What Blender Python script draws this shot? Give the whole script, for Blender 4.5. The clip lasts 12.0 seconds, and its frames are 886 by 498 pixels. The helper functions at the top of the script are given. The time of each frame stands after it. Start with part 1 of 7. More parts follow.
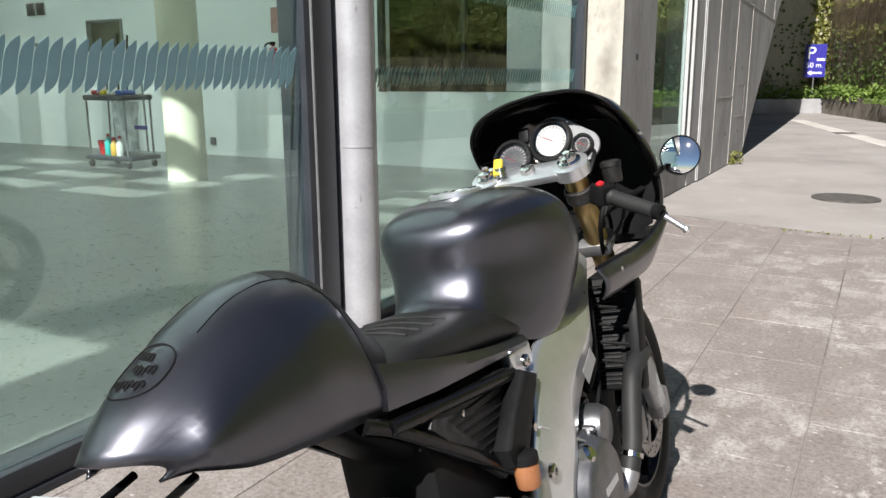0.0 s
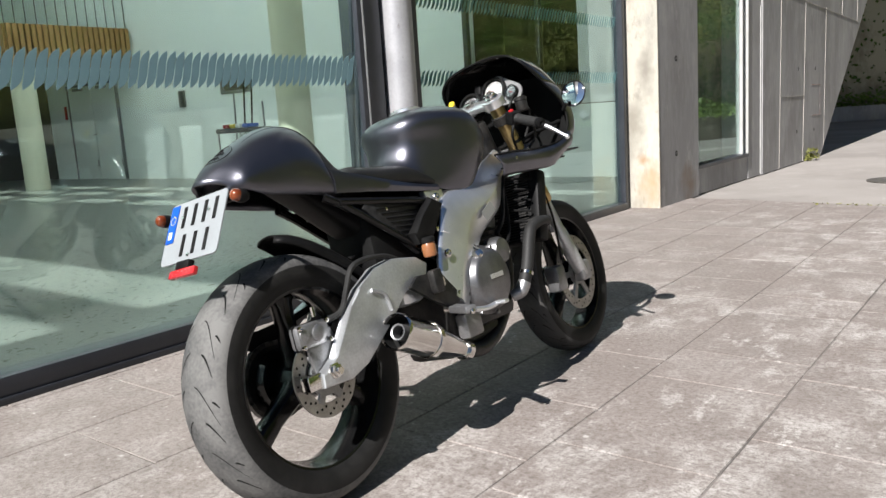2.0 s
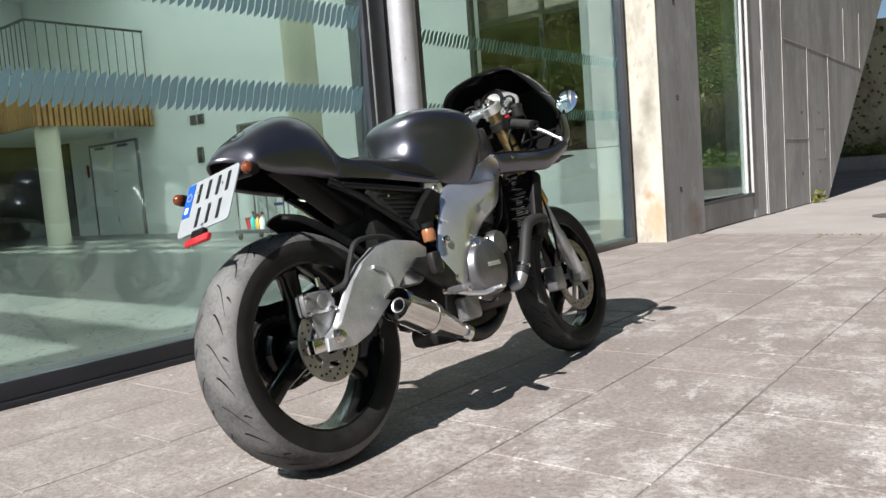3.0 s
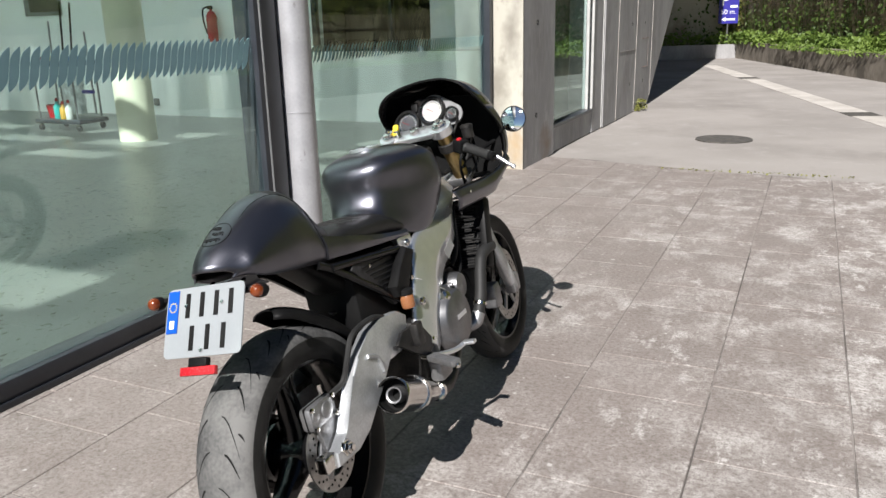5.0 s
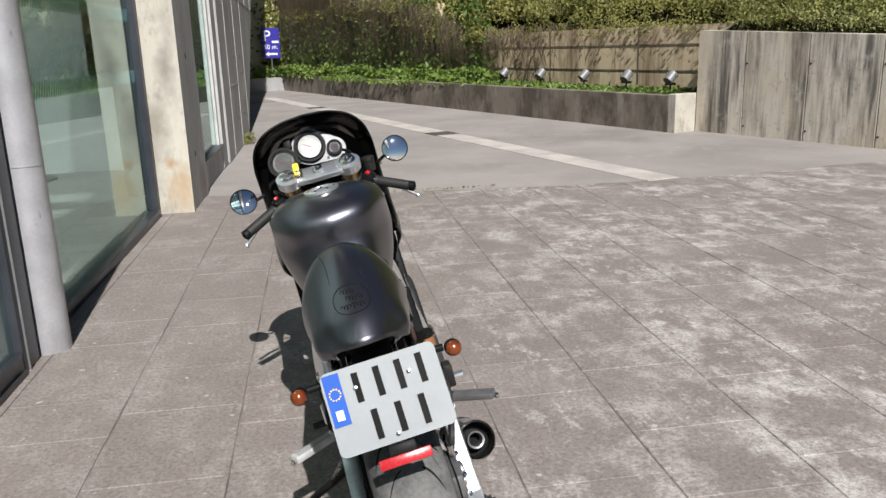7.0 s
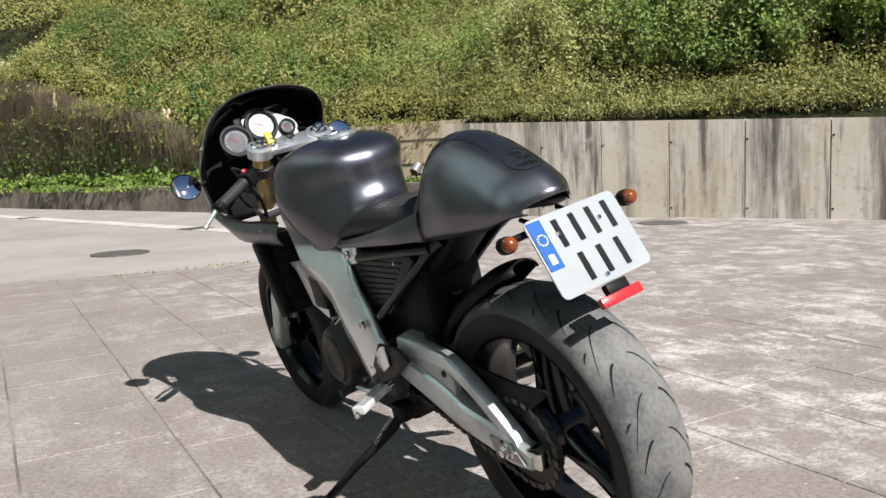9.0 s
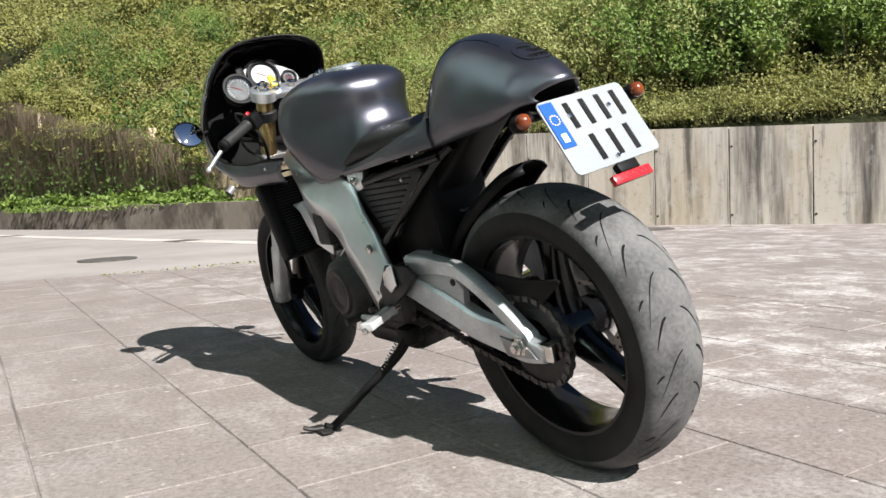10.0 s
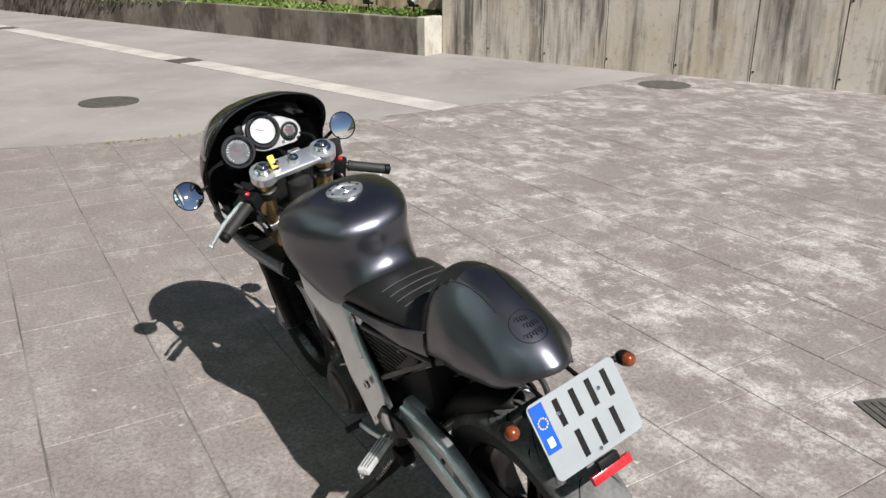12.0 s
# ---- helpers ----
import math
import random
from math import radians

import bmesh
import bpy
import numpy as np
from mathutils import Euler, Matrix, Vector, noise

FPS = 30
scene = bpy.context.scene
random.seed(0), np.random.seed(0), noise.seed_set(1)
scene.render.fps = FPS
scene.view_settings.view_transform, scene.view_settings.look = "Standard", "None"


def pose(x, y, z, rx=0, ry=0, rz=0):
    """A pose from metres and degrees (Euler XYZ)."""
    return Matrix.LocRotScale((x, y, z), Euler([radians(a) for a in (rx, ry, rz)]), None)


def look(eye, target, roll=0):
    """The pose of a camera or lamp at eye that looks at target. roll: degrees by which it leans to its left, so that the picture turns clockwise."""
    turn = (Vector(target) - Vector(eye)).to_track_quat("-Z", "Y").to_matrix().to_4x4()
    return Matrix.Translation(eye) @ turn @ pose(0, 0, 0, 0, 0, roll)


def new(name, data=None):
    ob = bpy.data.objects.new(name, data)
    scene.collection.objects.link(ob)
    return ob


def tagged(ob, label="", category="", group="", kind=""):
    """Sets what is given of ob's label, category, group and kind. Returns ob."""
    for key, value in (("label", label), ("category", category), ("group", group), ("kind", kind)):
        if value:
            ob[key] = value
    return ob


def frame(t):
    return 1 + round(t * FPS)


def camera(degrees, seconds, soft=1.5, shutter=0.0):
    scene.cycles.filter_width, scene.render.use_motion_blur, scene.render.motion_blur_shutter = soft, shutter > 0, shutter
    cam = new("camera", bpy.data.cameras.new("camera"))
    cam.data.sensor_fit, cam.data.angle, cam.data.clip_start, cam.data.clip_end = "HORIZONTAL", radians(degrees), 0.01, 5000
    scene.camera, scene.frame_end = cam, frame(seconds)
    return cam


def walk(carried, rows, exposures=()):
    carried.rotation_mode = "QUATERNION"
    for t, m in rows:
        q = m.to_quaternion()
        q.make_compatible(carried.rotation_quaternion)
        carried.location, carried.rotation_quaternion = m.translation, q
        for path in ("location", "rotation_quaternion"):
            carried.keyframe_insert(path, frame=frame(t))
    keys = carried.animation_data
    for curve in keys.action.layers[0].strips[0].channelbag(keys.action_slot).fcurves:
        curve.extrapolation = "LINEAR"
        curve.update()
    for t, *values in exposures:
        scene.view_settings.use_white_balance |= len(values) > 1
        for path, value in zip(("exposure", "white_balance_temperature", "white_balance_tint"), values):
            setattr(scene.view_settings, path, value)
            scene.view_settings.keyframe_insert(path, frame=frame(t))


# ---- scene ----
cam = camera(59.1, 12.0)
METRES, EYE, TILT, LEAN, TURN = 5.9, 1.149, -0.43, -0.15, 0.0
ROWS = [
    (0.0, 0.0, 0.0, 0.0, -0.1, -12.02, 0.46),
    (0.5, 0.0139, -0.0488, -0.009, 1.56, -10.52, 2.49),
    (1.0, 0.0346, -0.0909, -0.0152, 3.72, -10.09, 3.2),
    (1.5, 0.0673, -0.1358, -0.0228, 6.46, -9.7, 3.77),
    (2.0, 0.0853, -0.1747, -0.0406, 8.39, -9.2, 3.77),
    (2.5, 0.0935, -0.1982, -0.0674, 9.33, -6.21, 3.95),
    (2.7, 0.0952, -0.2013, -0.0798, 9.66, -4.13, 4.36),
    (4.3, 0.0761, -0.1814, 0.0033, 5.71, -13.89, 1.57),
    (4.5, 0.0584, -0.1788, 0.0158, 2.58, -15.09, 1.58),
    (5.0, 0.0131, -0.1686, 0.0253, -4.66, -15.71, 1.58),
    (5.5, -0.0324, -0.1509, 0.0263, -10.98, -15.83, 1.29),
    (6.0, -0.082, -0.1347, 0.0282, -20.24, -15.46, 1.8),
    (6.5, -0.1345, -0.1156, 0.0294, -29.46, -14.87, 1.97),
    (7.0, -0.1752, -0.0796, 0.0282, -38.48, -14.37, 2.05),
    (7.5, -0.2142, -0.0493, 0.0275, -45.94, -13.92, 2.12),
    (7.7, -0.2347, -0.0392, 0.0262, -49.17, -13.64, 2.18),
    (9.3, -0.2826, 0.0296, -0.0673, -60.92, -4.86, 2.99),
    (9.5, -0.2862, 0.03, -0.078, -61.24, -4.24, 3.13),
    (10.0, -0.2913, 0.0305, -0.091, -61.19, -4.4, 2.91),
    (10.5, -0.2894, 0.0323, -0.0876, -60.87, -5.41, 2.37),
    (11.0, -0.275, 0.0334, -0.0374, -60.59, -9.04, 1.92),
    (11.5, -0.2691, 0.0317, 0.036, -60.01, -16.68, 0.99),
    (12.0, -0.2627, 0.0368, 0.0672, -60.18, -21.23, 0.55),
]
walk(cam, [(t, pose(0, 0, EYE, TILT, LEAN, TURN) @ pose(METRES * x, METRES * y, METRES * z, 90 + pitch, roll, yaw)) for t, x, y, z, yaw, pitch, roll in ROWS], [(0.0, 1.0), (2.7, 1.05), (4.5, 0.9), (5.5, 0.84), (6.5, 0.62), (7.7, 0.57), (9.3, 1.14), (10.7, 1.22), (12.0, 0.75)])

# ---- light ----
world = bpy.data.worlds.new("sky")
scene.world = world
world.use_nodes = True
wn = world.node_tree
sky = wn.nodes.new("ShaderNodeTexSky")
sky.sky_type, sky.sun_disc = "NISHITA", False
SUN_FROM = Vector((-0.414, -0.910, 0.962)).normalized()
sky.sun_elevation = math.asin(SUN_FROM.z)
sky.sun_rotation = math.atan2(SUN_FROM.x, SUN_FROM.y)
sky.air_density, sky.dust_density, sky.ozone_density = 1.0, 0.15, 3.0
wn.links.new(sky.outputs[0], wn.nodes["Background"].inputs[0])
wn.nodes["Background"].inputs[1].default_value = 0.032
sun = new("sun", bpy.data.lights.new("sun", "SUN"))
sun.data.energy, sun.data.angle, sun.data.color = 5.2, radians(0.5), (1.0, 0.968, 0.935)
sun.matrix_world = look(SUN_FROM * 50, (0, 0, 0))

# ---- frames of reference ----
# building: u along the front (away from the camera), w into the building, z up
BU = Vector((0.49, 0.8717, 0)).normalized()
BUILD = Matrix((
    (BU.x, -BU.y, 0, 1.09),
    (BU.y, BU.x, 0, 6.09),
    (0, 0, 1, 0),
    (0, 0, 0, 1)))
# retaining wall: x behind the wall, y along it
RU = Vector((0.13, 0.9915, 0)).normalized()
RETAIN = Matrix((
    (RU.y, RU.x, 0, 9.03),
    (-RU.x, RU.y, 0, 6.2),
    (0, 0, 1, 0),
    (0, 0, 0, 1)))
# motorcycle: x ahead, y to its left, z up, leaning on its side stand
HEAD = Vector((0.46075, 0.88753, 0))
LEAN_BIKE = radians(13)
RIGHT = Vector((HEAD.y, -HEAD.x, 0)) * math.cos(LEAN_BIKE) + Vector((0, 0, math.sin(LEAN_BIKE)))
BUP = RIGHT.cross(HEAD)
FOOT = HEAD * 0.573 + Vector((HEAD.y, -HEAD.x, 0)) * (-0.401 / math.cos(LEAN_BIKE))
BIKE = Matrix.Translation((FOOT.x, FOOT.y, 0.0)) @ Matrix((HEAD, -RIGHT, BUP)).transposed().to_4x4()


# ---- materials ----
def material(name, base, other=None, rough=0.5, metal=0.0, scale=8.0, fine=60.0, bump=0.0, mix=0.5, coat=0.0,
             rough_vary=0.1, world_space=False, spec=0.5, sharp=(0.35, 0.65), bump_size=0.004, stretch=(1, 1, 1)):
    """A surface with variation at two scales in colour, gloss and relief."""
    m = bpy.data.materials.new(name)
    m.use_nodes = True
    t = m.node_tree
    b = t.nodes["Principled BSDF"]
    link = t.links.new
    if world_space:
        src = t.nodes.new("ShaderNodeNewGeometry").outputs["Position"]
    else:
        src = t.nodes.new("ShaderNodeTexCoord").outputs["Object"]
    mp = t.nodes.new("ShaderNodeMapping")
    mp.inputs["Scale"].default_value = stretch
    link(src, mp.inputs[0])
    n1, n2 = t.nodes.new("ShaderNodeTexNoise"), t.nodes.new("ShaderNodeTexNoise")
    n1.inputs["Scale"].default_value, n1.inputs["Detail"].default_value = scale, 6
    n2.inputs["Scale"].default_value, n2.inputs["Detail"].default_value = fine, 4
    link(mp.outputs[0], n1.inputs["Vector"])
    link(mp.outputs[0], n2.inputs["Vector"])
    add = t.nodes.new("ShaderNodeMath")
    add.operation = "MULTIPLY_ADD"
    link(n2.outputs[0], add.inputs[0])
    add.inputs[1].default_value = 0.35
    sub = t.nodes.new("ShaderNodeMath")
    sub.operation = "SUBTRACT"
    link(n1.outputs[0], sub.inputs[0])
    sub.inputs[1].default_value = 0.175
    link(sub.outputs[0], add.inputs[2])
    ramp = t.nodes.new("ShaderNodeMapRange")
    ramp.inputs["From Min"].default_value, ramp.inputs["From Max"].default_value = sharp
    ramp.inputs["To Max"].default_value = mix * 2 if mix < 0.5 else 1.0
    link(add.outputs[0], ramp.inputs[0])
    mx = t.nodes.new("ShaderNodeMix")
    mx.data_type = "RGBA"
    mx.inputs[6].default_value = (*base, 1)
    mx.inputs[7].default_value = (*(other or [c * 0.8 for c in base]), 1)
    link(ramp.outputs[0], mx.inputs[0])
    link(mx.outputs[2], b.inputs["Base Color"])
    rr = t.nodes.new("ShaderNodeMapRange")
    rr.inputs["To Min"].default_value, rr.inputs["To Max"].default_value = max(0.02, rough - rough_vary), min(1, rough + rough_vary)
    link(n2.outputs[0], rr.inputs[0])
    link(rr.outputs[0], b.inputs["Roughness"])
    b.inputs["Metallic"].default_value = metal
    b.inputs["Coat Weight"].default_value = coat
    b.inputs["Coat Roughness"].default_value = 0.08
    b.inputs["Specular IOR Level"].default_value = spec
    if bump:
        bp = t.nodes.new("ShaderNodeBump")
        bp.inputs["Strength"].default_value, bp.inputs["Distance"].default_value = bump, bump_size
        link(add.outputs[0], bp.inputs["Height"])
        link(bp.outputs[0], b.inputs["Normal"])
    return m


def glassy(name, tint, rough=0.0, ior=1.5):
    m = bpy.data.materials.new(name)
    m.use_nodes = True
    t = m.node_tree
    t.nodes.remove(t.nodes["Principled BSDF"])
    g = t.nodes.new("ShaderNodeBsdfGlass")
    g.inputs["Color"].default_value = (*tint, 1)
    g.inputs["Roughness"].default_value, g.inputs["IOR"].default_value = rough, ior
    t.links.new(g.outputs[0], t.nodes["Material Output"].inputs[0])
    return m


PAINT = material("graphite paint", (0.13, 0.131, 0.152), (0.11, 0.111, 0.13), rough=0.33, metal=0.97, scale=3, fine=900, rough_vary=0.06, coat=0.3)
PAINT_DARK = material("black gloss paint", (0.0035, 0.0035, 0.004), (0.006, 0.006, 0.006), rough=0.17, scale=5, fine=200, rough_vary=0.06, spec=0.3)
BLACK = material("black plastic", (0.005, 0.005, 0.0055), (0.009, 0.009, 0.009), rough=0.5, scale=12, fine=250, bump=0.1, bump_size=0.001, spec=0.1)
VINYL = material("black vinyl", (0.007, 0.007, 0.0075), (0.012, 0.012, 0.012), rough=0.48, scale=9, fine=420, bump=0.35, bump_size=0.001, spec=0.35)
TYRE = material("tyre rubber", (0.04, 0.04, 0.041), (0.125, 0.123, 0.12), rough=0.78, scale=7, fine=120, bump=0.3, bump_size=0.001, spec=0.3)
GROOVE = material("tyre groove", (0.01, 0.01, 0.01), rough=0.9, spec=0.1)
RUBBER = material("grip rubber", (0.011, 0.011, 0.011), (0.02, 0.02, 0.02), rough=0.6, fine=300, bump=0.3, bump_size=0.001, spec=0.3)
ALU = material("brushed aluminium", (0.84, 0.85, 0.87), (0.74, 0.755, 0.78), rough=0.30, metal=0.9, scale=14, fine=260, rough_vary=0.06)
ALU_MATT = material("matt anodised aluminium", (0.42, 0.43, 0.44), (0.34, 0.345, 0.35), rough=0.5, metal=0.75, scale=9, fine=180, rough_vary=0.08)
ALU_WORN = material("worn polished aluminium", (0.62, 0.64, 0.66), (0.44, 0.455, 0.47), rough=0.46, metal=0.85, scale=11, fine=150, rough_vary=0.12, bump=0.15, bump_size=0.001)
COVER = material("satin engine cover", (0.2, 0.2, 0.205), (0.14, 0.14, 0.145), rough=0.36, metal=0.85, scale=16, fine=200, bump=0.1, bump_size=0.001)
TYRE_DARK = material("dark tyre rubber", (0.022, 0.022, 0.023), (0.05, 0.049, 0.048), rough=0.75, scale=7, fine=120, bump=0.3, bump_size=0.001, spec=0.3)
CAST = material("grey cast engine metal", (0.32, 0.32, 0.33), (0.22, 0.22, 0.225), rough=0.42, metal=0.8, scale=16, fine=200, bump=0.2, bump_size=0.001)
CAST_DARK = material("dark engine metal", (0.012, 0.012, 0.013), (0.035, 0.033, 0.031), rough=0.42, metal=0.4, scale=20, fine=160, bump=0.3, bump_size=0.002, spec=0.3)
GAUGE_GREY = material("satin grey bracket", (0.2, 0.2, 0.205), (0.15, 0.15, 0.155), rough=0.5, metal=0.3, scale=20, fine=120)
STEEL = material("polished steel", (0.72, 0.7, 0.67), (0.6, 0.58, 0.55), rough=0.12, metal=1.0, scale=10, fine=120, rough_vary=0.06)
DISC = material("brake disc steel", (0.38, 0.37, 0.36), (0.26, 0.25, 0.24), rough=0.35, metal=1.0, scale=25, fine=200)
GOLD = material("gold anodised fork", (0.5, 0.36, 0.16), (0.4, 0.29, 0.14), rough=0.35, metal=1.0, scale=12, fine=200)
CHAIN_M = material("greasy chain steel", (0.11, 0.105, 0.1), (0.04, 0.038, 0.036), rough=0.45, metal=0.8, scale=60, fine=300)
WHITE_PAINT = material("white paint", (0.72, 0.73, 0.74), (0.65, 0.66, 0.67), rough=0.4, scale=10, fine=100)
PLATE = material("reflective white plate", (0.235, 0.252, 0.264), (0.215, 0.23, 0.243), rough=0.5, scale=10, fine=140, spec=0.25)
BLUE = material("blue plate band", (0.002, 0.06, 0.33), (0.003, 0.065, 0.36), rough=0.5, spec=0.2)
INK = material("black lettering", (0.006, 0.006, 0.006), (0.012, 0.012, 0.012), rough=0.7, spec=0.1)
YELLOW = material("yellow plastic", (0.75, 0.55, 0.03), (0.65, 0.47, 0.03), rough=0.45)
RED = material("red plastic", (0.32, 0.01, 0.016), (0.4, 0.02, 0.025), rough=0.25, fine=180, bump=0.3, bump_size=0.001)
AMBER = material("amber lens", (0.15, 0.032, 0.007), (0.08, 0.014, 0.004), rough=0.15, scale=40, fine=220, coat=0.4, bump=0.3, bump_size=0.002)
ORANGE = material("amber fluid", (0.27, 0.115, 0.05), (0.2, 0.08, 0.035), rough=0.25)
DIAL = material("white dial", (0.8, 0.8, 0.78), (0.72, 0.72, 0.7), rough=0.4, scale=20)
DIAL_GREY = material("dark grey dial", (0.11, 0.11, 0.115), (0.07, 0.07, 0.075), rough=0.4, scale=30)
PEG = material("worn footrest aluminium", (0.6, 0.6, 0.6), (0.45, 0.45, 0.45), rough=0.4, metal=0.4, scale=30, fine=200)
JAMB = material("pale jamb paint", (0.42, 0.42, 0.41), (0.34, 0.34, 0.33), rough=0.5, scale=8)
FAR_WALL = material("pale ochre far wall", (0.46, 0.42, 0.31), (0.27, 0.23, 0.16), rough=0.85, scale=0.8, fine=9, stretch=(1, 1, 0.6), sharp=(0.45, 0.7))
FADED_RED = material("faded red print", (0.42, 0.2, 0.19), (0.5, 0.3, 0.28), rough=0.6, scale=12)
MIRROR = material("mirror glass", (0.9, 0.91, 0.92), (0.88, 0.89, 0.9), rough=0.02, metal=1.0, rough_vary=0.01)
SCREEN = material("black smoked acrylic", (0.006, 0.006, 0.007), (0.008, 0.008, 0.008), rough=0.08, rough_vary=0.03, coat=0.3)
CARBON = material("black mesh", (0.008, 0.008, 0.009), (0.022, 0.022, 0.023), rough=0.45, scale=80, fine=500, bump=0.4, bump_size=0.001, spec=0.3)

JOINT = material("paving joint", (0.075, 0.066, 0.06), (0.2, 0.178, 0.165), rough=0.95, world_space=True, scale=1.3, fine=14, sharp=(0.40, 0.56))
ASPHALT = material("pale asphalt road", (0.225, 0.208, 0.195), (0.275, 0.255, 0.24), rough=0.9, scale=0.8, fine=60, bump=0.4, bump_size=0.004, world_space=True, spec=0.2)
STRIP = material("pale concrete channel", (0.45, 0.42, 0.39), (0.33, 0.305, 0.28), rough=0.85, scale=2.5, fine=40, bump=0.3, world_space=True)
CONC_LIGHT = material("smooth grey concrete", (0.34, 0.335, 0.34), (0.245, 0.24, 0.243), rough=0.7, scale=1.6, fine=24, bump=0.3, bump_size=0.004, stretch=(1.2, 1, 0.3))
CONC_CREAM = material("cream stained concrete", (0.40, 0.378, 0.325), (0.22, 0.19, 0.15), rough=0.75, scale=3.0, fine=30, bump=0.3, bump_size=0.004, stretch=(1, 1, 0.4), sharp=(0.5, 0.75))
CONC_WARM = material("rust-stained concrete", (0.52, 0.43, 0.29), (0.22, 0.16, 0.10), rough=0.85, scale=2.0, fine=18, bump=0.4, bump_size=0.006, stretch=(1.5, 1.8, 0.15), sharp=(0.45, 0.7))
SIDEWALL = material("tyre sidewall", (0.008, 0.008, 0.008), (0.017, 0.0165, 0.016), rough=0.6, scale=12, fine=120, spec=0.2)
CONC_WALL = material("weathered concrete wall", (0.52, 0.48, 0.415), (0.11, 0.098, 0.085), rough=0.85, scale=1.5, fine=14, bump=0.5, bump_size=0.008, stretch=(1.2, 1.5, 0.14), sharp=(0.47, 0.70))
CONC_DARK = material("dark planter concrete", (0.19, 0.165, 0.135), (0.075, 0.064, 0.05), rough=0.85, scale=1.8, fine=14, bump=0.4, bump_size=0.006, stretch=(1, 1, 0.5), sharp=(0.38, 0.62))
# near black: the shade in the gaps between leaves is put into the soil colour
SOIL = material("soil darkened for leaf-gap shade", (0.012, 0.016, 0.006), (0.032, 0.032, 0.013), rough=0.95, scale=1.2, fine=14, bump=0.8, bump_size=0.03, world_space=True, spec=0.1)
FRAME_GREY = material("dark grey window frame", (0.03, 0.034, 0.043), (0.042, 0.046, 0.056), rough=0.38, metal=0.2, scale=5, fine=90)
COLUMN_STEEL = material("galvanised grey column", (0.42, 0.42, 0.44), (0.35, 0.35, 0.37), rough=0.45, metal=0.35, scale=6, fine=70, bump=0.15, bump_size=0.002)
PLASTER = material("white interior plaster", (0.86, 0.88, 0.86), (0.82, 0.845, 0.825), rough=0.8, scale=2, fine=40, bump=0.1)
INSIDE_FLOOR = material("grey polished floor", (0.185, 0.19, 0.17), (0.155, 0.16, 0.145), rough=0.3, scale=1.5, fine=30)
CREAM = material("cream column plaster", (0.68, 0.66, 0.52), (0.62, 0.6, 0.47), rough=0.7, scale=3, fine=40)
WOOD = material("orange wooden slat", (0.45, 0.24, 0.08), (0.34, 0.17, 0.055), rough=0.5, scale=4, fine=60, stretch=(1, 1, 0.2))
DECAL = material("blue etched film", (0.21, 0.36, 0.405), (0.19, 0.33, 0.37), rough=0.6, scale=8)
IRON = material("cast iron cover", (0.07, 0.066, 0.06), (0.12, 0.11, 0.1), rough=0.7, metal=0.4, scale=14, fine=120, bump=0.5, world_space=True)
SIGN_BLUE = material("blue sign", (0.025, 0.02, 0.22), (0.03, 0.025, 0.26), rough=0.4)
# lack of light put into a colour: unlit rooms, gaps, shade below the mezzanine
DARK_VOID = material("dark tone for unlit rooms and gaps", (0.06, 0.055, 0.045), (0.1, 0.09, 0.07), rough=0.8, scale=1.5)
# for the unseen roof added to light the hall
FROSTED = bpy.data.materials.new("frosted sheet of the added roof")
FROSTED.use_nodes = True
FROSTED.node_tree.nodes.remove(FROSTED.node_tree.nodes["Principled BSDF"])
frost = FROSTED.node_tree.nodes.new("ShaderNodeBsdfTranslucent")
frost.inputs[0].default_value = (0.88, 0.9, 0.89, 1)
FROSTED.node_tree.links.new(frost.outputs[0], FROSTED.node_tree.nodes["Material Output"].inputs[0])
# passes some direct sun, for soft patches on the rear wall
SATIN = FROSTED.copy()
SATIN.name = "lightly frosted sheet of the added roof"
sn = SATIN.node_tree
satin_mix, satin_clear = sn.nodes.new("ShaderNodeMixShader"), sn.nodes.new("ShaderNodeBsdfTransparent")
satin_mix.inputs[0].default_value = 0.3
sn.links.new([n for n in sn.nodes if n.type == "BSDF_TRANSLUCENT"][0].outputs[0], satin_mix.inputs[1])
sn.links.new(satin_clear.outputs[0], satin_mix.inputs[2])
sn.links.new(satin_mix.outputs[0], sn.nodes["Material Output"].inputs[0])
GLASS = glassy("window glass", (0.865, 0.97, 0.95), ior=1.7)
CLEAR = glassy("gauge glass", (0.99, 0.99, 0.99))


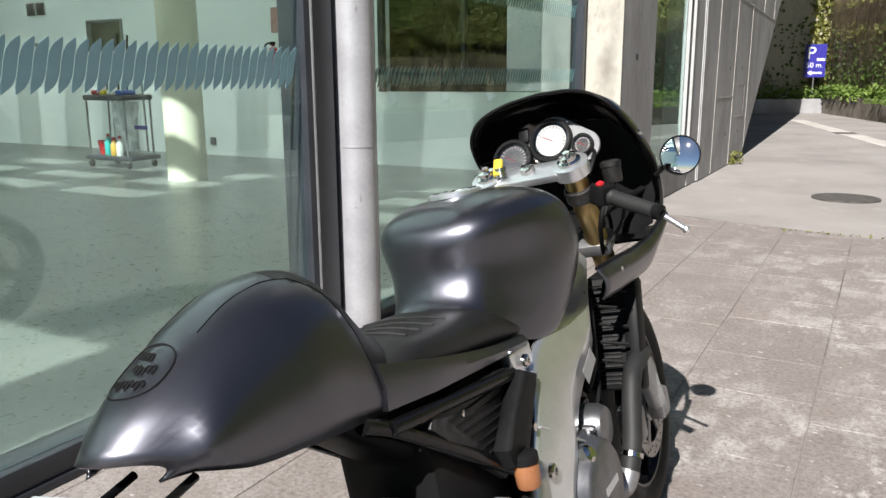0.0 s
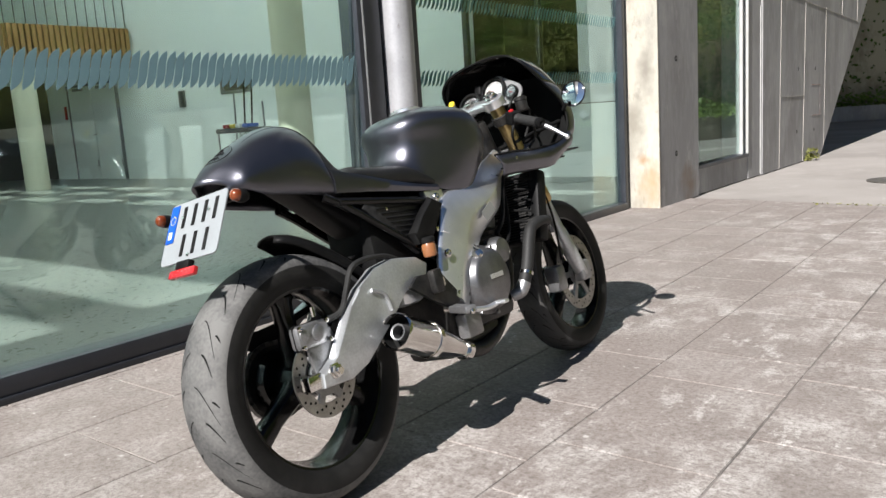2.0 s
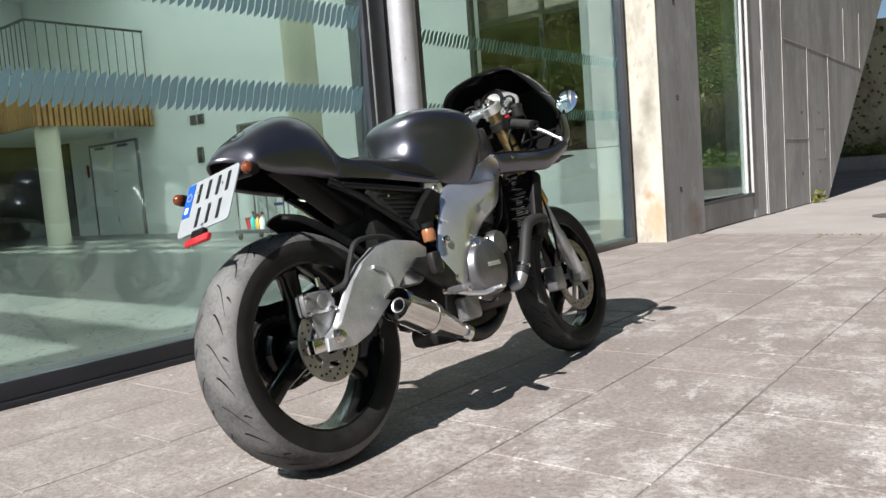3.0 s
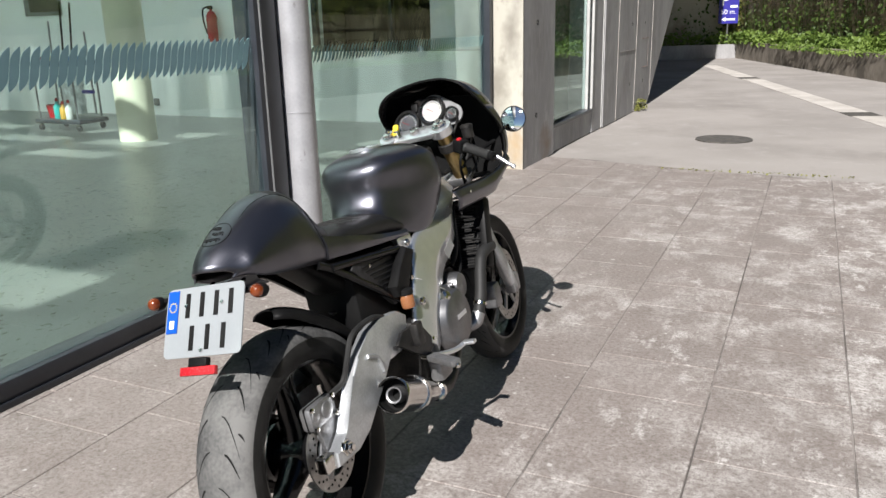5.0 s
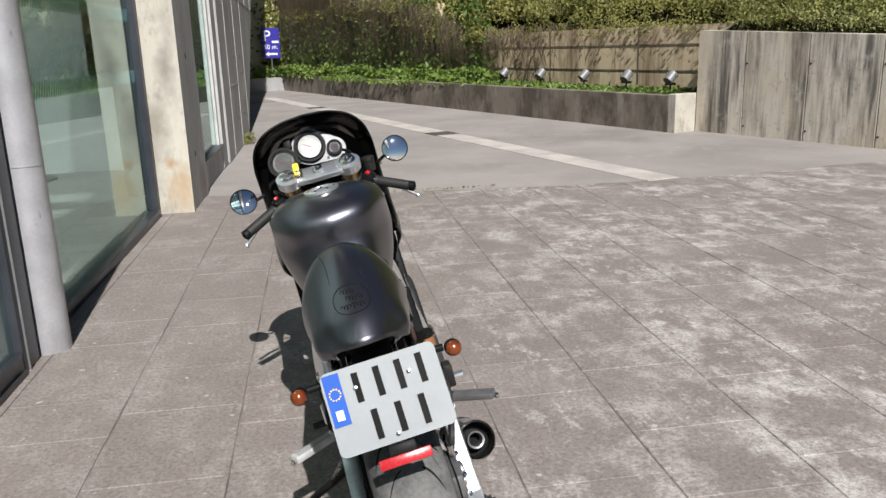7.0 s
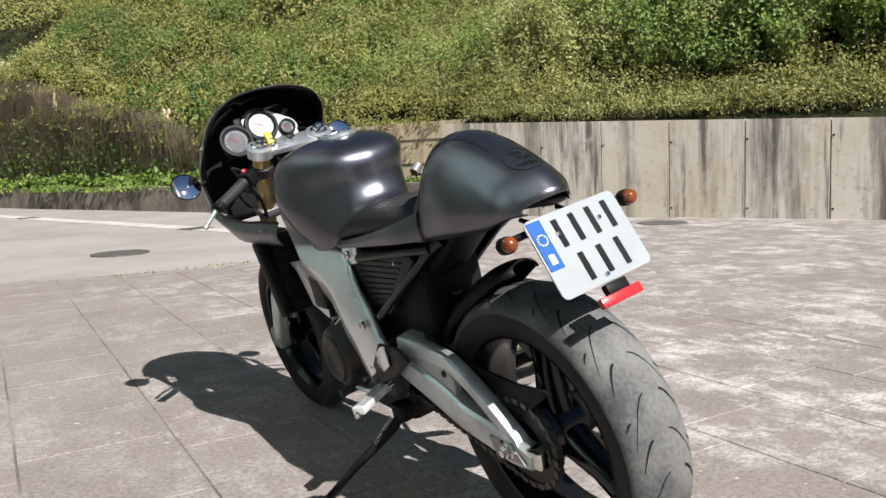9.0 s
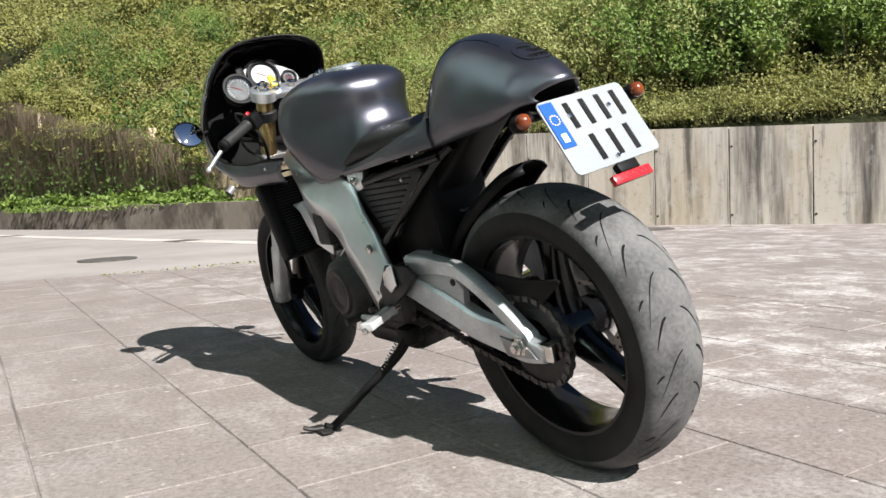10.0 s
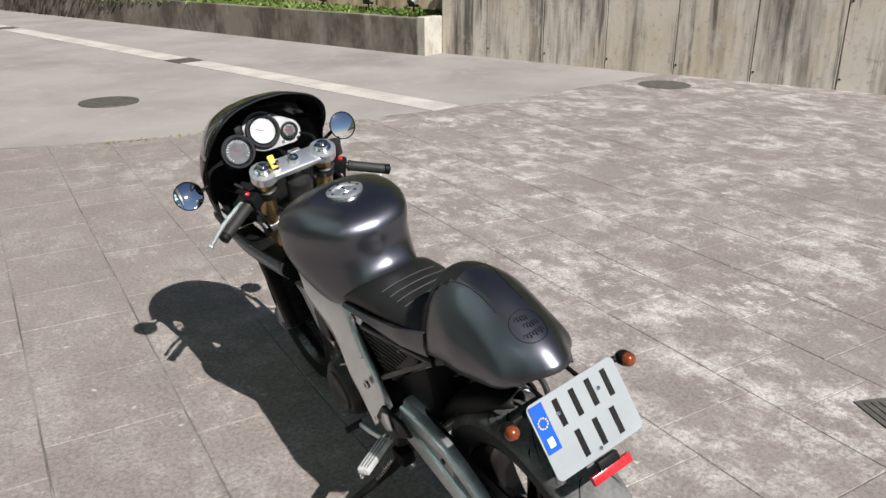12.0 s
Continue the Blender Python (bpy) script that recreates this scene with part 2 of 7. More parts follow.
def stain(m, centre, radius, colour, stretch=(1, 1, 1)):
    """A blotch with a ragged edge about a point in the object's own space."""
    t = m.node_tree
    b = t.nodes["Principled BSDF"]
    old = b.inputs["Base Color"].links[0].from_socket
    co = t.nodes.new("ShaderNodeTexCoord").outputs["Object"]
    mp = t.nodes.new("ShaderNodeMapping")
    mp.inputs["Scale"].default_value = stretch
    mp.inputs["Location"].default_value = [-c * s for c, s in zip(centre, stretch)]
    t.links.new(co, mp.inputs[0])
    ln = t.nodes.new("ShaderNodeVectorMath")
    ln.operation = "LENGTH"
    t.links.new(mp.outputs[0], ln.inputs[0])
    n = t.nodes.new("ShaderNodeTexNoise")
    n.inputs["Scale"].default_value, n.inputs["Detail"].default_value = 9, 6
    t.links.new(co, n.inputs["Vector"])
    ad = t.nodes.new("ShaderNodeMath")
    ad.operation = "MULTIPLY_ADD"
    t.links.new(n.outputs[0], ad.inputs[0])
    ad.inputs[1].default_value = radius * 1.6
    t.links.new(ln.outputs["Value"], ad.inputs[2])
    r = t.nodes.new("ShaderNodeMapRange")
    r.inputs["From Min"].default_value, r.inputs["From Max"].default_value = radius * 1.9, radius * 0.9
    r.inputs["To Max"].default_value = 0.8
    t.links.new(ad.outputs[0], r.inputs[0])
    mx = t.nodes.new("ShaderNodeMix")
    mx.data_type = "RGBA"
    mx.inputs[7].default_value = (*colour, 1)
    t.links.new(r.outputs[0], mx.inputs[0])
    t.links.new(old, mx.inputs[6])
    t.links.new(mx.outputs[2], b.inputs["Base Color"])


def mottle(m, colour, scale, lo, hi, most=0.7, stretch=(1, 1, 1)):
    """A second layer of blotches of another tone."""
    t = m.node_tree
    b = t.nodes["Principled BSDF"]
    old = b.inputs["Base Color"].links[0].from_socket
    mp = t.nodes.new("ShaderNodeMapping")
    mp.inputs["Scale"].default_value = stretch
    mp.inputs["Location"].default_value = (3.1, 7.7, 1.9)
    t.links.new(t.nodes.new("ShaderNodeNewGeometry").outputs["Position"], mp.inputs[0])
    n = t.nodes.new("ShaderNodeTexNoise")
    n.inputs["Scale"].default_value, n.inputs["Detail"].default_value, n.inputs["Roughness"].default_value = scale, 9, 0.68
    t.links.new(mp.outputs[0], n.inputs["Vector"])
    r = t.nodes.new("ShaderNodeMapRange")
    r.inputs["From Min"].default_value, r.inputs["From Max"].default_value, r.inputs["To Max"].default_value = lo, hi, most
    t.links.new(n.outputs[0], r.inputs[0])
    mx = t.nodes.new("ShaderNodeMix")
    mx.data_type = "RGBA"
    mx.inputs[7].default_value = (*colour, 1)
    t.links.new(r.outputs[0], mx.inputs[0])
    t.links.new(old, mx.inputs[6])
    t.links.new(mx.outputs[2], b.inputs["Base Color"])


mottle(CONC_WALL, (0.42, 0.345, 0.235), 0.9, 0.47, 0.64, 0.6, (1, 1, 0.6))
mottle(CONC_WALL, (0.055, 0.05, 0.043), 2.2, 0.53, 0.62, 0.85, (1.2, 1.6, 0.12))
mottle(CONC_WALL, (0.52, 0.50, 0.46), 3.0, 0.55, 0.7, 0.7, (1, 1, 0.8))
mottle(CONC_WALL, (0.1, 0.09, 0.08), 14.0, 0.56, 0.7, 0.5)
mottle(CONC_LIGHT, (0.2, 0.19, 0.185), 2.2, 0.5, 0.68, 0.7, (1, 1, 0.5))
mottle(CONC_LIGHT, (0.42, 0.41, 0.40), 5.0, 0.54, 0.7, 0.6, (1, 1, 0.6))
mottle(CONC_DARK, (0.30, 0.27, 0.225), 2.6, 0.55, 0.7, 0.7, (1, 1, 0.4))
mottle(ASPHALT, (0.17, 0.155, 0.145), 0.5, 0.5, 0.66, 0.6)
mottle(ASPHALT, (0.33, 0.31, 0.295), 3.5, 0.56, 0.72, 0.5)
mottle(COLUMN_STEEL, (0.28, 0.275, 0.28), 7.0, 0.5, 0.66, 0.6, (1, 1, 0.4))
mottle(COLUMN_STEEL, (0.13, 0.11, 0.1), 18.0, 0.64, 0.72, 0.7, (1, 1, 0.5))
mottle(CONC_CREAM, (0.27, 0.25, 0.22), 4.0, 0.5, 0.66, 0.75, (1, 1, 0.5))
mottle(CONC_CREAM, (0.16, 0.145, 0.125), 11.0, 0.58, 0.7, 0.6, (1, 1, 0.6))
mottle(CONC_CREAM, (0.5, 0.47, 0.41), 2.2, 0.52, 0.68, 0.6, (1, 1, 0.4))
# rust at the foot of the pilaster and beside it
stain(CONC_CREAM, (0.05, -0.2, 0.2), 0.15, (0.36, 0.25, 0.14), (1, 1, 0.6))
stain(CONC_CREAM, (0.05, -0.12, 0.42), 0.06, (0.3, 0.17, 0.08), (1, 1, 0.8))
stain(CONC_CREAM, (0.05, -0.16, 1.2), 0.09, (0.19, 0.17, 0.145), (1, 1, 0.3))
stain(CONC_CREAM, (0.05, -0.05, 0.75), 0.12, (0.2, 0.18, 0.15), (1, 1, 0.4))
stain(CONC_LIGHT, (0.75, -0.25, 0.16), 0.22, (0.2, 0.14, 0.1))


def paving_material():
    """Brown-grey stamped concrete: fine grain, broad dull patches, and pale scuffed patches drawn out across the slabs."""
    m = bpy.data.materials.new("stamped concrete paving")
    m.use_nodes = True
    t = m.node_tree
    b, link = t.nodes["Principled BSDF"], t.links.new
    pos = t.nodes.new("ShaderNodeNewGeometry").outputs["Position"]
    turn = t.nodes.new("ShaderNodeMapping")
    turn.inputs["Rotation"].default_value = (0, 0, radians(29.3))
    link(pos, turn.inputs[0])

    def noise_at(scale, detail, sx=1.0, sy=1.0, rough=0.6, shift=0.0):
        mp = t.nodes.new("ShaderNodeMapping")
        mp.inputs["Scale"].default_value = (sx, sy, 1)
        mp.inputs["Location"].default_value = (shift, shift, 0)
        link(turn.outputs[0], mp.inputs[0])
        n = t.nodes.new("ShaderNodeTexNoise")
        n.inputs["Scale"].default_value, n.inputs["Detail"].default_value, n.inputs["Roughness"].default_value = scale, detail, rough
        link(mp.outputs[0], n.inputs["Vector"])
        return n.outputs[0]

    def ramp(src, a, c):
        r = t.nodes.new("ShaderNodeMapRange")
        r.inputs["From Min"].default_value, r.inputs["From Max"].default_value = a, c
        link(src, r.inputs[0])
        return r.outputs[0]

    def math2(op, p, q):
        n = t.nodes.new("ShaderNodeMath")
        n.operation = op
        for i, v in enumerate((p, q)):
            if isinstance(v, (int, float)):
                n.inputs[i].default_value = v
            else:
                link(v, n.inputs[i])
        return n.outputs[0]

    def blend(f, p, q):
        mx = t.nodes.new("ShaderNodeMix")
        mx.data_type = "RGBA"
        for i, v in ((0, f), (6, p), (7, q)):
            if isinstance(v, tuple):
                mx.inputs[i].default_value = (*v, 1)
            else:
                link(v, mx.inputs[i])
        return mx.outputs[2]

    grain = noise_at(60, 5, rough=0.8)
    fine = noise_at(190, 3, rough=0.7, shift=2.0)
    broad = noise_at(0.8, 5)
    patch = noise_at(3.2, 5, rough=0.65, shift=5.0)
    split = t.nodes.new("ShaderNodeSeparateXYZ")
    link(turn.outputs[0], split.inputs[0])
    trodden = ramp(split.outputs[0], -1.1, 0.9)
    worn = math2("MULTIPLY", ramp(noise_at(3.4, 9, 1.3, 1.0, 0.76), 0.465, 0.60), ramp(noise_at(1.2, 5, shift=3.7), 0.40, 0.57))
    streak = math2("MULTIPLY", ramp(noise_at(7.5, 9, 1.5, 0.8, 0.8, 1.3), 0.51, 0.59), ramp(noise_at(1.6, 4, shift=8.1), 0.44, 0.6))
    scuff = math2("MULTIPLY", math2("MAXIMUM", worn, streak), math2("ADD", 0.28, math2("MULTIPLY", trodden, 0.72)))
    scuff = math2("MULTIPLY", scuff, ramp(math2("ADD", math2("MULTIPLY", grain, 0.6), math2("MULTIPLY", fine, 0.4)), 0.38, 0.54))
    specks = ramp(noise_at(26, 2, rough=0.5, shift=9.0), 0.69, 0.75)
    base = blend(ramp(broad, 0.3, 0.7), (0.162, 0.130, 0.117), (0.208, 0.179, 0.166))
    each = t.nodes.new("ShaderNodeObjectInfo").outputs["Random"]
    base = blend(math2("MULTIPLY", each, 0.35), base, (0.135, 0.114, 0.103))
    base = blend(math2("MULTIPLY", ramp(patch, 0.55, 0.32), 0.5), base, (0.125, 0.106, 0.096))
    base = blend(math2("MULTIPLY", ramp(grain, 0.4, 0.7), 0.6), base, (0.31, 0.285, 0.268))
    base = blend(math2("MULTIPLY", ramp(grain, 0.5, 0.25), 0.65), base, (0.085, 0.074, 0.068))
    base = blend(math2("MULTIPLY", ramp(fine, 0.55, 0.3), 0.45), base, (0.1, 0.088, 0.08))
    base = blend(math2("MULTIPLY", math2("MAXIMUM", scuff, math2("MULTIPLY", specks, 0.7)), 0.74), base, (0.56, 0.54, 0.52))
    link(base, b.inputs["Base Color"])
    b.inputs["Roughness"].default_value = 0.8
    b.inputs["Specular IOR Level"].default_value = 0.3
    bp = t.nodes.new("ShaderNodeBump")
    bp.inputs["Strength"].default_value, bp.inputs["Distance"].default_value = 0.6, 0.004
    link(math2("ADD", math2("MULTIPLY", grain, 0.6), noise_at(9, 5, rough=0.6)), bp.inputs["Height"])
    link(bp.outputs[0], b.inputs["Normal"])
    return m


PAVING = paving_material()


def leaf_material(name, a, b):
    m = bpy.data.materials.new(name)
    m.use_nodes = True
    t = m.node_tree
    p = t.nodes["Principled BSDF"]
    g = t.nodes.new("ShaderNodeNewGeometry")
    mx = t.nodes.new("ShaderNodeMix")
    mx.data_type = "RGBA"
    mx.inputs[6].default_value, mx.inputs[7].default_value = (*a, 1), (*b, 1)
    drift = t.nodes.new("ShaderNodeTexNoise")
    drift.inputs["Scale"].default_value, drift.inputs["Detail"].default_value = 0.8, 3
    t.links.new(g.outputs["Position"], drift.inputs["Vector"])
    tone = t.nodes.new("ShaderNodeMapRange")
    tone.inputs["From Min"].default_value, tone.inputs["From Max"].default_value = 0.3, 0.7
    t.links.new(drift.outputs[0], tone.inputs[0])
    share = t.nodes.new("ShaderNodeMix")
    share.inputs[0].default_value = 0.6
    t.links.new(g.outputs["Random Per Island"], share.inputs[2])
    t.links.new(tone.outputs[0], share.inputs[3])
    t.links.new(share.outputs[0], mx.inputs[0])
    t.links.new(mx.outputs[2], p.inputs["Base Color"])
    p.inputs["Roughness"].default_value = 0.55
    tl = t.nodes.new("ShaderNodeBsdfTranslucent")
    t.links.new(mx.outputs[2], tl.inputs[0])
    ms = t.nodes.new("ShaderNodeMixShader")
    ms.inputs[0].default_value = 0.42
    t.links.new(p.outputs[0], ms.inputs[1])
    t.links.new(tl.outputs[0], ms.inputs[2])
    t.links.new(ms.outputs[0], t.nodes["Material Output"].inputs[0])
    return m


LEAF_A = leaf_material("olive leaves", (0.12, 0.135, 0.03), (0.34, 0.33, 0.10))
LEAF_B = leaf_material("fresh green leaves", (0.075, 0.14, 0.024), (0.25, 0.34, 0.075))
LEAF_C = leaf_material("dark ivy leaves", (0.035, 0.08, 0.014), (0.12, 0.19, 0.035))
LEAF_D = leaf_material("yellow-green young leaves", (0.24, 0.26, 0.07), (0.44, 0.46, 0.19))
TWIG = leaf_material("dry hanging stems", (0.10, 0.075, 0.05), (0.38, 0.31, 0.22))
TWIG_GREEN = leaf_material("thin olive twigs", (0.15, 0.13, 0.06), (0.34, 0.30, 0.15))


# ---- mesh helpers ----
def thing(name, m, label, category, group="", kind=""):
    e = new(name)
    e.empty_display_size = 0.1
    e.matrix_basis = m
    return tagged(e, label, category, group, kind)


def link_mesh(name, bm, mat, parent=None, label="", smooth=40):
    me = bpy.data.meshes.new(name)
    bmesh.ops.recalc_face_normals(bm, faces=bm.faces)
    bm.to_mesh(me)
    bm.free()
    me.materials.append(mat)
    if smooth:
        me.polygons.foreach_set("use_smooth", [True] * len(me.polygons))
        me.set_sharp_from_angle(angle=radians(smooth))
    ob = new(name, me)
    if parent:
        ob.parent = parent
    return tagged(ob, label)


def part(name, bm, mat, parent, label="", smooth=40):
    return link_mesh(name, bm, mat, parent, label, smooth)


def structure(name, bm, mat, m, label="", category="", kind="structure", smooth=0):
    ob = link_mesh(name, bm, mat, None, label, smooth)
    ob.matrix_basis = m
    return tagged(ob, label, category, "", kind)


def add_box(bm, lo, hi, bevel=0.0, m=None, segs=2):
    lo, hi = Vector(lo), Vector(hi)
    r = bmesh.ops.create_cube(bm, size=1.0)
    vs = r["verts"]
    for v in vs:
        v.co = Vector([(lo[i] + hi[i]) / 2 + v.co[i] * (hi[i] - lo[i]) for i in range(3)])
    if bevel:
        es = list({e for v in vs for e in v.link_edges})
        out = bmesh.ops.bevel(bm, geom=es, offset=bevel, segments=segs, affect="EDGES", profile=0.5)
        vs = list({v for f in out["faces"] for v in f.verts} | {v for v in vs if v.is_valid})
    if m is not None:
        bmesh.ops.transform(bm, matrix=m, verts=vs)
    return vs


def boxed(lo, hi, bevel=0.0, m=None, segs=2):
    bm = bmesh.new()
    add_box(bm, lo, hi, bevel, m, segs)
    return bm


def skin(bm, rings, closed=True, cap=(True, True)):
    """Faces between rings of equally many points."""
    rows = [[bm.verts.new(p) for p in ring] for ring in rings]
    n = len(rows[0])
    for a, b in zip(rows, rows[1:]):
        for i in range(n if closed else n - 1):
            j = (i + 1) % n
            bm.faces.new((a[i], a[j], b[j], b[i]))
    if cap[0] and closed:
        bm.faces.new(rows[0][::-1])
    if cap[1] and closed:
        bm.faces.new(rows[-1])
    return rows


def smooth_line(pts, steps=6):
    """A Catmull-Rom curve through points."""
    p = [Vector(q) for q in pts]
    p = [2 * p[0] - p[1]] + p + [2 * p[-1] - p[-2]]
    out = []
    for i in range(1, len(p) - 2):
        for k in range(steps):
            t = k / steps
            out.append(0.5 * ((2 * p[i]) + (p[i + 1] - p[i - 1]) * t + (2 * p[i - 1] - 5 * p[i] + 4 * p[i + 1] - p[i + 2]) * t * t
                              + (3 * p[i] - p[i - 1] - 3 * p[i + 1] + p[i + 2]) * t ** 3))
    out.append(p[-2])
    return out


def add_tube(bm, pts, radius, segs=10, steps=5, cap=True):
    """A round tube along a smooth line; radius may be a list, one for each given point."""
    line = smooth_line(pts, steps) if len(pts) > 2 and steps > 1 else [Vector(q) for q in pts]
    rs = radius if isinstance(radius, (list, tuple)) else [radius] * len(pts)
    rings, side = [], None
    for i, p in enumerate(line):
        d = (line[min(i + 1, len(line) - 1)] - line[max(i - 1, 0)]).normalized()
        if side is None:
            side = d.orthogonal().normalized()
        side = (side - d * side.dot(d)).normalized()
        other = d.cross(side)
        f = i / (len(line) - 1) * (len(rs) - 1)
        k = min(int(f), len(rs) - 2)
        r = rs[k] + (rs[k + 1] - rs[k]) * (f - k)
        rings.append([p + (side * math.cos(a) + other * math.sin(a)) * r for a in [2 * math.pi * j / segs for j in range(segs)]])
    skin(bm, rings, cap=(cap, cap))


def tube(pts, radius, segs=10, steps=5):
    bm = bmesh.new()
    add_tube(bm, pts, radius, segs, steps)
    return bm


def add_lathe(bm, profile, segs=32, m=None, cap=True, closed=False):
    """Profile of (radius, height) turned about z, then moved by m; cap may name (first, last)."""
    m = m or Matrix()
    rings = [[m @ Vector((r * math.cos(a), r * math.sin(a), h)) for a in [2 * math.pi * j / segs for j in range(segs)]] for r, h in profile]
    if closed:
        rings.append(rings[0])
        rows = [[bm.verts.new(p) for p in ring] for ring in rings[:-1]]
        rows.append(rows[0])
        for a, b in zip(rows, rows[1:]):
            for i in range(segs):
                j = (i + 1) % segs
                bm.faces.new((a[i], a[j], b[j], b[i]))
    else:
        skin(bm, rings, cap=cap if isinstance(cap, tuple) else (cap, cap))


def lathe(profile, segs=32, m=None, cap=True, closed=False):
    bm = bmesh.new()
    add_lathe(bm, profile, segs, m, cap, closed)
    return bm


def add_plate(bm, outline, thick, m=None, bevel=0.0):
    """A flat outline in x, z pulled out along y by thick on both sides of 0."""
    m = m or Matrix()
    a = [bm.verts.new((x, -thick / 2, z)) for x, z in outline]
    b = [bm.verts.new((x, thick / 2, z)) for x, z in outline]
    n = len(outline)
    fs = [bm.faces.new(a), bm.faces.new(b[::-1])]
    for i in range(n):
        j = (i + 1) % n
        fs.append(bm.faces.new((a[i], b[i], b[j], a[j])))
    vs = a + b
    if bevel:
        es = [e for f in fs[:2] for e in f.edges]
        out = bmesh.ops.bevel(bm, geom=es, offset=bevel, segments=2, affect="EDGES", profile=0.5)
        vs = list({v for f in out["faces"] for v in f.verts} | {v for v in vs if v.is_valid})
    bmesh.ops.transform(bm, matrix=m, verts=vs)


def plate_of(outline, thick, m=None, bevel=0.0):
    bm = bmesh.new()
    add_plate(bm, outline, thick, m, bevel)
    return bm


def along(a, b):
    """The pose whose z axis runs from a towards b."""
    a, b = Vector(a), Vector(b)
    return Matrix.Translation(a) @ (b - a).to_track_quat("Z", "Y").to_matrix().to_4x4()


def upright(a, b):
    """As along(), with the y axis kept across the motorcycle."""
    z = (Vector(b) - Vector(a)).normalized()
    y = Vector((0, 1, 0))
    x = y.cross(z).normalized()
    return Matrix.Translation(a) @ Matrix((x, z.cross(x), z)).transposed().to_4x4()


SIDE = pose(0, 0, 0, -90, 0, 0)  # turns a lathe's axis to +y


def interp(x, table):
    """A smooth value between the rows (x, value) of a table."""
    xs, ys = [r[0] for r in table], [r[1] for r in table]
    if x <= xs[0]:
        return ys[0]
    if x >= xs[-1]:
        return ys[-1]
    i = max(k for k in range(len(xs) - 1) if xs[k] <= x)
    t = (x - xs[i]) / (xs[i + 1] - xs[i])
    s = [(ys[min(k + 1, len(ys) - 1)] - ys[max(k - 1, 0)]) / max(1e-6, xs[min(k + 1, len(xs) - 1)] - xs[max(k - 1, 0)]) for k in (i, i + 1)]
    h = xs[i + 1] - xs[i]
    return ys[i] * (2 * t ** 3 - 3 * t * t + 1) + ys[i + 1] * (3 * t * t - 2 * t ** 3) + h * s[0] * (t ** 3 - 2 * t * t + t) + h * s[1] * (t ** 3 - t * t)


# ---- ground ----
def grid_sheet(x0, x1, y0, y1, nx, ny, z):
    bm = bmesh.new()
    rows = [[bm.verts.new((x0 + (x1 - x0) * i / nx, y0 + (y1 - y0) * j / ny, z)) for i in range(nx + 1)] for j in range(ny + 1)]
    for j in range(ny):
        for i in range(nx):
            bm.faces.new((rows[j][i], rows[j][i + 1], rows[j + 1][i + 1], rows[j + 1][i]))
    return bm


structure("ground", grid_sheet(-400, 400, -400, 400, 8, 8, -0.012), ASPHALT, Matrix(), "pale worn asphalt road sheet with fine grit", "ground")
# paving bed, in the building's frame (w is negative towards the square)
EDGE = [(-16.0, 1.6), (-9.0, 0.95), (-7.25, 0.62), (-6.1, 0.44), (-5.4, 0.33), (-4.4, 0.26), (-3.4, 0.28), (-2.3, 0.40), (-1.5, 0.54), (-0.75, 0.72), (0.2, 0.85)]


def paving_edge(w):
    """Where the stamped paving ends against the asphalt: a line that bows and wanders a little."""
    return interp(w, EDGE) + 0.012 * math.sin(w * 7.3) + 0.008 * math.sin(w * 17.1 + 1.0)


bm = bmesh.new()
wl = [-14.0 + 0.1 * k for k in range(140)]
near_row = [bm.verts.new((-14, w, -0.0035)) for w in wl]
far_row = [bm.verts.new((paving_edge(w) + 0.022, w, -0.0035)) for w in wl]
for k in range(len(wl) - 1):
    bm.faces.new((near_row[k], far_row[k], far_row[k + 1], near_row[k + 1]))
structure("paving_bed", bm, JOINT, BUILD, "dark joints under the stamped paving", "pavement")

# ---- building ----
GLASS_LEFT0, POST, GLASS_RIGHT0 = -12.0, -3.3, -2.80
structure("floor_inside", boxed((-12, 0.1, -0.02), (3.0, 18, 0.012)), INSIDE_FLOOR, BUILD, "polished grey floor of the empty hall", "floor")
# unseen roof, added to light the hall: frosted fields, and open ones that let the sun down to the floor
roof_count = [0]


def roof(u0, u1, w0, w1, clear=False):
    """One field of the added roof: a frosted sheet, or a solid strip where clear is None."""
    roof_count[0] += 1
    if clear is None:
        structure("ceiling_%d" % roof_count[0], boxed((u0, w0, 6.0), (u1, w1, 6.25)), PLASTER, BUILD, "unseen white strip added to block sun between roof sheets", "ceiling")
    else:
        structure("added_roof_sheet_%d" % roof_count[0], boxed((u0, w0, 6.1), (u1, w1, 6.104)), FROSTED, BUILD, "unseen frosted sheet added to spread daylight into the hall", "roof light")


for u0, u1 in ((-14.0, -12.85), (-10.05, -8.75), (-8.6, -7.35), (-2.45, -0.6), (-0.45, 1.5), (1.65, 4.0)):
    roof(u0, u1, 0.0, 13.0)
for u0, u1 in ((-10.95, -10.75), (-8.74, -8.61), (-0.59, -0.46), (1.51, 1.64)):
    roof(u0, u1, 0.0, 13.0, None)
for u0, u1 in ((-12.84, -10.96), (-10.74, -10.06)):
    roof(u0, u1, 6.0, 13.0)
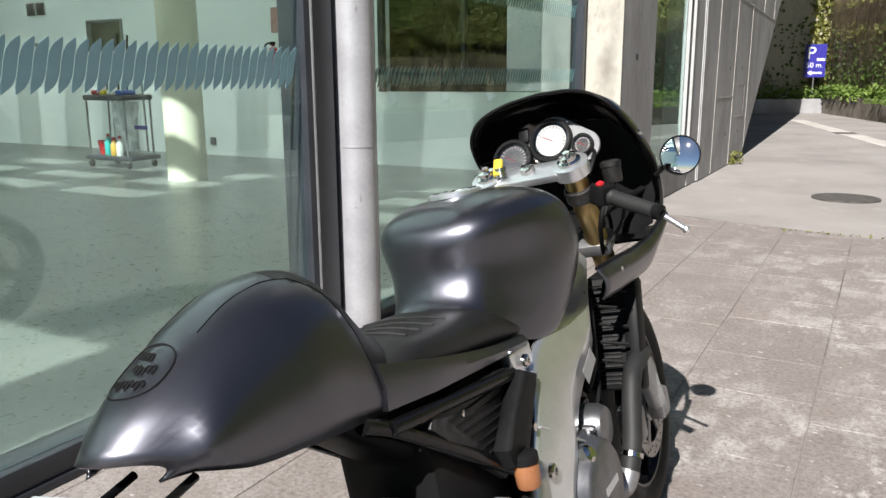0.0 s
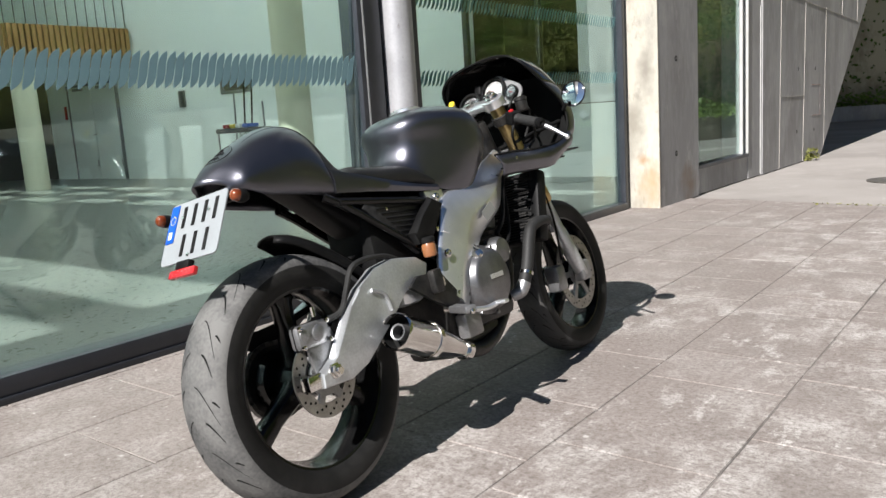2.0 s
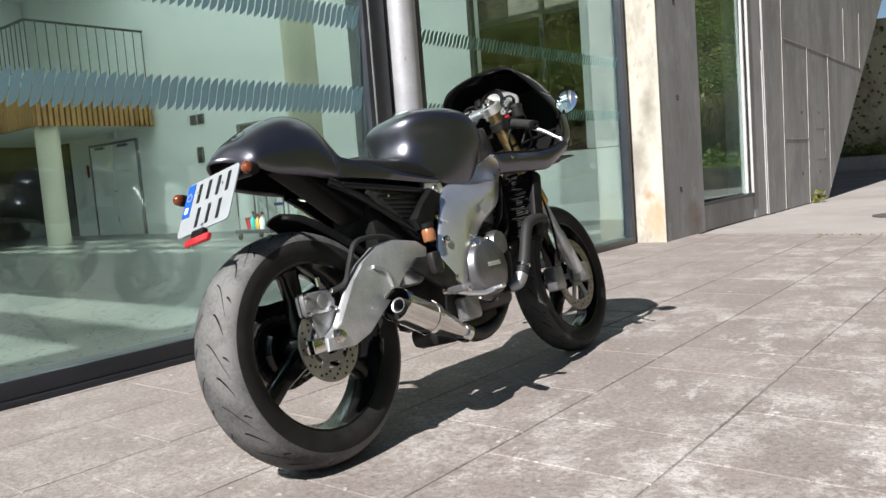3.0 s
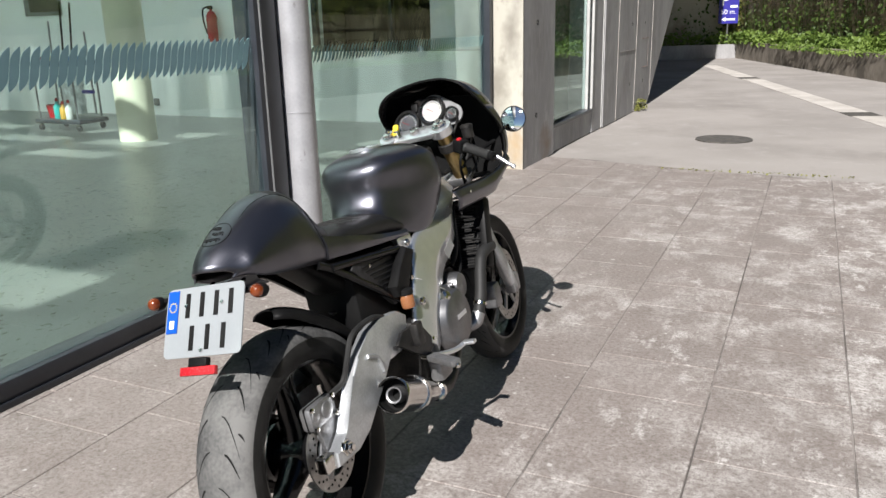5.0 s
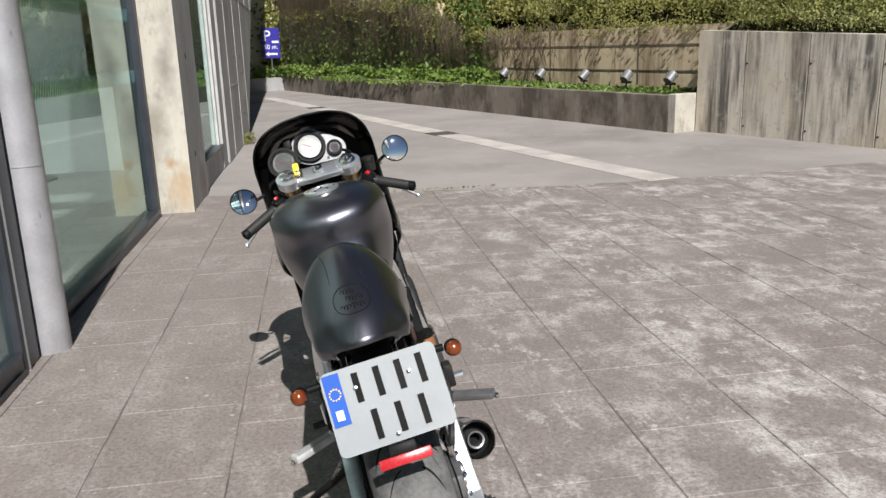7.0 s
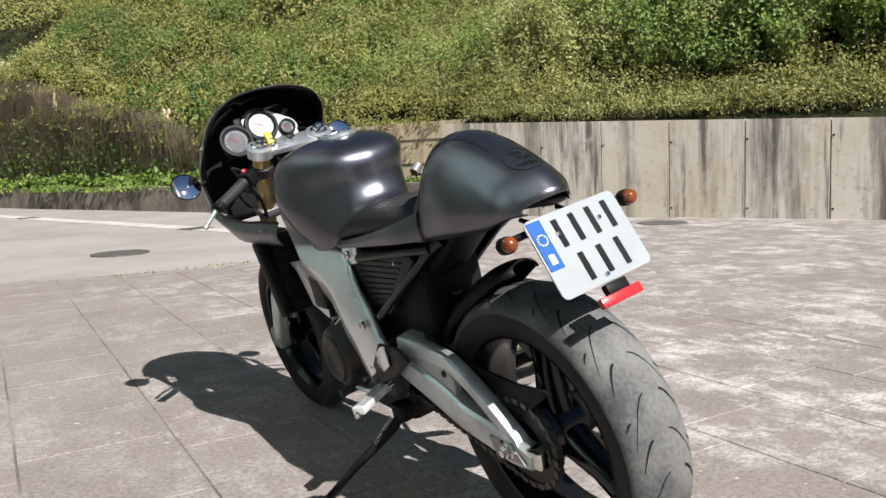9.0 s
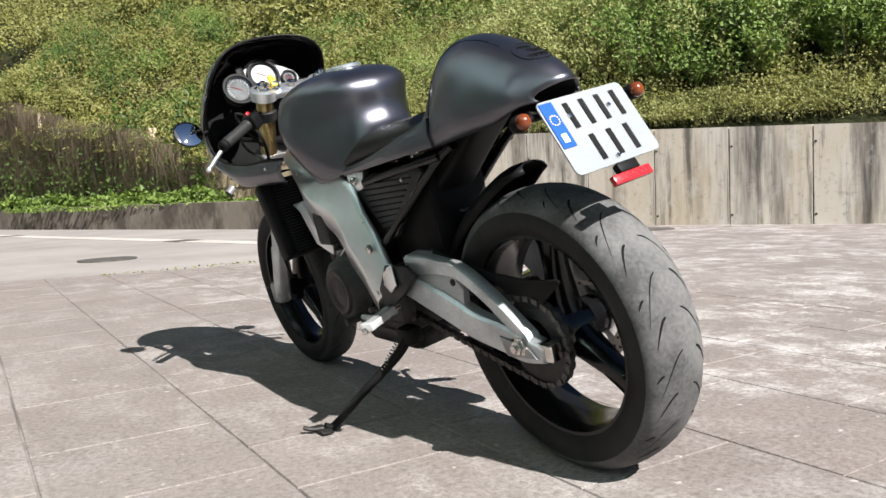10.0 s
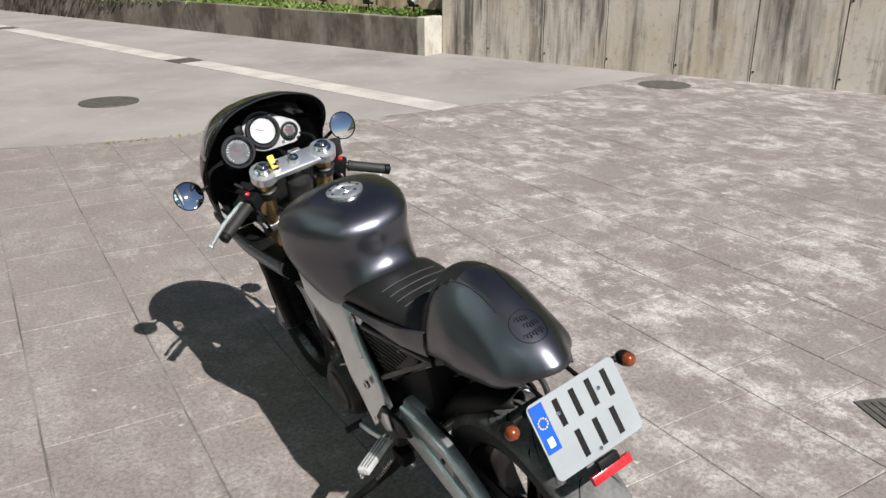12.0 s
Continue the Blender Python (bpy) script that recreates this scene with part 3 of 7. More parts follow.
# invented bars and gaps that shape sun patches on the mid floor and low on the rear wall
for k in range(4):
    roof(-7.34 + 0.8 * k, -7.2 + 0.8 * k, 0.0, 13.0, None)
for k in range(8):
    w0 = -0.2 + 1.7 * k
    roof(-7.19, -4.95, max(0.0, w0), w0 + (1.9 if k == 1 else 0.5), None)
roof(-4.79, -3.55, 0.0, 13.0)
for k in range(10):
    split = 1.3 * k + (0.6 if k % 3 else 0.95)
    roof(-3.54, -2.46, 1.3 * k, split - 0.004, None)
    roof(-3.54, -2.46, split, 1.3 * k + 1.296)
    bpy.data.objects["added_roof_sheet_%d" % roof_count[0]].data.materials[0] = SATIN
structure("ceiling_rear", boxed((-14, 13.002, 6.0), (4.0, 18, 6.25)), PLASTER, BUILD, "unseen plain white ceiling added over the rear of the hall", "ceiling")
structure("wall_end", boxed((-12.2, 0.1, 0), (-12.0, 18, 6.0)), PLASTER, BUILD, "white plaster wall closing the hall", "wall")
structure("wall_back", boxed((2.8, 3.75, 0), (3.05, 18, 6.0)), PLASTER, BUILD, "white plaster wall of the hall", "wall")
structure("wall_far_side", boxed((-12, 17.8, 0), (3, 18, 6.0)), PLASTER, BUILD, "white plaster wall closing the hall", "wall")
# low white wall with a dark room behind it
structure("wall_low", boxed((2.8, 0.1, 0), (2.95, 3.75, 0.96)), PLASTER, BUILD, "low white wall in front of a dark room", "wall")
# the room's dimness is painted into its walls and ceiling
structure("wall_dark_room", boxed((7.0, 0.1, 0), (7.2, 6, 6.0)), DARK_VOID, BUILD, "rear wall of the room beyond, dimness in its colour", "wall")


def frame_bar(name, lo, hi, label=""):
    ob = structure(name, boxed(lo, hi, 0.006), FRAME_GREY, BUILD, label or "dark grey painted metal glazing bar", "window frame", smooth=30)
    return ob


def pane(name, lo, hi):
    ob = structure(name, boxed(lo, hi), GLASS, BUILD, "large greenish glass pane of the hall front", "window")
    ob.visible_shadow = False
    return ob


GW1, GW2 = -0.015, 0.055  # how far the panes lie behind the front line
pane("window_1", (-12, GW1 - 0.006, 0.1), (-3.38, GW1 + 0.006, 4.2))
pane("window_2", (-2.83, GW2 - 0.006, 0.06), (-0.06, GW2 + 0.006, 4.2))
frame_bar("sill_rail_1", (-12, -0.05, 0.0), (-3.392, 0.09, 0.1))
frame_bar("sill_rail_2", (-2.9, -0.02, 0.0), (-0.07, 0.09, 0.06))
frame_bar("sill_strip_1", (-12, -0.062, 0.0), (-3.392, -0.053, 0.028), "thin dark metal drip strip along the sill")
frame_bar("post_1", (-3.388, -0.05, 0.0), (-3.212, 0.09, 4.2))
frame_bar("post_1_gasket", (-3.352, -0.056, 0.0), (-3.346, -0.0515, 4.2), "thin pale gasket line in the glazing post")
bpy.data.objects["post_1_gasket"].data.materials[0] = ALU_MATT
frame_bar("post_1_inner", (-3.208, 0.035, 0.0), (-2.905, 0.09, 4.2))
frame_bar("post_2", (-2.9, 0.0, 0.0), (-2.83, 0.09, 4.2))
frame_bar("post_3", (-0.065, 0.0, 0.0), (-0.01, 0.09, 4.2))
frame_bar("post_3_outer", (-0.005, 0.015, 0.0), (0.037, 0.09, 4.2))
structure("wall_dark_side", boxed((3.05, 5.8, 0), (7.0, 6.0, 6.0)), DARK_VOID, BUILD, "side wall of the room beyond, dimness in its colour", "wall")
structure("ceiling_dark_room", boxed((3.2, 0.3, 2.9), (7.0, 5.8, 3.0)), DARK_VOID, BUILD, "ceiling of the room beyond, dimness in its colour", "ceiling")
structure("wall_above", boxed((-12, -0.1, 4.2), (0.05, 0.25, 6.3)), CONC_LIGHT, BUILD, "concrete beam over the glass front", "wall")

# concrete wall beyond the glass, with one window and a slanting far end
bm = bmesh.new()


def wall_prism(bm, poly, w0, w1):
    """An outline in u, z pulled out from w0 to w1."""
    a = [bm.verts.new((u, w0, z)) for u, z in poly]
    b = [bm.verts.new((u, w1, z)) for u, z in poly]
    bm.faces.new(a)
    bm.faces.new(b[::-1])
    for i in range(len(poly)):
        j = (i + 1) % len(poly)
        bm.faces.new((a[i], b[i], b[j], a[j]))


WF, WB = -0.268, 0.095
wall_prism(bm, [(0.06, 0), (1.0, 0), (1.0, 5.2), (0.06, 5.2)], WF, WB)
wall_prism(bm, [(1.0, 0), (2.62, 0), (2.62, 0.25), (1.0, 0.25)], WF + 0.03, WB)
wall_prism(bm, [(1.0, 3.4), (2.62, 3.4), (2.62, 5.2), (1.0, 5.2)], WF, WB)
wall_prism(bm, [(2.62, 0), (3.06, 0), (3.06, 5.2), (2.62, 5.2)], WF + 0.02, WB)
wall_prism(bm, [(3.1, 0), (6.0, 0), (27.5, 16.0), (3.1, 16.0)], WF, WB)
structure("pilaster_facing", boxed((0.04, WF - 0.003, 0.0), (0.0585, WB, 5.2)), CONC_CREAM, BUILD, "sunlit cream end of the concrete wall with rust stains", "wall")
structure("wall_concrete", bm, CONC_LIGHT, BUILD, "tall board-marked grey concrete wall with a slanting end", "wall")
wall_prism_bm = bmesh.new()
wall_prism(wall_prism_bm, [(7.3, 0.0), (7.3, 1.0), (27.4, 15.9), (7.3, 15.9)], WB + 0.002, 9.0)
structure("building_block", wall_prism_bm, CONC_LIGHT, BUILD, "tall leaning concrete volume of the building", "building")


# ---- retaining wall, planter, far wall ----
def wall_block(lo, hi, drop=0.0):
    """A block whose top falls by drop towards its low y end."""
    bm = boxed(lo, hi)
    for v in bm.verts:
        if v.co.z > hi[2] - 1e-4 and v.co.y < (lo[1] + hi[1]) / 2:
            v.co.z -= drop
    return bm


retaining = thing("wall_retaining", RETAIN, "stained concrete panel retaining wall below the hillside", "wall", kind="structure")
for k in range(16):
    y1 = 0.113 if k == 0 else -0.70 - 0.95 * (k - 1)
    y0 = -0.70 - 0.95 * k
    top = lambda y: max(1.08, 1.41 + 0.047 * y)
    ob = part("panel", wall_block((0, y0 + 0.008, -0.05), (0.3, y1 - 0.008, top(y1)), top(y1) - top(y0)), CONC_WALL, retaining, smooth=0)
for k in range(7):
    y = -0.70 - 0.95 * k
    part("joint_mortar", boxed((-0.003, y + 0.010, 0.02), (0.004, y + 0.022, 0.55 + 0.06 * ((k * 5) % 6)), 0.001), CONC_CREAM, retaining, "pale mortar smear beside a joint", 0)
part("joint_backing", boxed((0.02, -16, -0.05), (0.28, -0.02, 1.0)), CONC_DARK, retaining, "dark panel joints", smooth=0)

SHEAR = Matrix(((1, 0.035, 0, -0.42), (0, 1, 0, 0.11), (0, 0, 1, 0), (0, 0, 0, 1)))
planter = thing("planter_wall", RETAIN, "long low dark concrete planter wall along the road", "planter", kind="structure")
bm = bmesh.new()
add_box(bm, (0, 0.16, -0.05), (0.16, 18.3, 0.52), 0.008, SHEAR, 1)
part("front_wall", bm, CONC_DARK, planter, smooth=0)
# the end's sunlit look is put into a paler concrete than the front's
bm = bmesh.new()
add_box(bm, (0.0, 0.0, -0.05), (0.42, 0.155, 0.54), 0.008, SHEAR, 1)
part("end_wall", bm, CONC_CREAM, planter, "end with sunlit paleness put into its colour", smooth=0)
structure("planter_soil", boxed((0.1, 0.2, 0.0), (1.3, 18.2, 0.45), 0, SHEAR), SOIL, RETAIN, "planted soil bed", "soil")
structure("wall_behind_planter", boxed((0.9, 0.0, 0.0), (1.15, 9.0, 1.52)), CONC_WARM, RETAIN, "stained concrete wall behind the planter", "wall")
structure("wall_return", boxed((0.305, -0.12, 0.0), (1.15, -0.004, 1.395)), CONC_WALL, RETAIN, "short concrete return wall", "wall")
structure("wall_vine_2", boxed((0.9, 14.02, 0.0), (1.15, 19.6, 3.1)), CONC_WARM, RETAIN, "old wall hidden under hanging stems", "wall")
structure("wall_vine", boxed((0.9, 9.02, 0.0), (1.15, 14.0, 2.3)), CONC_WARM, RETAIN, "old wall hidden under hanging stems", "wall")
structure("wall_far", boxed((2.0, 25.4, -0.1), (14.5, 25.8, 4.6)), FAR_WALL, Matrix(), "far pale wall with climbing ivy", "wall")
structure("kerb_far", boxed((3.0, 24.2, -0.05), (11.72, 24.45, 0.42)), CONC_LIGHT, Matrix(), "low concrete kerb before the far wall", "kerb")


# hillside
def hill_height(x, y):
    """Height of the slope x behind the wall, y along it."""
    edge = 0.25 if y < -0.2 else 1.1
    base = (1.32 + 0.03 * max(-8, y)) if y < -0.2 else 1.47 + 0.85 * min(1, max(0, (y - 9) / 3)) + 0.9 * min(1, max(0, (y - 12.5) / 2.5))
    d = max(0.0, x - edge)
    return base + 0.78 * d + 0.55 * noise.noise((x * 0.22, y * 0.22, 0.3)) * min(1, d / 2) + 0.25 * noise.noise((x * 0.7, y * 0.7, 4.1)) * min(1, d)


bm = bmesh.new()
rows = []
for j in range(80):
    y = -40 + j * 1.2
    edge = 0.25 if y < -0.2 else 1.1
    rows.append([bm.verts.new((edge + 0.02 + (i / 30) ** 1.5 * 55, y, hill_height(edge + 0.02 + (i / 30) ** 1.5 * 55, y) - 0.06)) for i in range(31)])
for a, b in zip(rows, rows[1:]):
    for i in range(30):
        bm.faces.new((a[i], a[i + 1], b[i + 1], b[i]))
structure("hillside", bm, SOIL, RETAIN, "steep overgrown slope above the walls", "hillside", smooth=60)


def leaf_mesh(name, centres, normals, sizes, mat, m, label, category, long=1.6, kind="stuff"):
    """Small folded leaves (two triangles each) at the given places."""
    n = len(centres)
    rng = np.random.default_rng(len(name) * 7 + n)
    d = rng.normal(size=(n, 3)) * 0.8 + normals
    d /= np.linalg.norm(d, axis=1)[:, None]
    a = np.cross(d, rng.normal(size=(n, 3)))
    a /= np.linalg.norm(a, axis=1)[:, None] + 1e-9
    b = np.cross(d, a)
    s = sizes[:, None]
    v = np.empty((n, 4, 3))
    v[:, 0], v[:, 2] = centres - a * s * long / 2, centres + a * s * long / 2
    v[:, 1], v[:, 3] = centres + b * s * 0.5 + d * s * 0.2, centres - b * s * 0.5 + d * s * 0.2
    me = bpy.data.meshes.new(name)
    i = np.arange(n)[:, None] * 4
    f = np.concatenate([i + [0, 1, 2], i + [0, 2, 3]]).reshape(-1, 3)
    me.from_pydata(v.reshape(-1, 3).tolist(), [], f.tolist())
    me.materials.append(mat)
    ob = new(name, me)
    ob.matrix_basis = m
    return tagged(ob, label, category, "", kind)


def clumps(name, spots, per, leaf, mat, m, label, category, seed):
    """Leaves in rounded clumps; spots are (x, y, z, radius)."""
    rng = np.random.default_rng(seed)
    cs, ns, ss = [], [], []
    for x, y, z, r in spots:
        k = int(per * r * r)
        d = rng.normal(size=(k, 3))
        d /= np.linalg.norm(d, axis=1)[:, None]
        d[:, 2] = np.abs(d[:, 2]) * 0.9 - 0.12
        rad = r * (0.55 + 0.5 * rng.random(k) ** 0.6)[:, None]
        wob = 1 + 0.3 * np.sin(d[:, :1] * 7 + x) * np.sin(d[:, 1:2] * 6 + y)
        cs.append(np.array((x, y, z)) + d * rad * wob)
        ns.append(d * 0.7 + (-0.15, -0.3, 0.6))
        ss.append(leaf * (0.6 + 0.8 * rng.random(k)))
    return leaf_mesh(name, np.concatenate(cs), np.concatenate(ns), np.concatenate(ss), mat, m, label, category)


rng = random.Random(5)


def spots(n, x0, x1, y0, y1, r0, r1):
    out = []
    for _ in range(n):
        y = rng.uniform(y0, y1)
        r = rng.uniform(r0, r1)
        x = (0.35 + r if y < -0.2 else 1.3) + x0 + (x1 - x0) * rng.random() ** 1.3
        out.append((x, y, hill_height(x, y), r))
    return out


def sprays(name, n, x0, x1, y0, y1, height, per, leaf, mat, stem_mat, label, category, seed, spread=0.45, sink=0.1, long=1.8, lean=0.18):
    """Arching stems that rise from the slope, each set with leaves along its outer two thirds."""
    g = np.random.default_rng(seed)
    ys = g.uniform(y0, y1, n)
    xs = x0 + (x1 - x0) * g.random(n) ** 1.2 + np.where(ys < -0.2, 0.3, 1.15)
    zs = np.array([hill_height(a, b) for a, b in zip(xs, ys)]) - sink
    root = np.stack([xs, ys, zs], 1)
    h = height * (0.55 + 0.7 * g.random(n))
    out = g.normal(size=(n, 3)) * spread
    out[:, 0] -= lean
    out[:, 2] = 0
    knee = root + np.stack([out[:, 0] * 0.25 * h, out[:, 1] * 0.25 * h, 0.62 * h], 1)
    tip = root + np.stack([out[:, 0] * h, out[:, 1] * h, h * (1.0 - 0.35 * np.linalg.norm(out, axis=1))], 1)

    def at(f):
        f = f[..., None]
        return root[:, None] * (1 - f) ** 2 + 2 * knee[:, None] * f * (1 - f) + tip[:, None] * f * f
    f = np.tile(np.linspace(0, 1, 5), (n, 1))
    p = at(f)
    wide = (0.0055 * (1 - 0.75 * f) * (0.6 + 0.8 * g.random((n, 1))))[..., None] * np.array((0.35, 1.0, 0.0))
    v = np.stack([p - wide, p + wide], 2)
    base = np.arange(n)[:, None] * 10
    quads = np.concatenate([base + [2 * k, 2 * k + 1, 2 * k + 3, 2 * k + 2] for k in range(4)])
    me = bpy.data.meshes.new(name + "_stems")
    me.from_pydata(v.reshape(-1, 3).tolist(), [], quads.tolist())
    me.materials.append(stem_mat)
    ob = new(name + "_stems", me)
    ob.matrix_basis = RETAIN
    tagged(ob, "thin bare stems among the leaves of the slope", category, "", "stuff")
    if per:
        f = 0.25 + 0.75 * g.random((n, per))
        c = at(f) + g.normal(size=(n, per, 3)) * 0.055 * (0.5 + f[..., None])
        lift = np.tile(np.array((-0.3, -0.45, 0.75)), (n * per, 1))
        leaf_mesh(name + "_leaves", c.reshape(-1, 3), lift, leaf * (0.5 + 0.9 * g.random(n * per)), mat, RETAIN, label, category, long)


# fine growth on the part of the slope that lies open to the square, coarser growth beyond
def low(n, x0, x1, y0, y1, r0, r1, lift=0.0):
    return [(x, y, z + lift * r, r) for x, y, z, r in spots(n, x0, x1, y0, y1, r0, r1)]


clumps("hillside_scrub", low(70, 0.0, 4.2, -8, -3.5, 0.25, 0.5) + low(230, 0.0, 4.2, -3.5, 5, 0.3, 0.62), 2300, 0.027, LEAF_A, RETAIN, "dense olive-green scrub on the slope", "scrub", 1)
clumps("slope_scrub", low(300, 0.0, 4.6, 4, 19, 0.28, 0.7, 0.3), 900, 0.05, LEAF_A, RETAIN, "rough olive scrub above the old wall", "scrub", 17)
clumps("slope_brown_scrub", low(120, 0.0, 4.0, 3, 19, 0.2, 0.5, 0.4), 900, 0.042, TWIG_GREEN, RETAIN, "brownish dry scrub above the old wall", "scrub", 18)
clumps("hillside_bushes", low(150, 0.2, 4.5, -8, 17, 0.35, 0.75, 0.45), 1500, 0.034, LEAF_B, RETAIN, "fresh green bushes on the slope", "bushes", 2)
clumps("hillside_dark_bushes", low(46, 0.9, 4.0, -8, -3.2, 0.5, 0.95, 0.35) + low(60, 0.3, 3.8, 3, 18, 0.35, 0.8, 0.3), 1100, 0.042, LEAF_C, RETAIN, "dark green thicket on the slope", "bushes", 3)
clumps("hillside_pale_scrub", low(120, 0.0, 3.4, -3.0, 9, 0.2, 0.5, 0.3), 2100, 0.022, LEAF_D, RETAIN, "yellow-green feathery scrub on the slope", "scrub", 14)
clumps("hillside_far_scrub", low(260, 4.0, 20.0, -20, 36, 0.9, 1.9), 260, 0.08, LEAF_A, RETAIN, "olive scrub high on the slope", "scrub", 4)
clumps("hillside_side_scrub", low(110, 0.2, 5.0, -20, -8, 0.6, 1.2), 500, 0.06, LEAF_B, RETAIN, "green scrub along the slope", "scrub", 15)
sprays("tall_shrub", 460, 0.75, 3.1, -8, -2.2, 1.35, 75, 0.044, LEAF_B, TWIG, "tall fresh green shrubs on the slope", "shrubs", 21, 0.33, lean=-0.12)
sprays("pale_sapling", 230, 0.8, 2.8, -5.0, 0.6, 1.5, 85, 0.032, LEAF_D, TWIG_GREEN, "pale yellow-green saplings on the slope", "saplings", 22, 0.22, lean=-0.1)
sprays("feathery_scrub", 1500, 0.3, 3.4, -2.5, 10, 0.75, 22, 0.020, LEAF_D, TWIG_GREEN, "feathery olive scrub with thin twigs", "scrub", 23, 0.5)
sprays("leaning_shrub", 620, 0.0, 3.4, 3.5, 18, 1.0, 55, 0.042, LEAF_A, TWIG, "olive shrubs leaning over the old wall", "shrubs", 24, 0.55)
sprays("dry_edge_growth", 1300, 0.12, 0.7, -9, 0.0, 0.26, 20, 0.018, LEAF_D, TWIG_GREEN, "low tan growth along the wall top", "scrub", 25, 0.5, 0.03, lean=-0.1)
clumps("wall_edge_scrub", [(x, y, hill_height(x, y) + 0.05, r) for x, y, r in [(rng.uniform(0.45, 1.1), rng.uniform(-14, -0.1), rng.uniform(0.14, 0.27)) for _ in range(210)]], 3200, 0.022, LEAF_A, RETAIN, "yellow-green low scrub behind the wall top", "scrub", 8)
clumps("wall_top_growth", [((0.75 if y > 6 else 0.98) + 0.25 * rng.random(), y, 1.5 + (0.8 if y > 9.5 else 0.0) + (0.85 if y > 14 else 0.0) - 0.1 * rng.random(), rng.uniform(0.16, 0.34)) for y in [1.0 + 0.2 * k for k in range(92)]], 2600, 0.026, LEAF_A, RETAIN, "scrub spilling over the wall tops", "scrub", 6)
clumps("overhanging_scrub", [(0.72 + 0.2 * rng.random(), y, 1.25 + 0.75 * min(1, max(0, (y - 8) / 4)) + 0.6 * rng.random(), rng.uniform(0.18, 0.36)) for y in [rng.uniform(6.6, 19.2) for _ in range(95)]], 2000, 0.028, LEAF_A, RETAIN, "olive scrub hanging down over the old wall", "scrub", 16)
bm = bmesh.new()
for y in (2.2, 4.6, 6.9):
    add_box(bm, (0.888, y, 0.45), (0.897, y + 0.012, 1.5))
for z in (0.80, 1.22):
    add_box(bm, (0.887, 0.05, z), (0.896, 9.0, z + 0.012))
structure("formwork_joints", bm, CONC_DARK, RETAIN, "dark formwork joints in the wall", "trim")


# ---- motorcycle ----
bike = thing("motorcycle", BIKE, "dark graphite cafe racer motorcycle leaning on its side stand", "motorcycle")
REAR_X, REAR_R, FRONT_R, BASE = 0.018, 0.310, 0.293, 1.40


def mirror_y(ob):
    """The same part on the other side."""
    c = ob.copy()
    c.data = ob.data.copy()
    scene.collection.objects.link(c)
    for v in c.data.vertices:
        v.co.y = -v.co.y
    c.data.flip_normals()
    c.parent = ob.parent
    return c


def tyre_profile(R, w, rim):
    prof = []
    for k in range(17):
        a = math.pi * (k / 16 - 0.5)
        prof.append((rim + 0.03 + (R - rim - 0.03) * math.cos(a) ** 0.62, w / 2 * math.sin(a)))
    return [(rim - 0.004, -w * 0.40)] + [(rim + 0.012, -w * 0.47)] + prof + [(rim + 0.012, w * 0.47), (rim - 0.004, w * 0.40)]


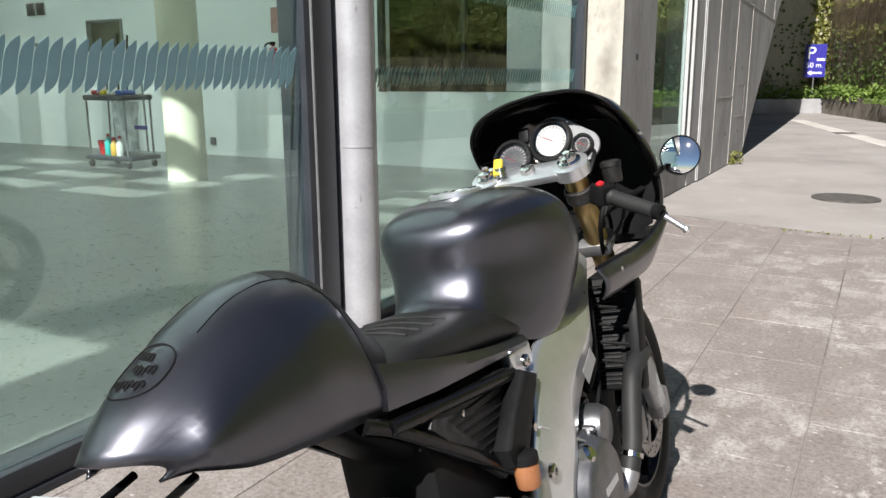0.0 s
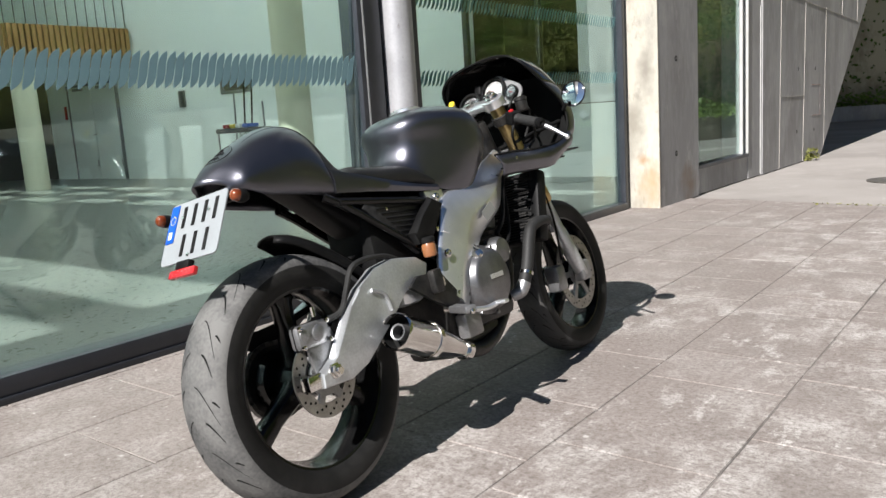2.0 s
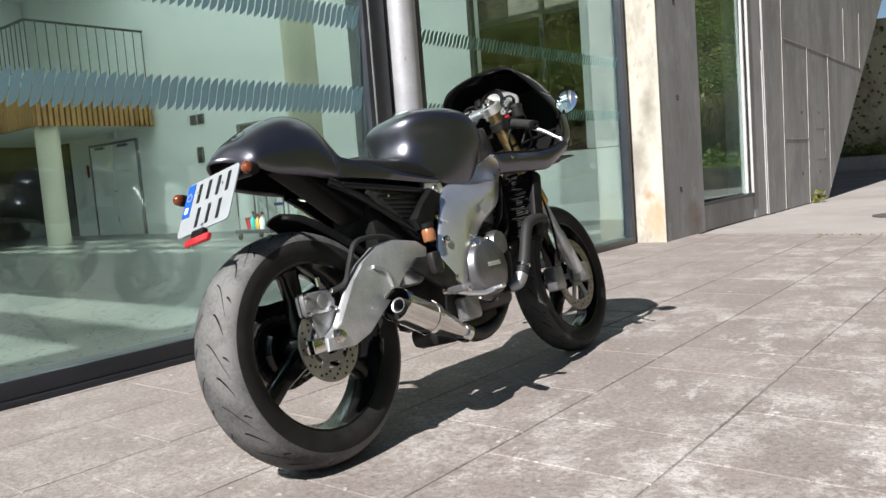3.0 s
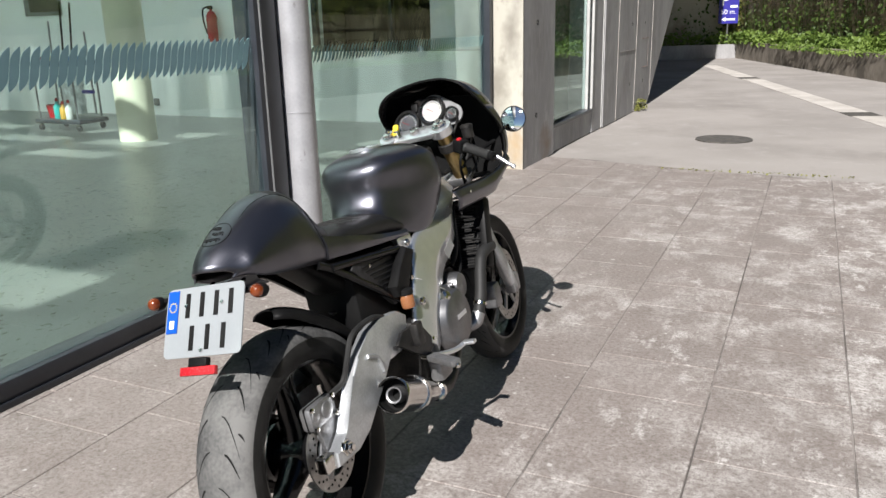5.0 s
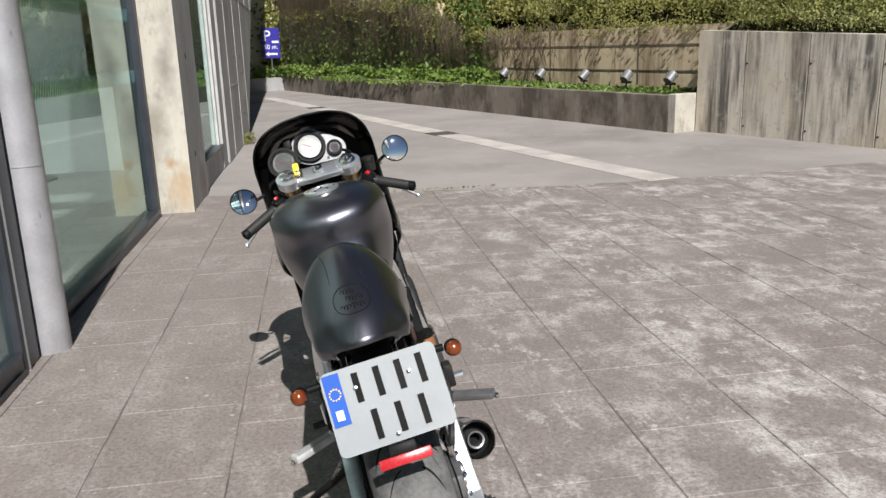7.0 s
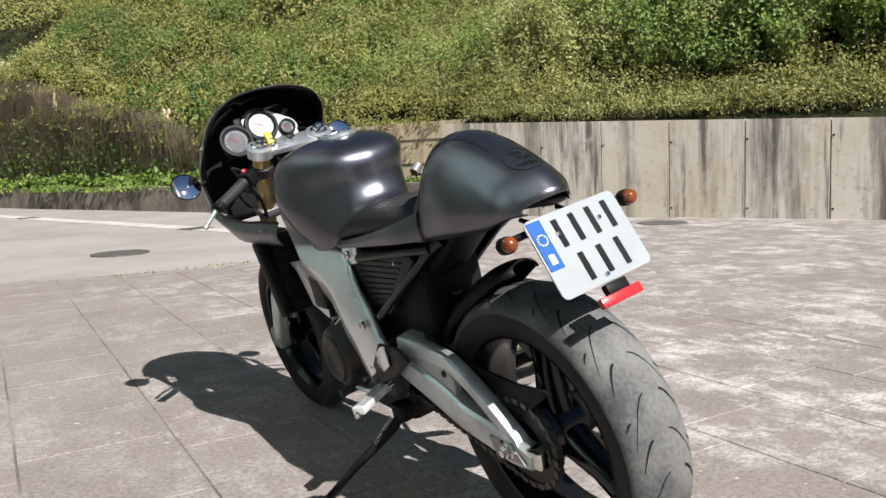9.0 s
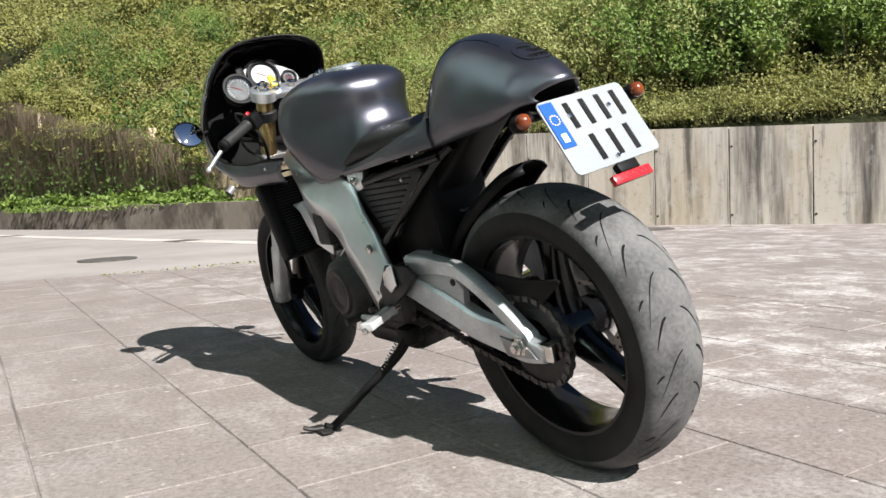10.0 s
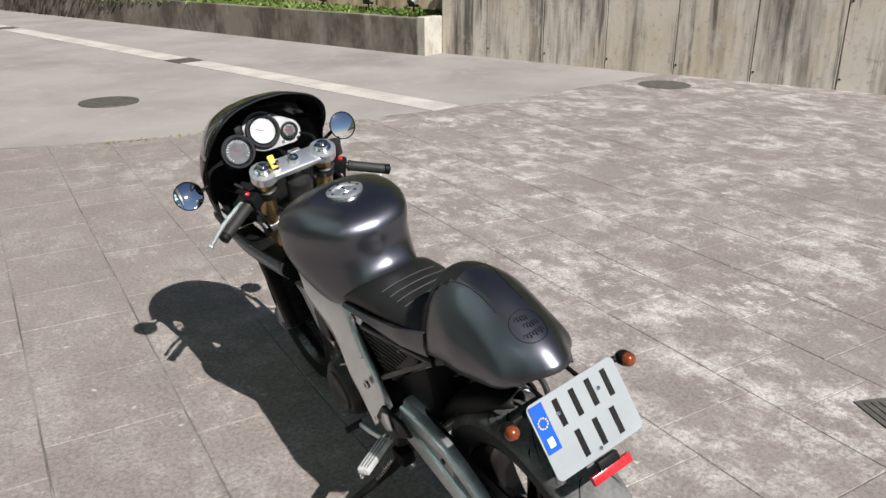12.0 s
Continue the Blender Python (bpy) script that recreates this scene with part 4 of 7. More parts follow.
def build_wheel(name, x, R, w, rim, spokes, phase):
    m = Matrix.Translation((x, 0, R)) @ SIDE
    wheel = part(name, lathe([(rim + 0.004, -w * 0.42), (rim - 0.008, -w * 0.40), (rim - 0.014, -w * 0.25), (rim - 0.024, 0), (rim - 0.014, w * 0.25),
                              (rim - 0.008, w * 0.40), (rim + 0.004, w * 0.42), (rim - 0.004, w * 0.3), (rim - 0.012, 0), (rim - 0.004, -w * 0.3)], 56, m, closed=True),
                 PAINT_DARK, bike, "black cast wheel")
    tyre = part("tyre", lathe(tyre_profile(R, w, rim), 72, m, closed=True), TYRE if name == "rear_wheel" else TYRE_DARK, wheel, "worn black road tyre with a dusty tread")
    tyre.data.materials.append(SIDEWALL)
    hub_c = Vector((x, 0, R))
    for f in tyre.data.polygons:
        if (Vector(f.center) - hub_c).xz.length < rim + (R - rim) * 0.55:
            f.material_index = 1
    # tread grooves
    bm = bmesh.new()
    prof = tyre_profile(R, w, rim)[2:-2]

    def at(f, ang):
        f = min(max(f, 0), 1) * (len(prof) - 1)
        k = min(int(f), len(prof) - 2)
        r = prof[k][0] + (prof[k + 1][0] - prof[k][0]) * (f - k) + 0.0007
        h = prof[k][1] + (prof[k + 1][1] - prof[k][1]) * (f - k)
        return m @ Vector((r * math.cos(ang), r * math.sin(ang), h))
    n = 13
    for i in range(n):
        for side in (0, 1):
            a0 = 2 * math.pi * (i + 0.5 * side) / n
            for f0, f1, da, wd, lag in ((0.455, 0.21, -0.30, 0.0075, 0.0), (0.38, 0.225, -0.17, 0.013, 0.22), (0.25, 0.17, -0.05, 0.010, 0.36)):
                left, right = [], []
                for k in range(7):
                    t = k / 6
                    f = f0 + (f1 - f0) * t
                    ang = a0 + lag + da * t ** 1.6
                    wk = wd * (0.35 + 0.65 * math.sin(math.pi * min(1, t * 0.9 + 0.08)))
                    g = (1 - f) if side else f
                    left.append(bm.verts.new(at(g, ang - wk)))
                    right.append(bm.verts.new(at(g, ang + wk)))
                for k in range(6):
                    bm.faces.new((left[k], left[k + 1], right[k + 1], right[k]))
    part("tread_groove", bm, GROOVE, wheel)
    part("hub", lathe([(0.02, -w * 0.55), (0.045, -w * 0.5), (0.05, -w * 0.2), (0.05, w * 0.2), (0.045, w * 0.5), (0.02, w * 0.55)], 32, m), PAINT_DARK, wheel)
    for k in range(spokes):
        bm = bmesh.new()
        turn = m @ Matrix.Rotation(phase + 2 * math.pi * k / spokes, 4, "Z")
        rings = []
        for r, half, deep in ((0.035, 0.034, 0.036), (0.07, 0.026, 0.034), (rim * 0.6, 0.021, 0.026), (rim * 0.85, 0.026, 0.026), (rim - 0.012, 0.045, 0.028)):
            ring = []
            for q in range(12):
                a = 2 * math.pi * q / 12
                c, s = math.cos(a), math.sin(a)
                ring.append(turn @ Vector((r, half * math.copysign(abs(c) ** 0.6, c), deep * math.copysign(abs(s) ** 0.6, s))))
            rings.append(ring)
        skin(bm, rings)
        part("spoke", bm, PAINT_DARK, wheel)
    return wheel, m


rear, RM = build_wheel("rear_wheel", REAR_X, REAR_R, 0.155, 0.222, 3, 0.5)
front, FM = build_wheel("front_wheel", BASE, FRONT_R, 0.112, 0.218, 3, 0.2)


def brake_disc(wheel, m, side, off, r_out, r_in, label):
    """A drilled disc with a spoked carrier."""
    mm = m @ Matrix.Translation((0, 0, side * off))
    d = part("brake_disc", lathe([(r_in, -0.0025), (r_out, -0.0025), (r_out, 0.0025), (r_in, 0.0025)], 64, mm, closed=True), DISC, wheel, label)
    bm = bmesh.new()
    for i in range(40):
        a = 2 * math.pi * i / 40
        r = r_in + (r_out - r_in) * (0.25 + 0.25 * (i % 3))
        add_lathe(bm, [(0.0035, -0.0032), (0.0035, 0.0032)], 8, mm @ Matrix.Translation((r * math.cos(a), r * math.sin(a), 0)))
    part("drilled_hole", bm, GROOVE, d)
    for i in range(6):
        part("carrier_arm", boxed((0.03, -0.011, -0.004), (r_in + 0.006, 0.011, 0.004), 0.002, mm @ Matrix.Rotation(2 * math.pi * i / 6, 4, "Z"), 1), CAST, d)
    part("carrier_ring", lathe([(0.03, -0.005), (0.048, -0.005), (0.048, 0.005), (0.03, 0.005)], 32, mm, closed=True), CAST, d)


brake_disc(rear, RM, -1, 0.088, 0.1, 0.064, "drilled rear brake disc")
brake_disc(front, FM, -1, 0.066, 0.142, 0.105, "drilled front brake disc")


COWL_TOP = [(-0.150, 0.802), (-0.139, 0.818), (-0.119, 0.840), (-0.096, 0.860), (-0.027, 0.899), (0.035, 0.927), (0.10, 0.944), (0.165, 0.941), (0.205, 0.923), (0.24, 0.889), (0.273, 0.845), (0.298, 0.818), (0.312, 0.81)]
COWL_LOW = [(-0.15, 0.790), (-0.12, 0.787), (-0.08, 0.778), (-0.04, 0.768), (0.0, 0.761), (0.16, 0.744), (0.25, 0.734), (0.35, 0.722)]
COWL_HALF = [(-0.134, 0.067), (-0.1, 0.1), (0.0, 0.113), (0.1, 0.124), (0.2, 0.121), (0.35, 0.12)]


def cowl_at(x, a, lift=0.0):
    """A point of the seat cowl: x along it, a the angle from the left lower edge over the top to the right one."""
    zt, zb, hw = interp(x, COWL_TOP), interp(x, COWL_LOW), interp(x, COWL_HALF) + lift
    c, s = math.cos(a), math.sin(a)
    y = hw * c * (1 - 0.19 * (1 - s) ** 3)
    back = 0.05 * min(1.0, abs(y) / 0.067) ** 2 * max(0.0, 1 - (x + 0.134) / 0.22) ** 2
    front = 0.095 * min(1.2, abs(y) / 0.106) ** 2 * max(0.0, (x - 0.05) / 0.29)
    return Vector((x + back - front, y + 0.006, zb + (zt - zb + lift) * s))


# tail cowl, with its hump; rounded off in plan at both ends
bm = bmesh.new()
skin(bm, [[cowl_at(-0.138 + 0.450 * k / 44, math.pi * j / 28) for j in range(29)] for k in range(45)], closed=False)
inner = [v for v in bm.verts if not v.is_boundary]
for _ in range(2):
    bmesh.ops.smooth_vert(bm, verts=inner, factor=0.5, use_axis_x=True, use_axis_y=True, use_axis_z=True)
cowl = part("tail_cowl", bm, PAINT, bike, "satin graphite seat cowl with a round badge", 60)
so = cowl.modifiers.new("thickness", "SOLIDIFY")
so.thickness, so.offset = 0.004, -1
# the hump's front is padded in black
CREASE = [(0, 0.292), (6, 0.288), (17, 0.277), (31, 0.258), (46, 0.232), (58, 0.198), (65, 0.16), (70, 0.135), (90, 0.128)]
cowl.data.materials.append(VINYL)
for k in range(44):
    for j in range(28):
        a = (j + 0.5) / 28 * 180
        if -0.138 + 0.450 * (k + 0.5) / 44 > interp(min(a, 180 - a), CREASE):
            cowl.data.polygons[k * 28 + j].material_index = 1
# painted rails under the saddle
for s in (1, -1):
    bm = bmesh.new()
    rings = []
    for k in range(17):
        t = k / 16
        x, y = 0.20 + 0.41 * t, 0.006 + s * (0.108 + 0.014 * min(1, 4 * t))
        zb, zt = 0.738 - 0.044 * t, 0.714 + 0.086 * (1 - t) ** 1.35
        rings.append([(x, y, zb), (x, y + s * 0.005, (zb + zt) / 2), (x, y - s * 0.002, zt), (x, y - s * 0.012, zt), (x, y - s * 0.012, zb)])
    skin(bm, rings)
    part("seat_rail", bm, PAINT, bike)

# saddle
SADDLE_TOP = [(0.21, 0.79), (0.27, 0.80), (0.31, 0.808), (0.35, 0.805), (0.40, 0.801), (0.47, 0.798), (0.53, 0.79), (0.58, 0.765), (0.65, 0.72)]
bm = bmesh.new()
rings = []
for k in range(30):
    x = 0.21 + 0.42 * k / 29
    zt = interp(x, SADDLE_TOP)
    zb = 0.735 - 0.035 * k / 29
    hw = interp(x, [(0.21, 0.102), (0.35, 0.107), (0.45, 0.111), (0.55, 0.115), (0.65, 0.116)])
    rings.append([(x, 0.006 + hw * math.copysign(abs(math.cos(a)) ** 0.7, math.cos(a)), (zt + zb) / 2 + (zt - zb) / 2 * math.copysign(abs(math.sin(a)) ** 0.75, math.sin(a)))
                  for a in [2 * math.pi * j / 32 for j in range(32)]])
skin(bm, rings)
saddle = part("saddle", bm, VINYL, bike, "black stitched vinyl saddle", 60)
for k in range(4):
    x = 0.325 + 0.038 * k
    z = interp(x, SADDLE_TOP) + 0.001
    part("stitch_line", tube([(x, -0.07, z - 0.007), (x, -0.034, z - 0.0015), (x, 0.006, z), (x, 0.046, z - 0.0015), (x, 0.082, z - 0.007)], 0.0022, 6, 3), RUBBER, saddle)
part("saddle_rivet", lathe([(0.006, 0), (0.005, 0.003), (0, 0.004)], 12, Matrix.Translation((0.27, 0.108, 0.752)) @ SIDE), STEEL, saddle)

# fuel tank: plan outlines from the lower seam to the top deck
Z_LOW = [(0.40, 0.80), (0.5, 0.765), (0.58, 0.722), (0.66, 0.690), (0.76, 0.680), (0.83, 0.700), (0.92, 0.77)]
Z_TOP = [(0.50, 0.905), (0.53, 0.925), (0.57, 0.942), (0.62, 0.952), (0.7, 0.957), (0.78, 0.954), (0.86, 0.942), (0.96, 0.92)]
X_REAR = [(0, 0.43), (0.1, 0.47), (0.25, 0.512), (0.45, 0.535), (0.6, 0.541), (0.8, 0.539), (0.93, 0.548), (1, 0.575)]
X_FRONT = [(0, 0.84), (0.25, 0.90), (0.6, 0.915), (0.85, 0.902), (1, 0.865)]
WIDE = [(0, 0.126), (0.2, 0.153), (0.45, 0.171), (0.65, 0.171), (0.82, 0.165), (0.93, 0.144), (1, 0.104)]
PLAN = [(0, 0), (0.03, 0.36), (0.10, 0.54), (0.2, 0.67), (0.32, 0.79), (0.45, 0.91), (0.6, 0.99), (0.74, 1.0), (0.86, 0.92), (0.95, 0.68), (1, 0)]
TOPS = [(0, 0), (0.03, 0.41), (0.10, 0.64), (0.2, 0.785), (0.32, 0.9), (0.45, 0.97), (0.6, 1.0), (0.74, 0.99), (0.87, 0.85), (0.96, 0.55), (1, 0)]
bm = bmesh.new()
rings = []
for k in range(29):
    t = k / 28
    xr, xf, hw = interp(t, X_REAR), interp(t, X_FRONT), interp(t, WIDE)
    lip = min(1.0, max(0.0, (t - 0.55) / 0.3))
    ring = []
    for j in range(64):
        a = 2 * math.pi * j / 64
        s01 = 0.5 - 0.5 * math.cos(a)
        x = xr + (xf - xr) * s01
        y = hw * (interp(s01, PLAN) * (1 - lip) + interp(s01, TOPS) * lip) * (1 if a < math.pi else -1)
        ring.append((x, y + 0.006, interp(x, Z_LOW) + (interp(x, Z_TOP) - interp(x, Z_LOW)) * t))
    rings.append(ring)
for f in (0.8, 0.55, 0.28):
    last = rings[28]
    cx = sum(p[0] for p in last) / 64
    rings.append([(cx + (p[0] - cx) * f, p[1] * f, interp(cx + (p[0] - cx) * f, Z_TOP) + 0.008 * (1 - f * f)) for p in last])
skin(bm, rings)
for _ in range(6):
    bmesh.ops.smooth_vert(bm, verts=[v for v in bm.verts if v.co.z > interp(v.co.x, Z_LOW) + 0.02], factor=0.5, use_axis_x=True, use_axis_y=True, use_axis_z=True)
tank = part("fuel_tank", bm, PAINT, bike, "satin graphite fuel tank with knee cut-outs", 70)
CAPM = Matrix.Translation((0.70, 0.006, 0.966)) @ pose(0, 0, 0, 0, 1, 0)
cap = part("filler_cap", lathe([(0.049, -0.006), (0.049, 0.002), (0.045, 0.004), (0.031, 0.0045), (0.030, 0.001), (0.022, 0.001), (0.021, 0.003), (0.0, 0.0035)], 40, CAPM), ALU, tank, "brushed round filler cap")
for k in range(7):
    a = 2 * math.pi * k / 7
    part("cap_screw", lathe([(0.0035, 0.003), (0.0035, 0.006), (0, 0.0065)], 8, CAPM @ Matrix.Translation((0.038 * math.cos(a), 0.038 * math.sin(a), 0))), CAST_DARK, cap)
# seams of the front top panel
for s in (1, -1):
    pts = []
    for j in range(9):
        x = 0.72 + 0.016 * j
        pts.append((x, 0.006 + s * (0.096 - 0.004 * abs(j - 5)), interp(x, Z_TOP) - 0.0055 - 0.0016 * j))
    part("tank_seam", tube(pts, 0.0022, 6, 2), STEEL, tank)
part("cap_flap", boxed((-0.012, -0.004, 0.004), (0.014, 0.004, 0.006), 0.002, CAPM), STEEL, cap)

# badge ring on the cowl: a ring and three strokes laid on the curved skin

def on_cowl(x, y, lift=0.0004):
    return cowl_at(x, math.acos(max(-1, min(1, y / interp(x, COWL_HALF)))), lift)


badge_c = -0.054
def squared(c):
    return math.copysign(abs(c) ** 0.8, c)


ring = [on_cowl(badge_c + 0.033 * squared(math.cos(a)), 0.035 * squared(math.sin(a))) for a in [2 * math.pi * k / 48 for k in range(49)]]
badge = part("badge_ring", tube(ring, 0.0008, 6, 1), INK, cowl, "thin black ring badge")
for k, (x0, y0, y1, loops) in enumerate(((0.017, 0.016, -0.008, 4), (0.0, 0.008, -0.022, 5), (-0.017, 0.022, -0.022, 7))):
    pts = [on_cowl(badge_c + x0 + (0.0045 + 0.002 * math.sin(j * 0.37 + k)) * math.sin(2 * math.pi * loops * j / 60), y0 + (y1 - y0) * j / 60 + 0.0022 * math.cos(2 * math.pi * loops * j / 60)) for j in range(61)]
    part("badge_stroke", tube(pts, 0.0008, 5, 1), INK, badge)
for s in (1, -1):
    pts = [cowl_at(x, math.radians(90 - s * (90 - a)), -0.0003) for x, a in ((0.0, 73), (0.05, 74), (0.10, 72), (0.14, 69), (0.16, 65), (0.198, 58), (0.232, 46), (0.258, 31), (0.277, 17), (0.288, 6))]
    part("cowl_crease", tube(pts, 0.0007, 6, 4), PAINT_DARK, cowl)

# ---- aluminium frame ----
# pairs of upper and lower edge points, from the steering head down to the pivot
BEAM = [((1.05, 0.80), (1.06, 0.715)), ((0.90, 0.755), (0.96, 0.65)), ((0.78, 0.705), (0.88, 0.592)), ((0.66, 0.688), (0.765, 0.537)), ((0.60, 0.66), (0.70, 0.49)),
        ((0.555, 0.60), (0.655, 0.445)), ((0.52, 0.545), (0.61, 0.40)), ((0.50, 0.49), (0.585, 0.36)), ((0.475, 0.42), (0.56, 0.335))]


def beam_y(x, z):
    """How far out the frame's middle lies: splayed towards the pivot, drawn in at the steering head."""
    f = min(1.0, max(0.0, (0.68 - z) / 0.18))
    return 0.098 + 0.036 * f * f * (3 - 2 * f) + 0.01 * min(1, max(0, (x - 0.6) / 0.2)) - 0.05 * min(1.0, max(0.0, (x - 0.86) / 0.2))


for s in (1, -1):
    bm = bmesh.new()
    rings = []
    ups = smooth_line([(a[0], 0, a[1]) for a, q in BEAM], 4)
    lows = smooth_line([(q[0], 0, q[1]) for a, q in BEAM], 4)
    for p, q in zip(ups, lows):
        mid = (p + q) / 2
        y = beam_y(mid.x, mid.z)
        ring = []
        for f, h in ((0.0, 0.000), (0.03, 0.005), (0.08, 0.0085), (0.52, 0.034), (0.57, 0.0345), (0.93, 0.0215), (0.97, 0.017), (1.0, 0.006)):
            g = p.lerp(q, f)
            ring.append((g.x, s * (y + h), g.z))
        for f, h in ((1.0, -0.006), (0.93, -0.016), (0.07, -0.016), (0.0, -0.006)):
            g = p.lerp(q, f)
            ring.append((g.x, s * (y + h), g.z))
        rings.append(ring)
    skin(bm, rings)
    fr = part("frame_beam", bm, ALU, bike, "bare brushed aluminium beam frame", 35)
    on = lambda x, z, lift=0.0: (x, s * (beam_y(x, z) + 0.0225 + lift), z)
    # lug below the tank, triangular pocket with its raised edge, bolts
    part("tank_lug", plate_of([(0.535, 0.70), (0.625, 0.697), (0.63, 0.66), (0.60, 0.645), (0.556, 0.655)], 0.022, Matrix.Translation((0, s * 0.105, 0)), 0.004), ALU, fr)
    part("frame_pocket", tube([on(0.648, 0.652, 0.001), on(0.700, 0.648, 0.001), on(0.636, 0.575, 0.001), on(0.628, 0.60, 0.001), on(0.648, 0.652, 0.001)], 0.0022, 6, 1), CAST, fr)
    part("frame_seam", tube([on(0.545, 0.575), on(0.59, 0.55), on(0.64, 0.515), on(0.69, 0.485)], 0.0022, 6, 4), ALU, fr)
    for x, z, r in ((0.578, 0.678, 0.011), (0.53, 0.39, 0.015), (0.52, 0.51, 0.013), (0.93, 0.70, 0.010), (0.965, 0.685, 0.009)):
        part("frame_bolt", lathe([(r, 0), (r, 0.006), (r * 0.7, 0.009), (r * 0.45, 0.009), (r * 0.45, 0.005), (0, 0.005)], 20, Matrix.Translation(on(x, z)) @ (SIDE if s > 0 else pose(0, 0, 0, 90, 0, 0))), STEEL, fr)
part("steering_head", lathe([(0.034, -0.11), (0.04, -0.1), (0.04, 0.1), (0.034, 0.11)], 28, along((1.095, 0, 0.80), (1.06, 0, 0.90)) @ Matrix.Translation((0, 0, 0.0))), CAST_DARK, bike)
part("sticker", plate_of([(0.74, 0.60), (0.80, 0.628), (0.82, 0.598), (0.76, 0.57)], 0.001, Matrix.Translation((0, -beam_y(0.78, 0.6) - 0.0345, 0))), ALU_MATT, bike, "pale rectangular sticker on the frame", smooth=0)

# rear sub-frame tubes and panels
for s in (1, -1):
    part("subframe_tube", tube([(0.555, s * 0.115, 0.485), (0.40, s * 0.108, 0.585), (0.226, s * 0.095, 0.70), (0.16, s * 0.088, 0.735)], 0.012, 10), PAINT_DARK, bike)
    part("subframe_tube", tube([(0.53, s * 0.118, 0.672), (0.40, s * 0.112, 0.69), (0.2, s * 0.1, 0.715)], 0.011, 10), PAINT_DARK, bike)
    panel_m = Matrix.Translation((0, s * 0.105, 0))
    mesh_panel = part("side_panel", plate_of([(0.60, 0.665), (0.585, 0.63), (0.49, 0.535), (0.45, 0.53), (0.27, 0.685), (0.29, 0.71), (0.50, 0.69)], 0.014, panel_m, 0.003), CARBON, bike, "black perforated side panel")
    bm = bmesh.new()
    for i in range(9):
        z0 = 0.56 + i * 0.0145
        xa, xb = 0.47 - (z0 - 0.53) * 1.12, 0.50 + (z0 - 0.53) * 0.55
        if xb - xa > 0.02:
            add_tube(bm, [(xa + 0.012, s * 0.1125, z0), (xb - 0.012, s * 0.1125, z0 - 0.012)], 0.0022, 6, 1)
    part("grille_bar", bm, BLACK, mesh_panel)
    part("panel_screw", lathe([(0.005, 0), (0.005, 0.002), (0, 0.003)], 12, Matrix.Translation((0.36, s * 0.112, 0.672)) @ (SIDE if s > 0 else pose(0, 0, 0, 90, 0, 0))), STEEL, mesh_panel)
bm = bmesh.new()
add_plate(bm, [(0.525, 0.68), (0.58, 0.655), (0.49, 0.555), (0.43, 0.555), (0.415, 0.59), (0.47, 0.63)], 0.03, Matrix.Translation((0, -0.128, 0)), 0.009)
part("battery_cover", bm, BLACK, bike, "scuffed black plastic cover")
part("cover_bolt", lathe([(0.007, 0), (0.007, 0.003), (0, 0.004)], 12, Matrix.Translation((0.52, -0.142, 0.585)) @ pose(0, 0, 0, 90, 0, 0)), STEEL, bike)
# undertray below the cowl
bm = bmesh.new()
rings = []
for k in range(15):
    t = k / 14
    x = 0.07 + 0.375 * t
    zt = interp(x, [(0.07, 0.80), (0.12, 0.785), (0.3, 0.735), (0.45, 0.69)])
    zb = interp(x, [(0.07, 0.793), (0.10, 0.771), (0.14, 0.742), (0.18, 0.712), (0.22, 0.682), (0.26, 0.651), (0.30, 0.622), (0.335, 0.597), (0.445, 0.52)])
    hw = interp(x, [(0.07, 0.045), (0.18, 0.052), (0.30, 0.06), (0.36, 0.075), (0.445, 0.095)])
    rings.append([(x, hw * math.copysign(abs(math.cos(a)) ** 0.5, math.cos(a)), (zt + zb) / 2 + (zt - zb) / 2 * math.copysign(abs(math.sin(a)) ** 0.5, math.sin(a))) for a in [2 * math.pi * j / 24 for j in range(24)]])
skin(bm, rings)
part("undertray", bm, BLACK, bike, "black plastic undertray")
part("tail_lining", boxed((-0.055, -0.05, 0.822), (0.08, 0.062, 0.826), 0.002), BLACK, bike)
part("air_box", boxed((0.30, -0.085, 0.45), (0.52, 0.085, 0.70), 0.02), BLACK, bike)
part("carburettor_block", boxed((0.44, -0.07, 0.50), (0.72, 0.07, 0.69), 0.02), CAST_DARK, bike)

# number plate, bracket, lamps
PM = Matrix.Translation((-0.176, -0.005, 0.722)) @ pose(0, 0, 0, 0, 29.5, 0)
corner = [(0.096, 0.065, 0), (-0.096, 0.065, 90), (-0.096, -0.065, 180), (0.096, -0.065, 270)]
PLATE_OUT = [(cy + 0.012 * math.cos(radians(a0 + 18 * k)), cz + 0.012 * math.sin(radians(a0 + 18 * k))) for cy, cz, a0 in corner for k in range(6)]
plate = part("number_plate", plate_of(PLATE_OUT, 0.003, PM @ pose(0, 0, 0, 0, 0, 90), 0.0006), PLATE, bike, "white two-row number plate with a blue band", smooth=0)
bm = bmesh.new()
add_box(bm, (-0.0035, 0.073, -0.022), (-0.0022, 0.104, 0.072), 0, PM)
part("blue_band", bm, BLUE, plate, smooth=0)
bm = bmesh.new()
for k in range(12):
    a = 2 * math.pi * k / 12
    add_lathe(bm, [(0.0016, 0), (0.0016, 0.0006)], 6, PM @ Matrix.Translation((-0.0036, 0.088 + 0.010 * math.cos(a), 0.035 + 0.010 * math.sin(a))) @ pose(0, 0, 0, 0, -90, 0))
part("band_dots", bm, YELLOW, plate, smooth=0)
part("band_bar", boxed((-0.0044, 0.082, -0.012), (-0.0037, 0.095, 0.006), 0, PM), WHITE_PAINT, plate, smooth=0)
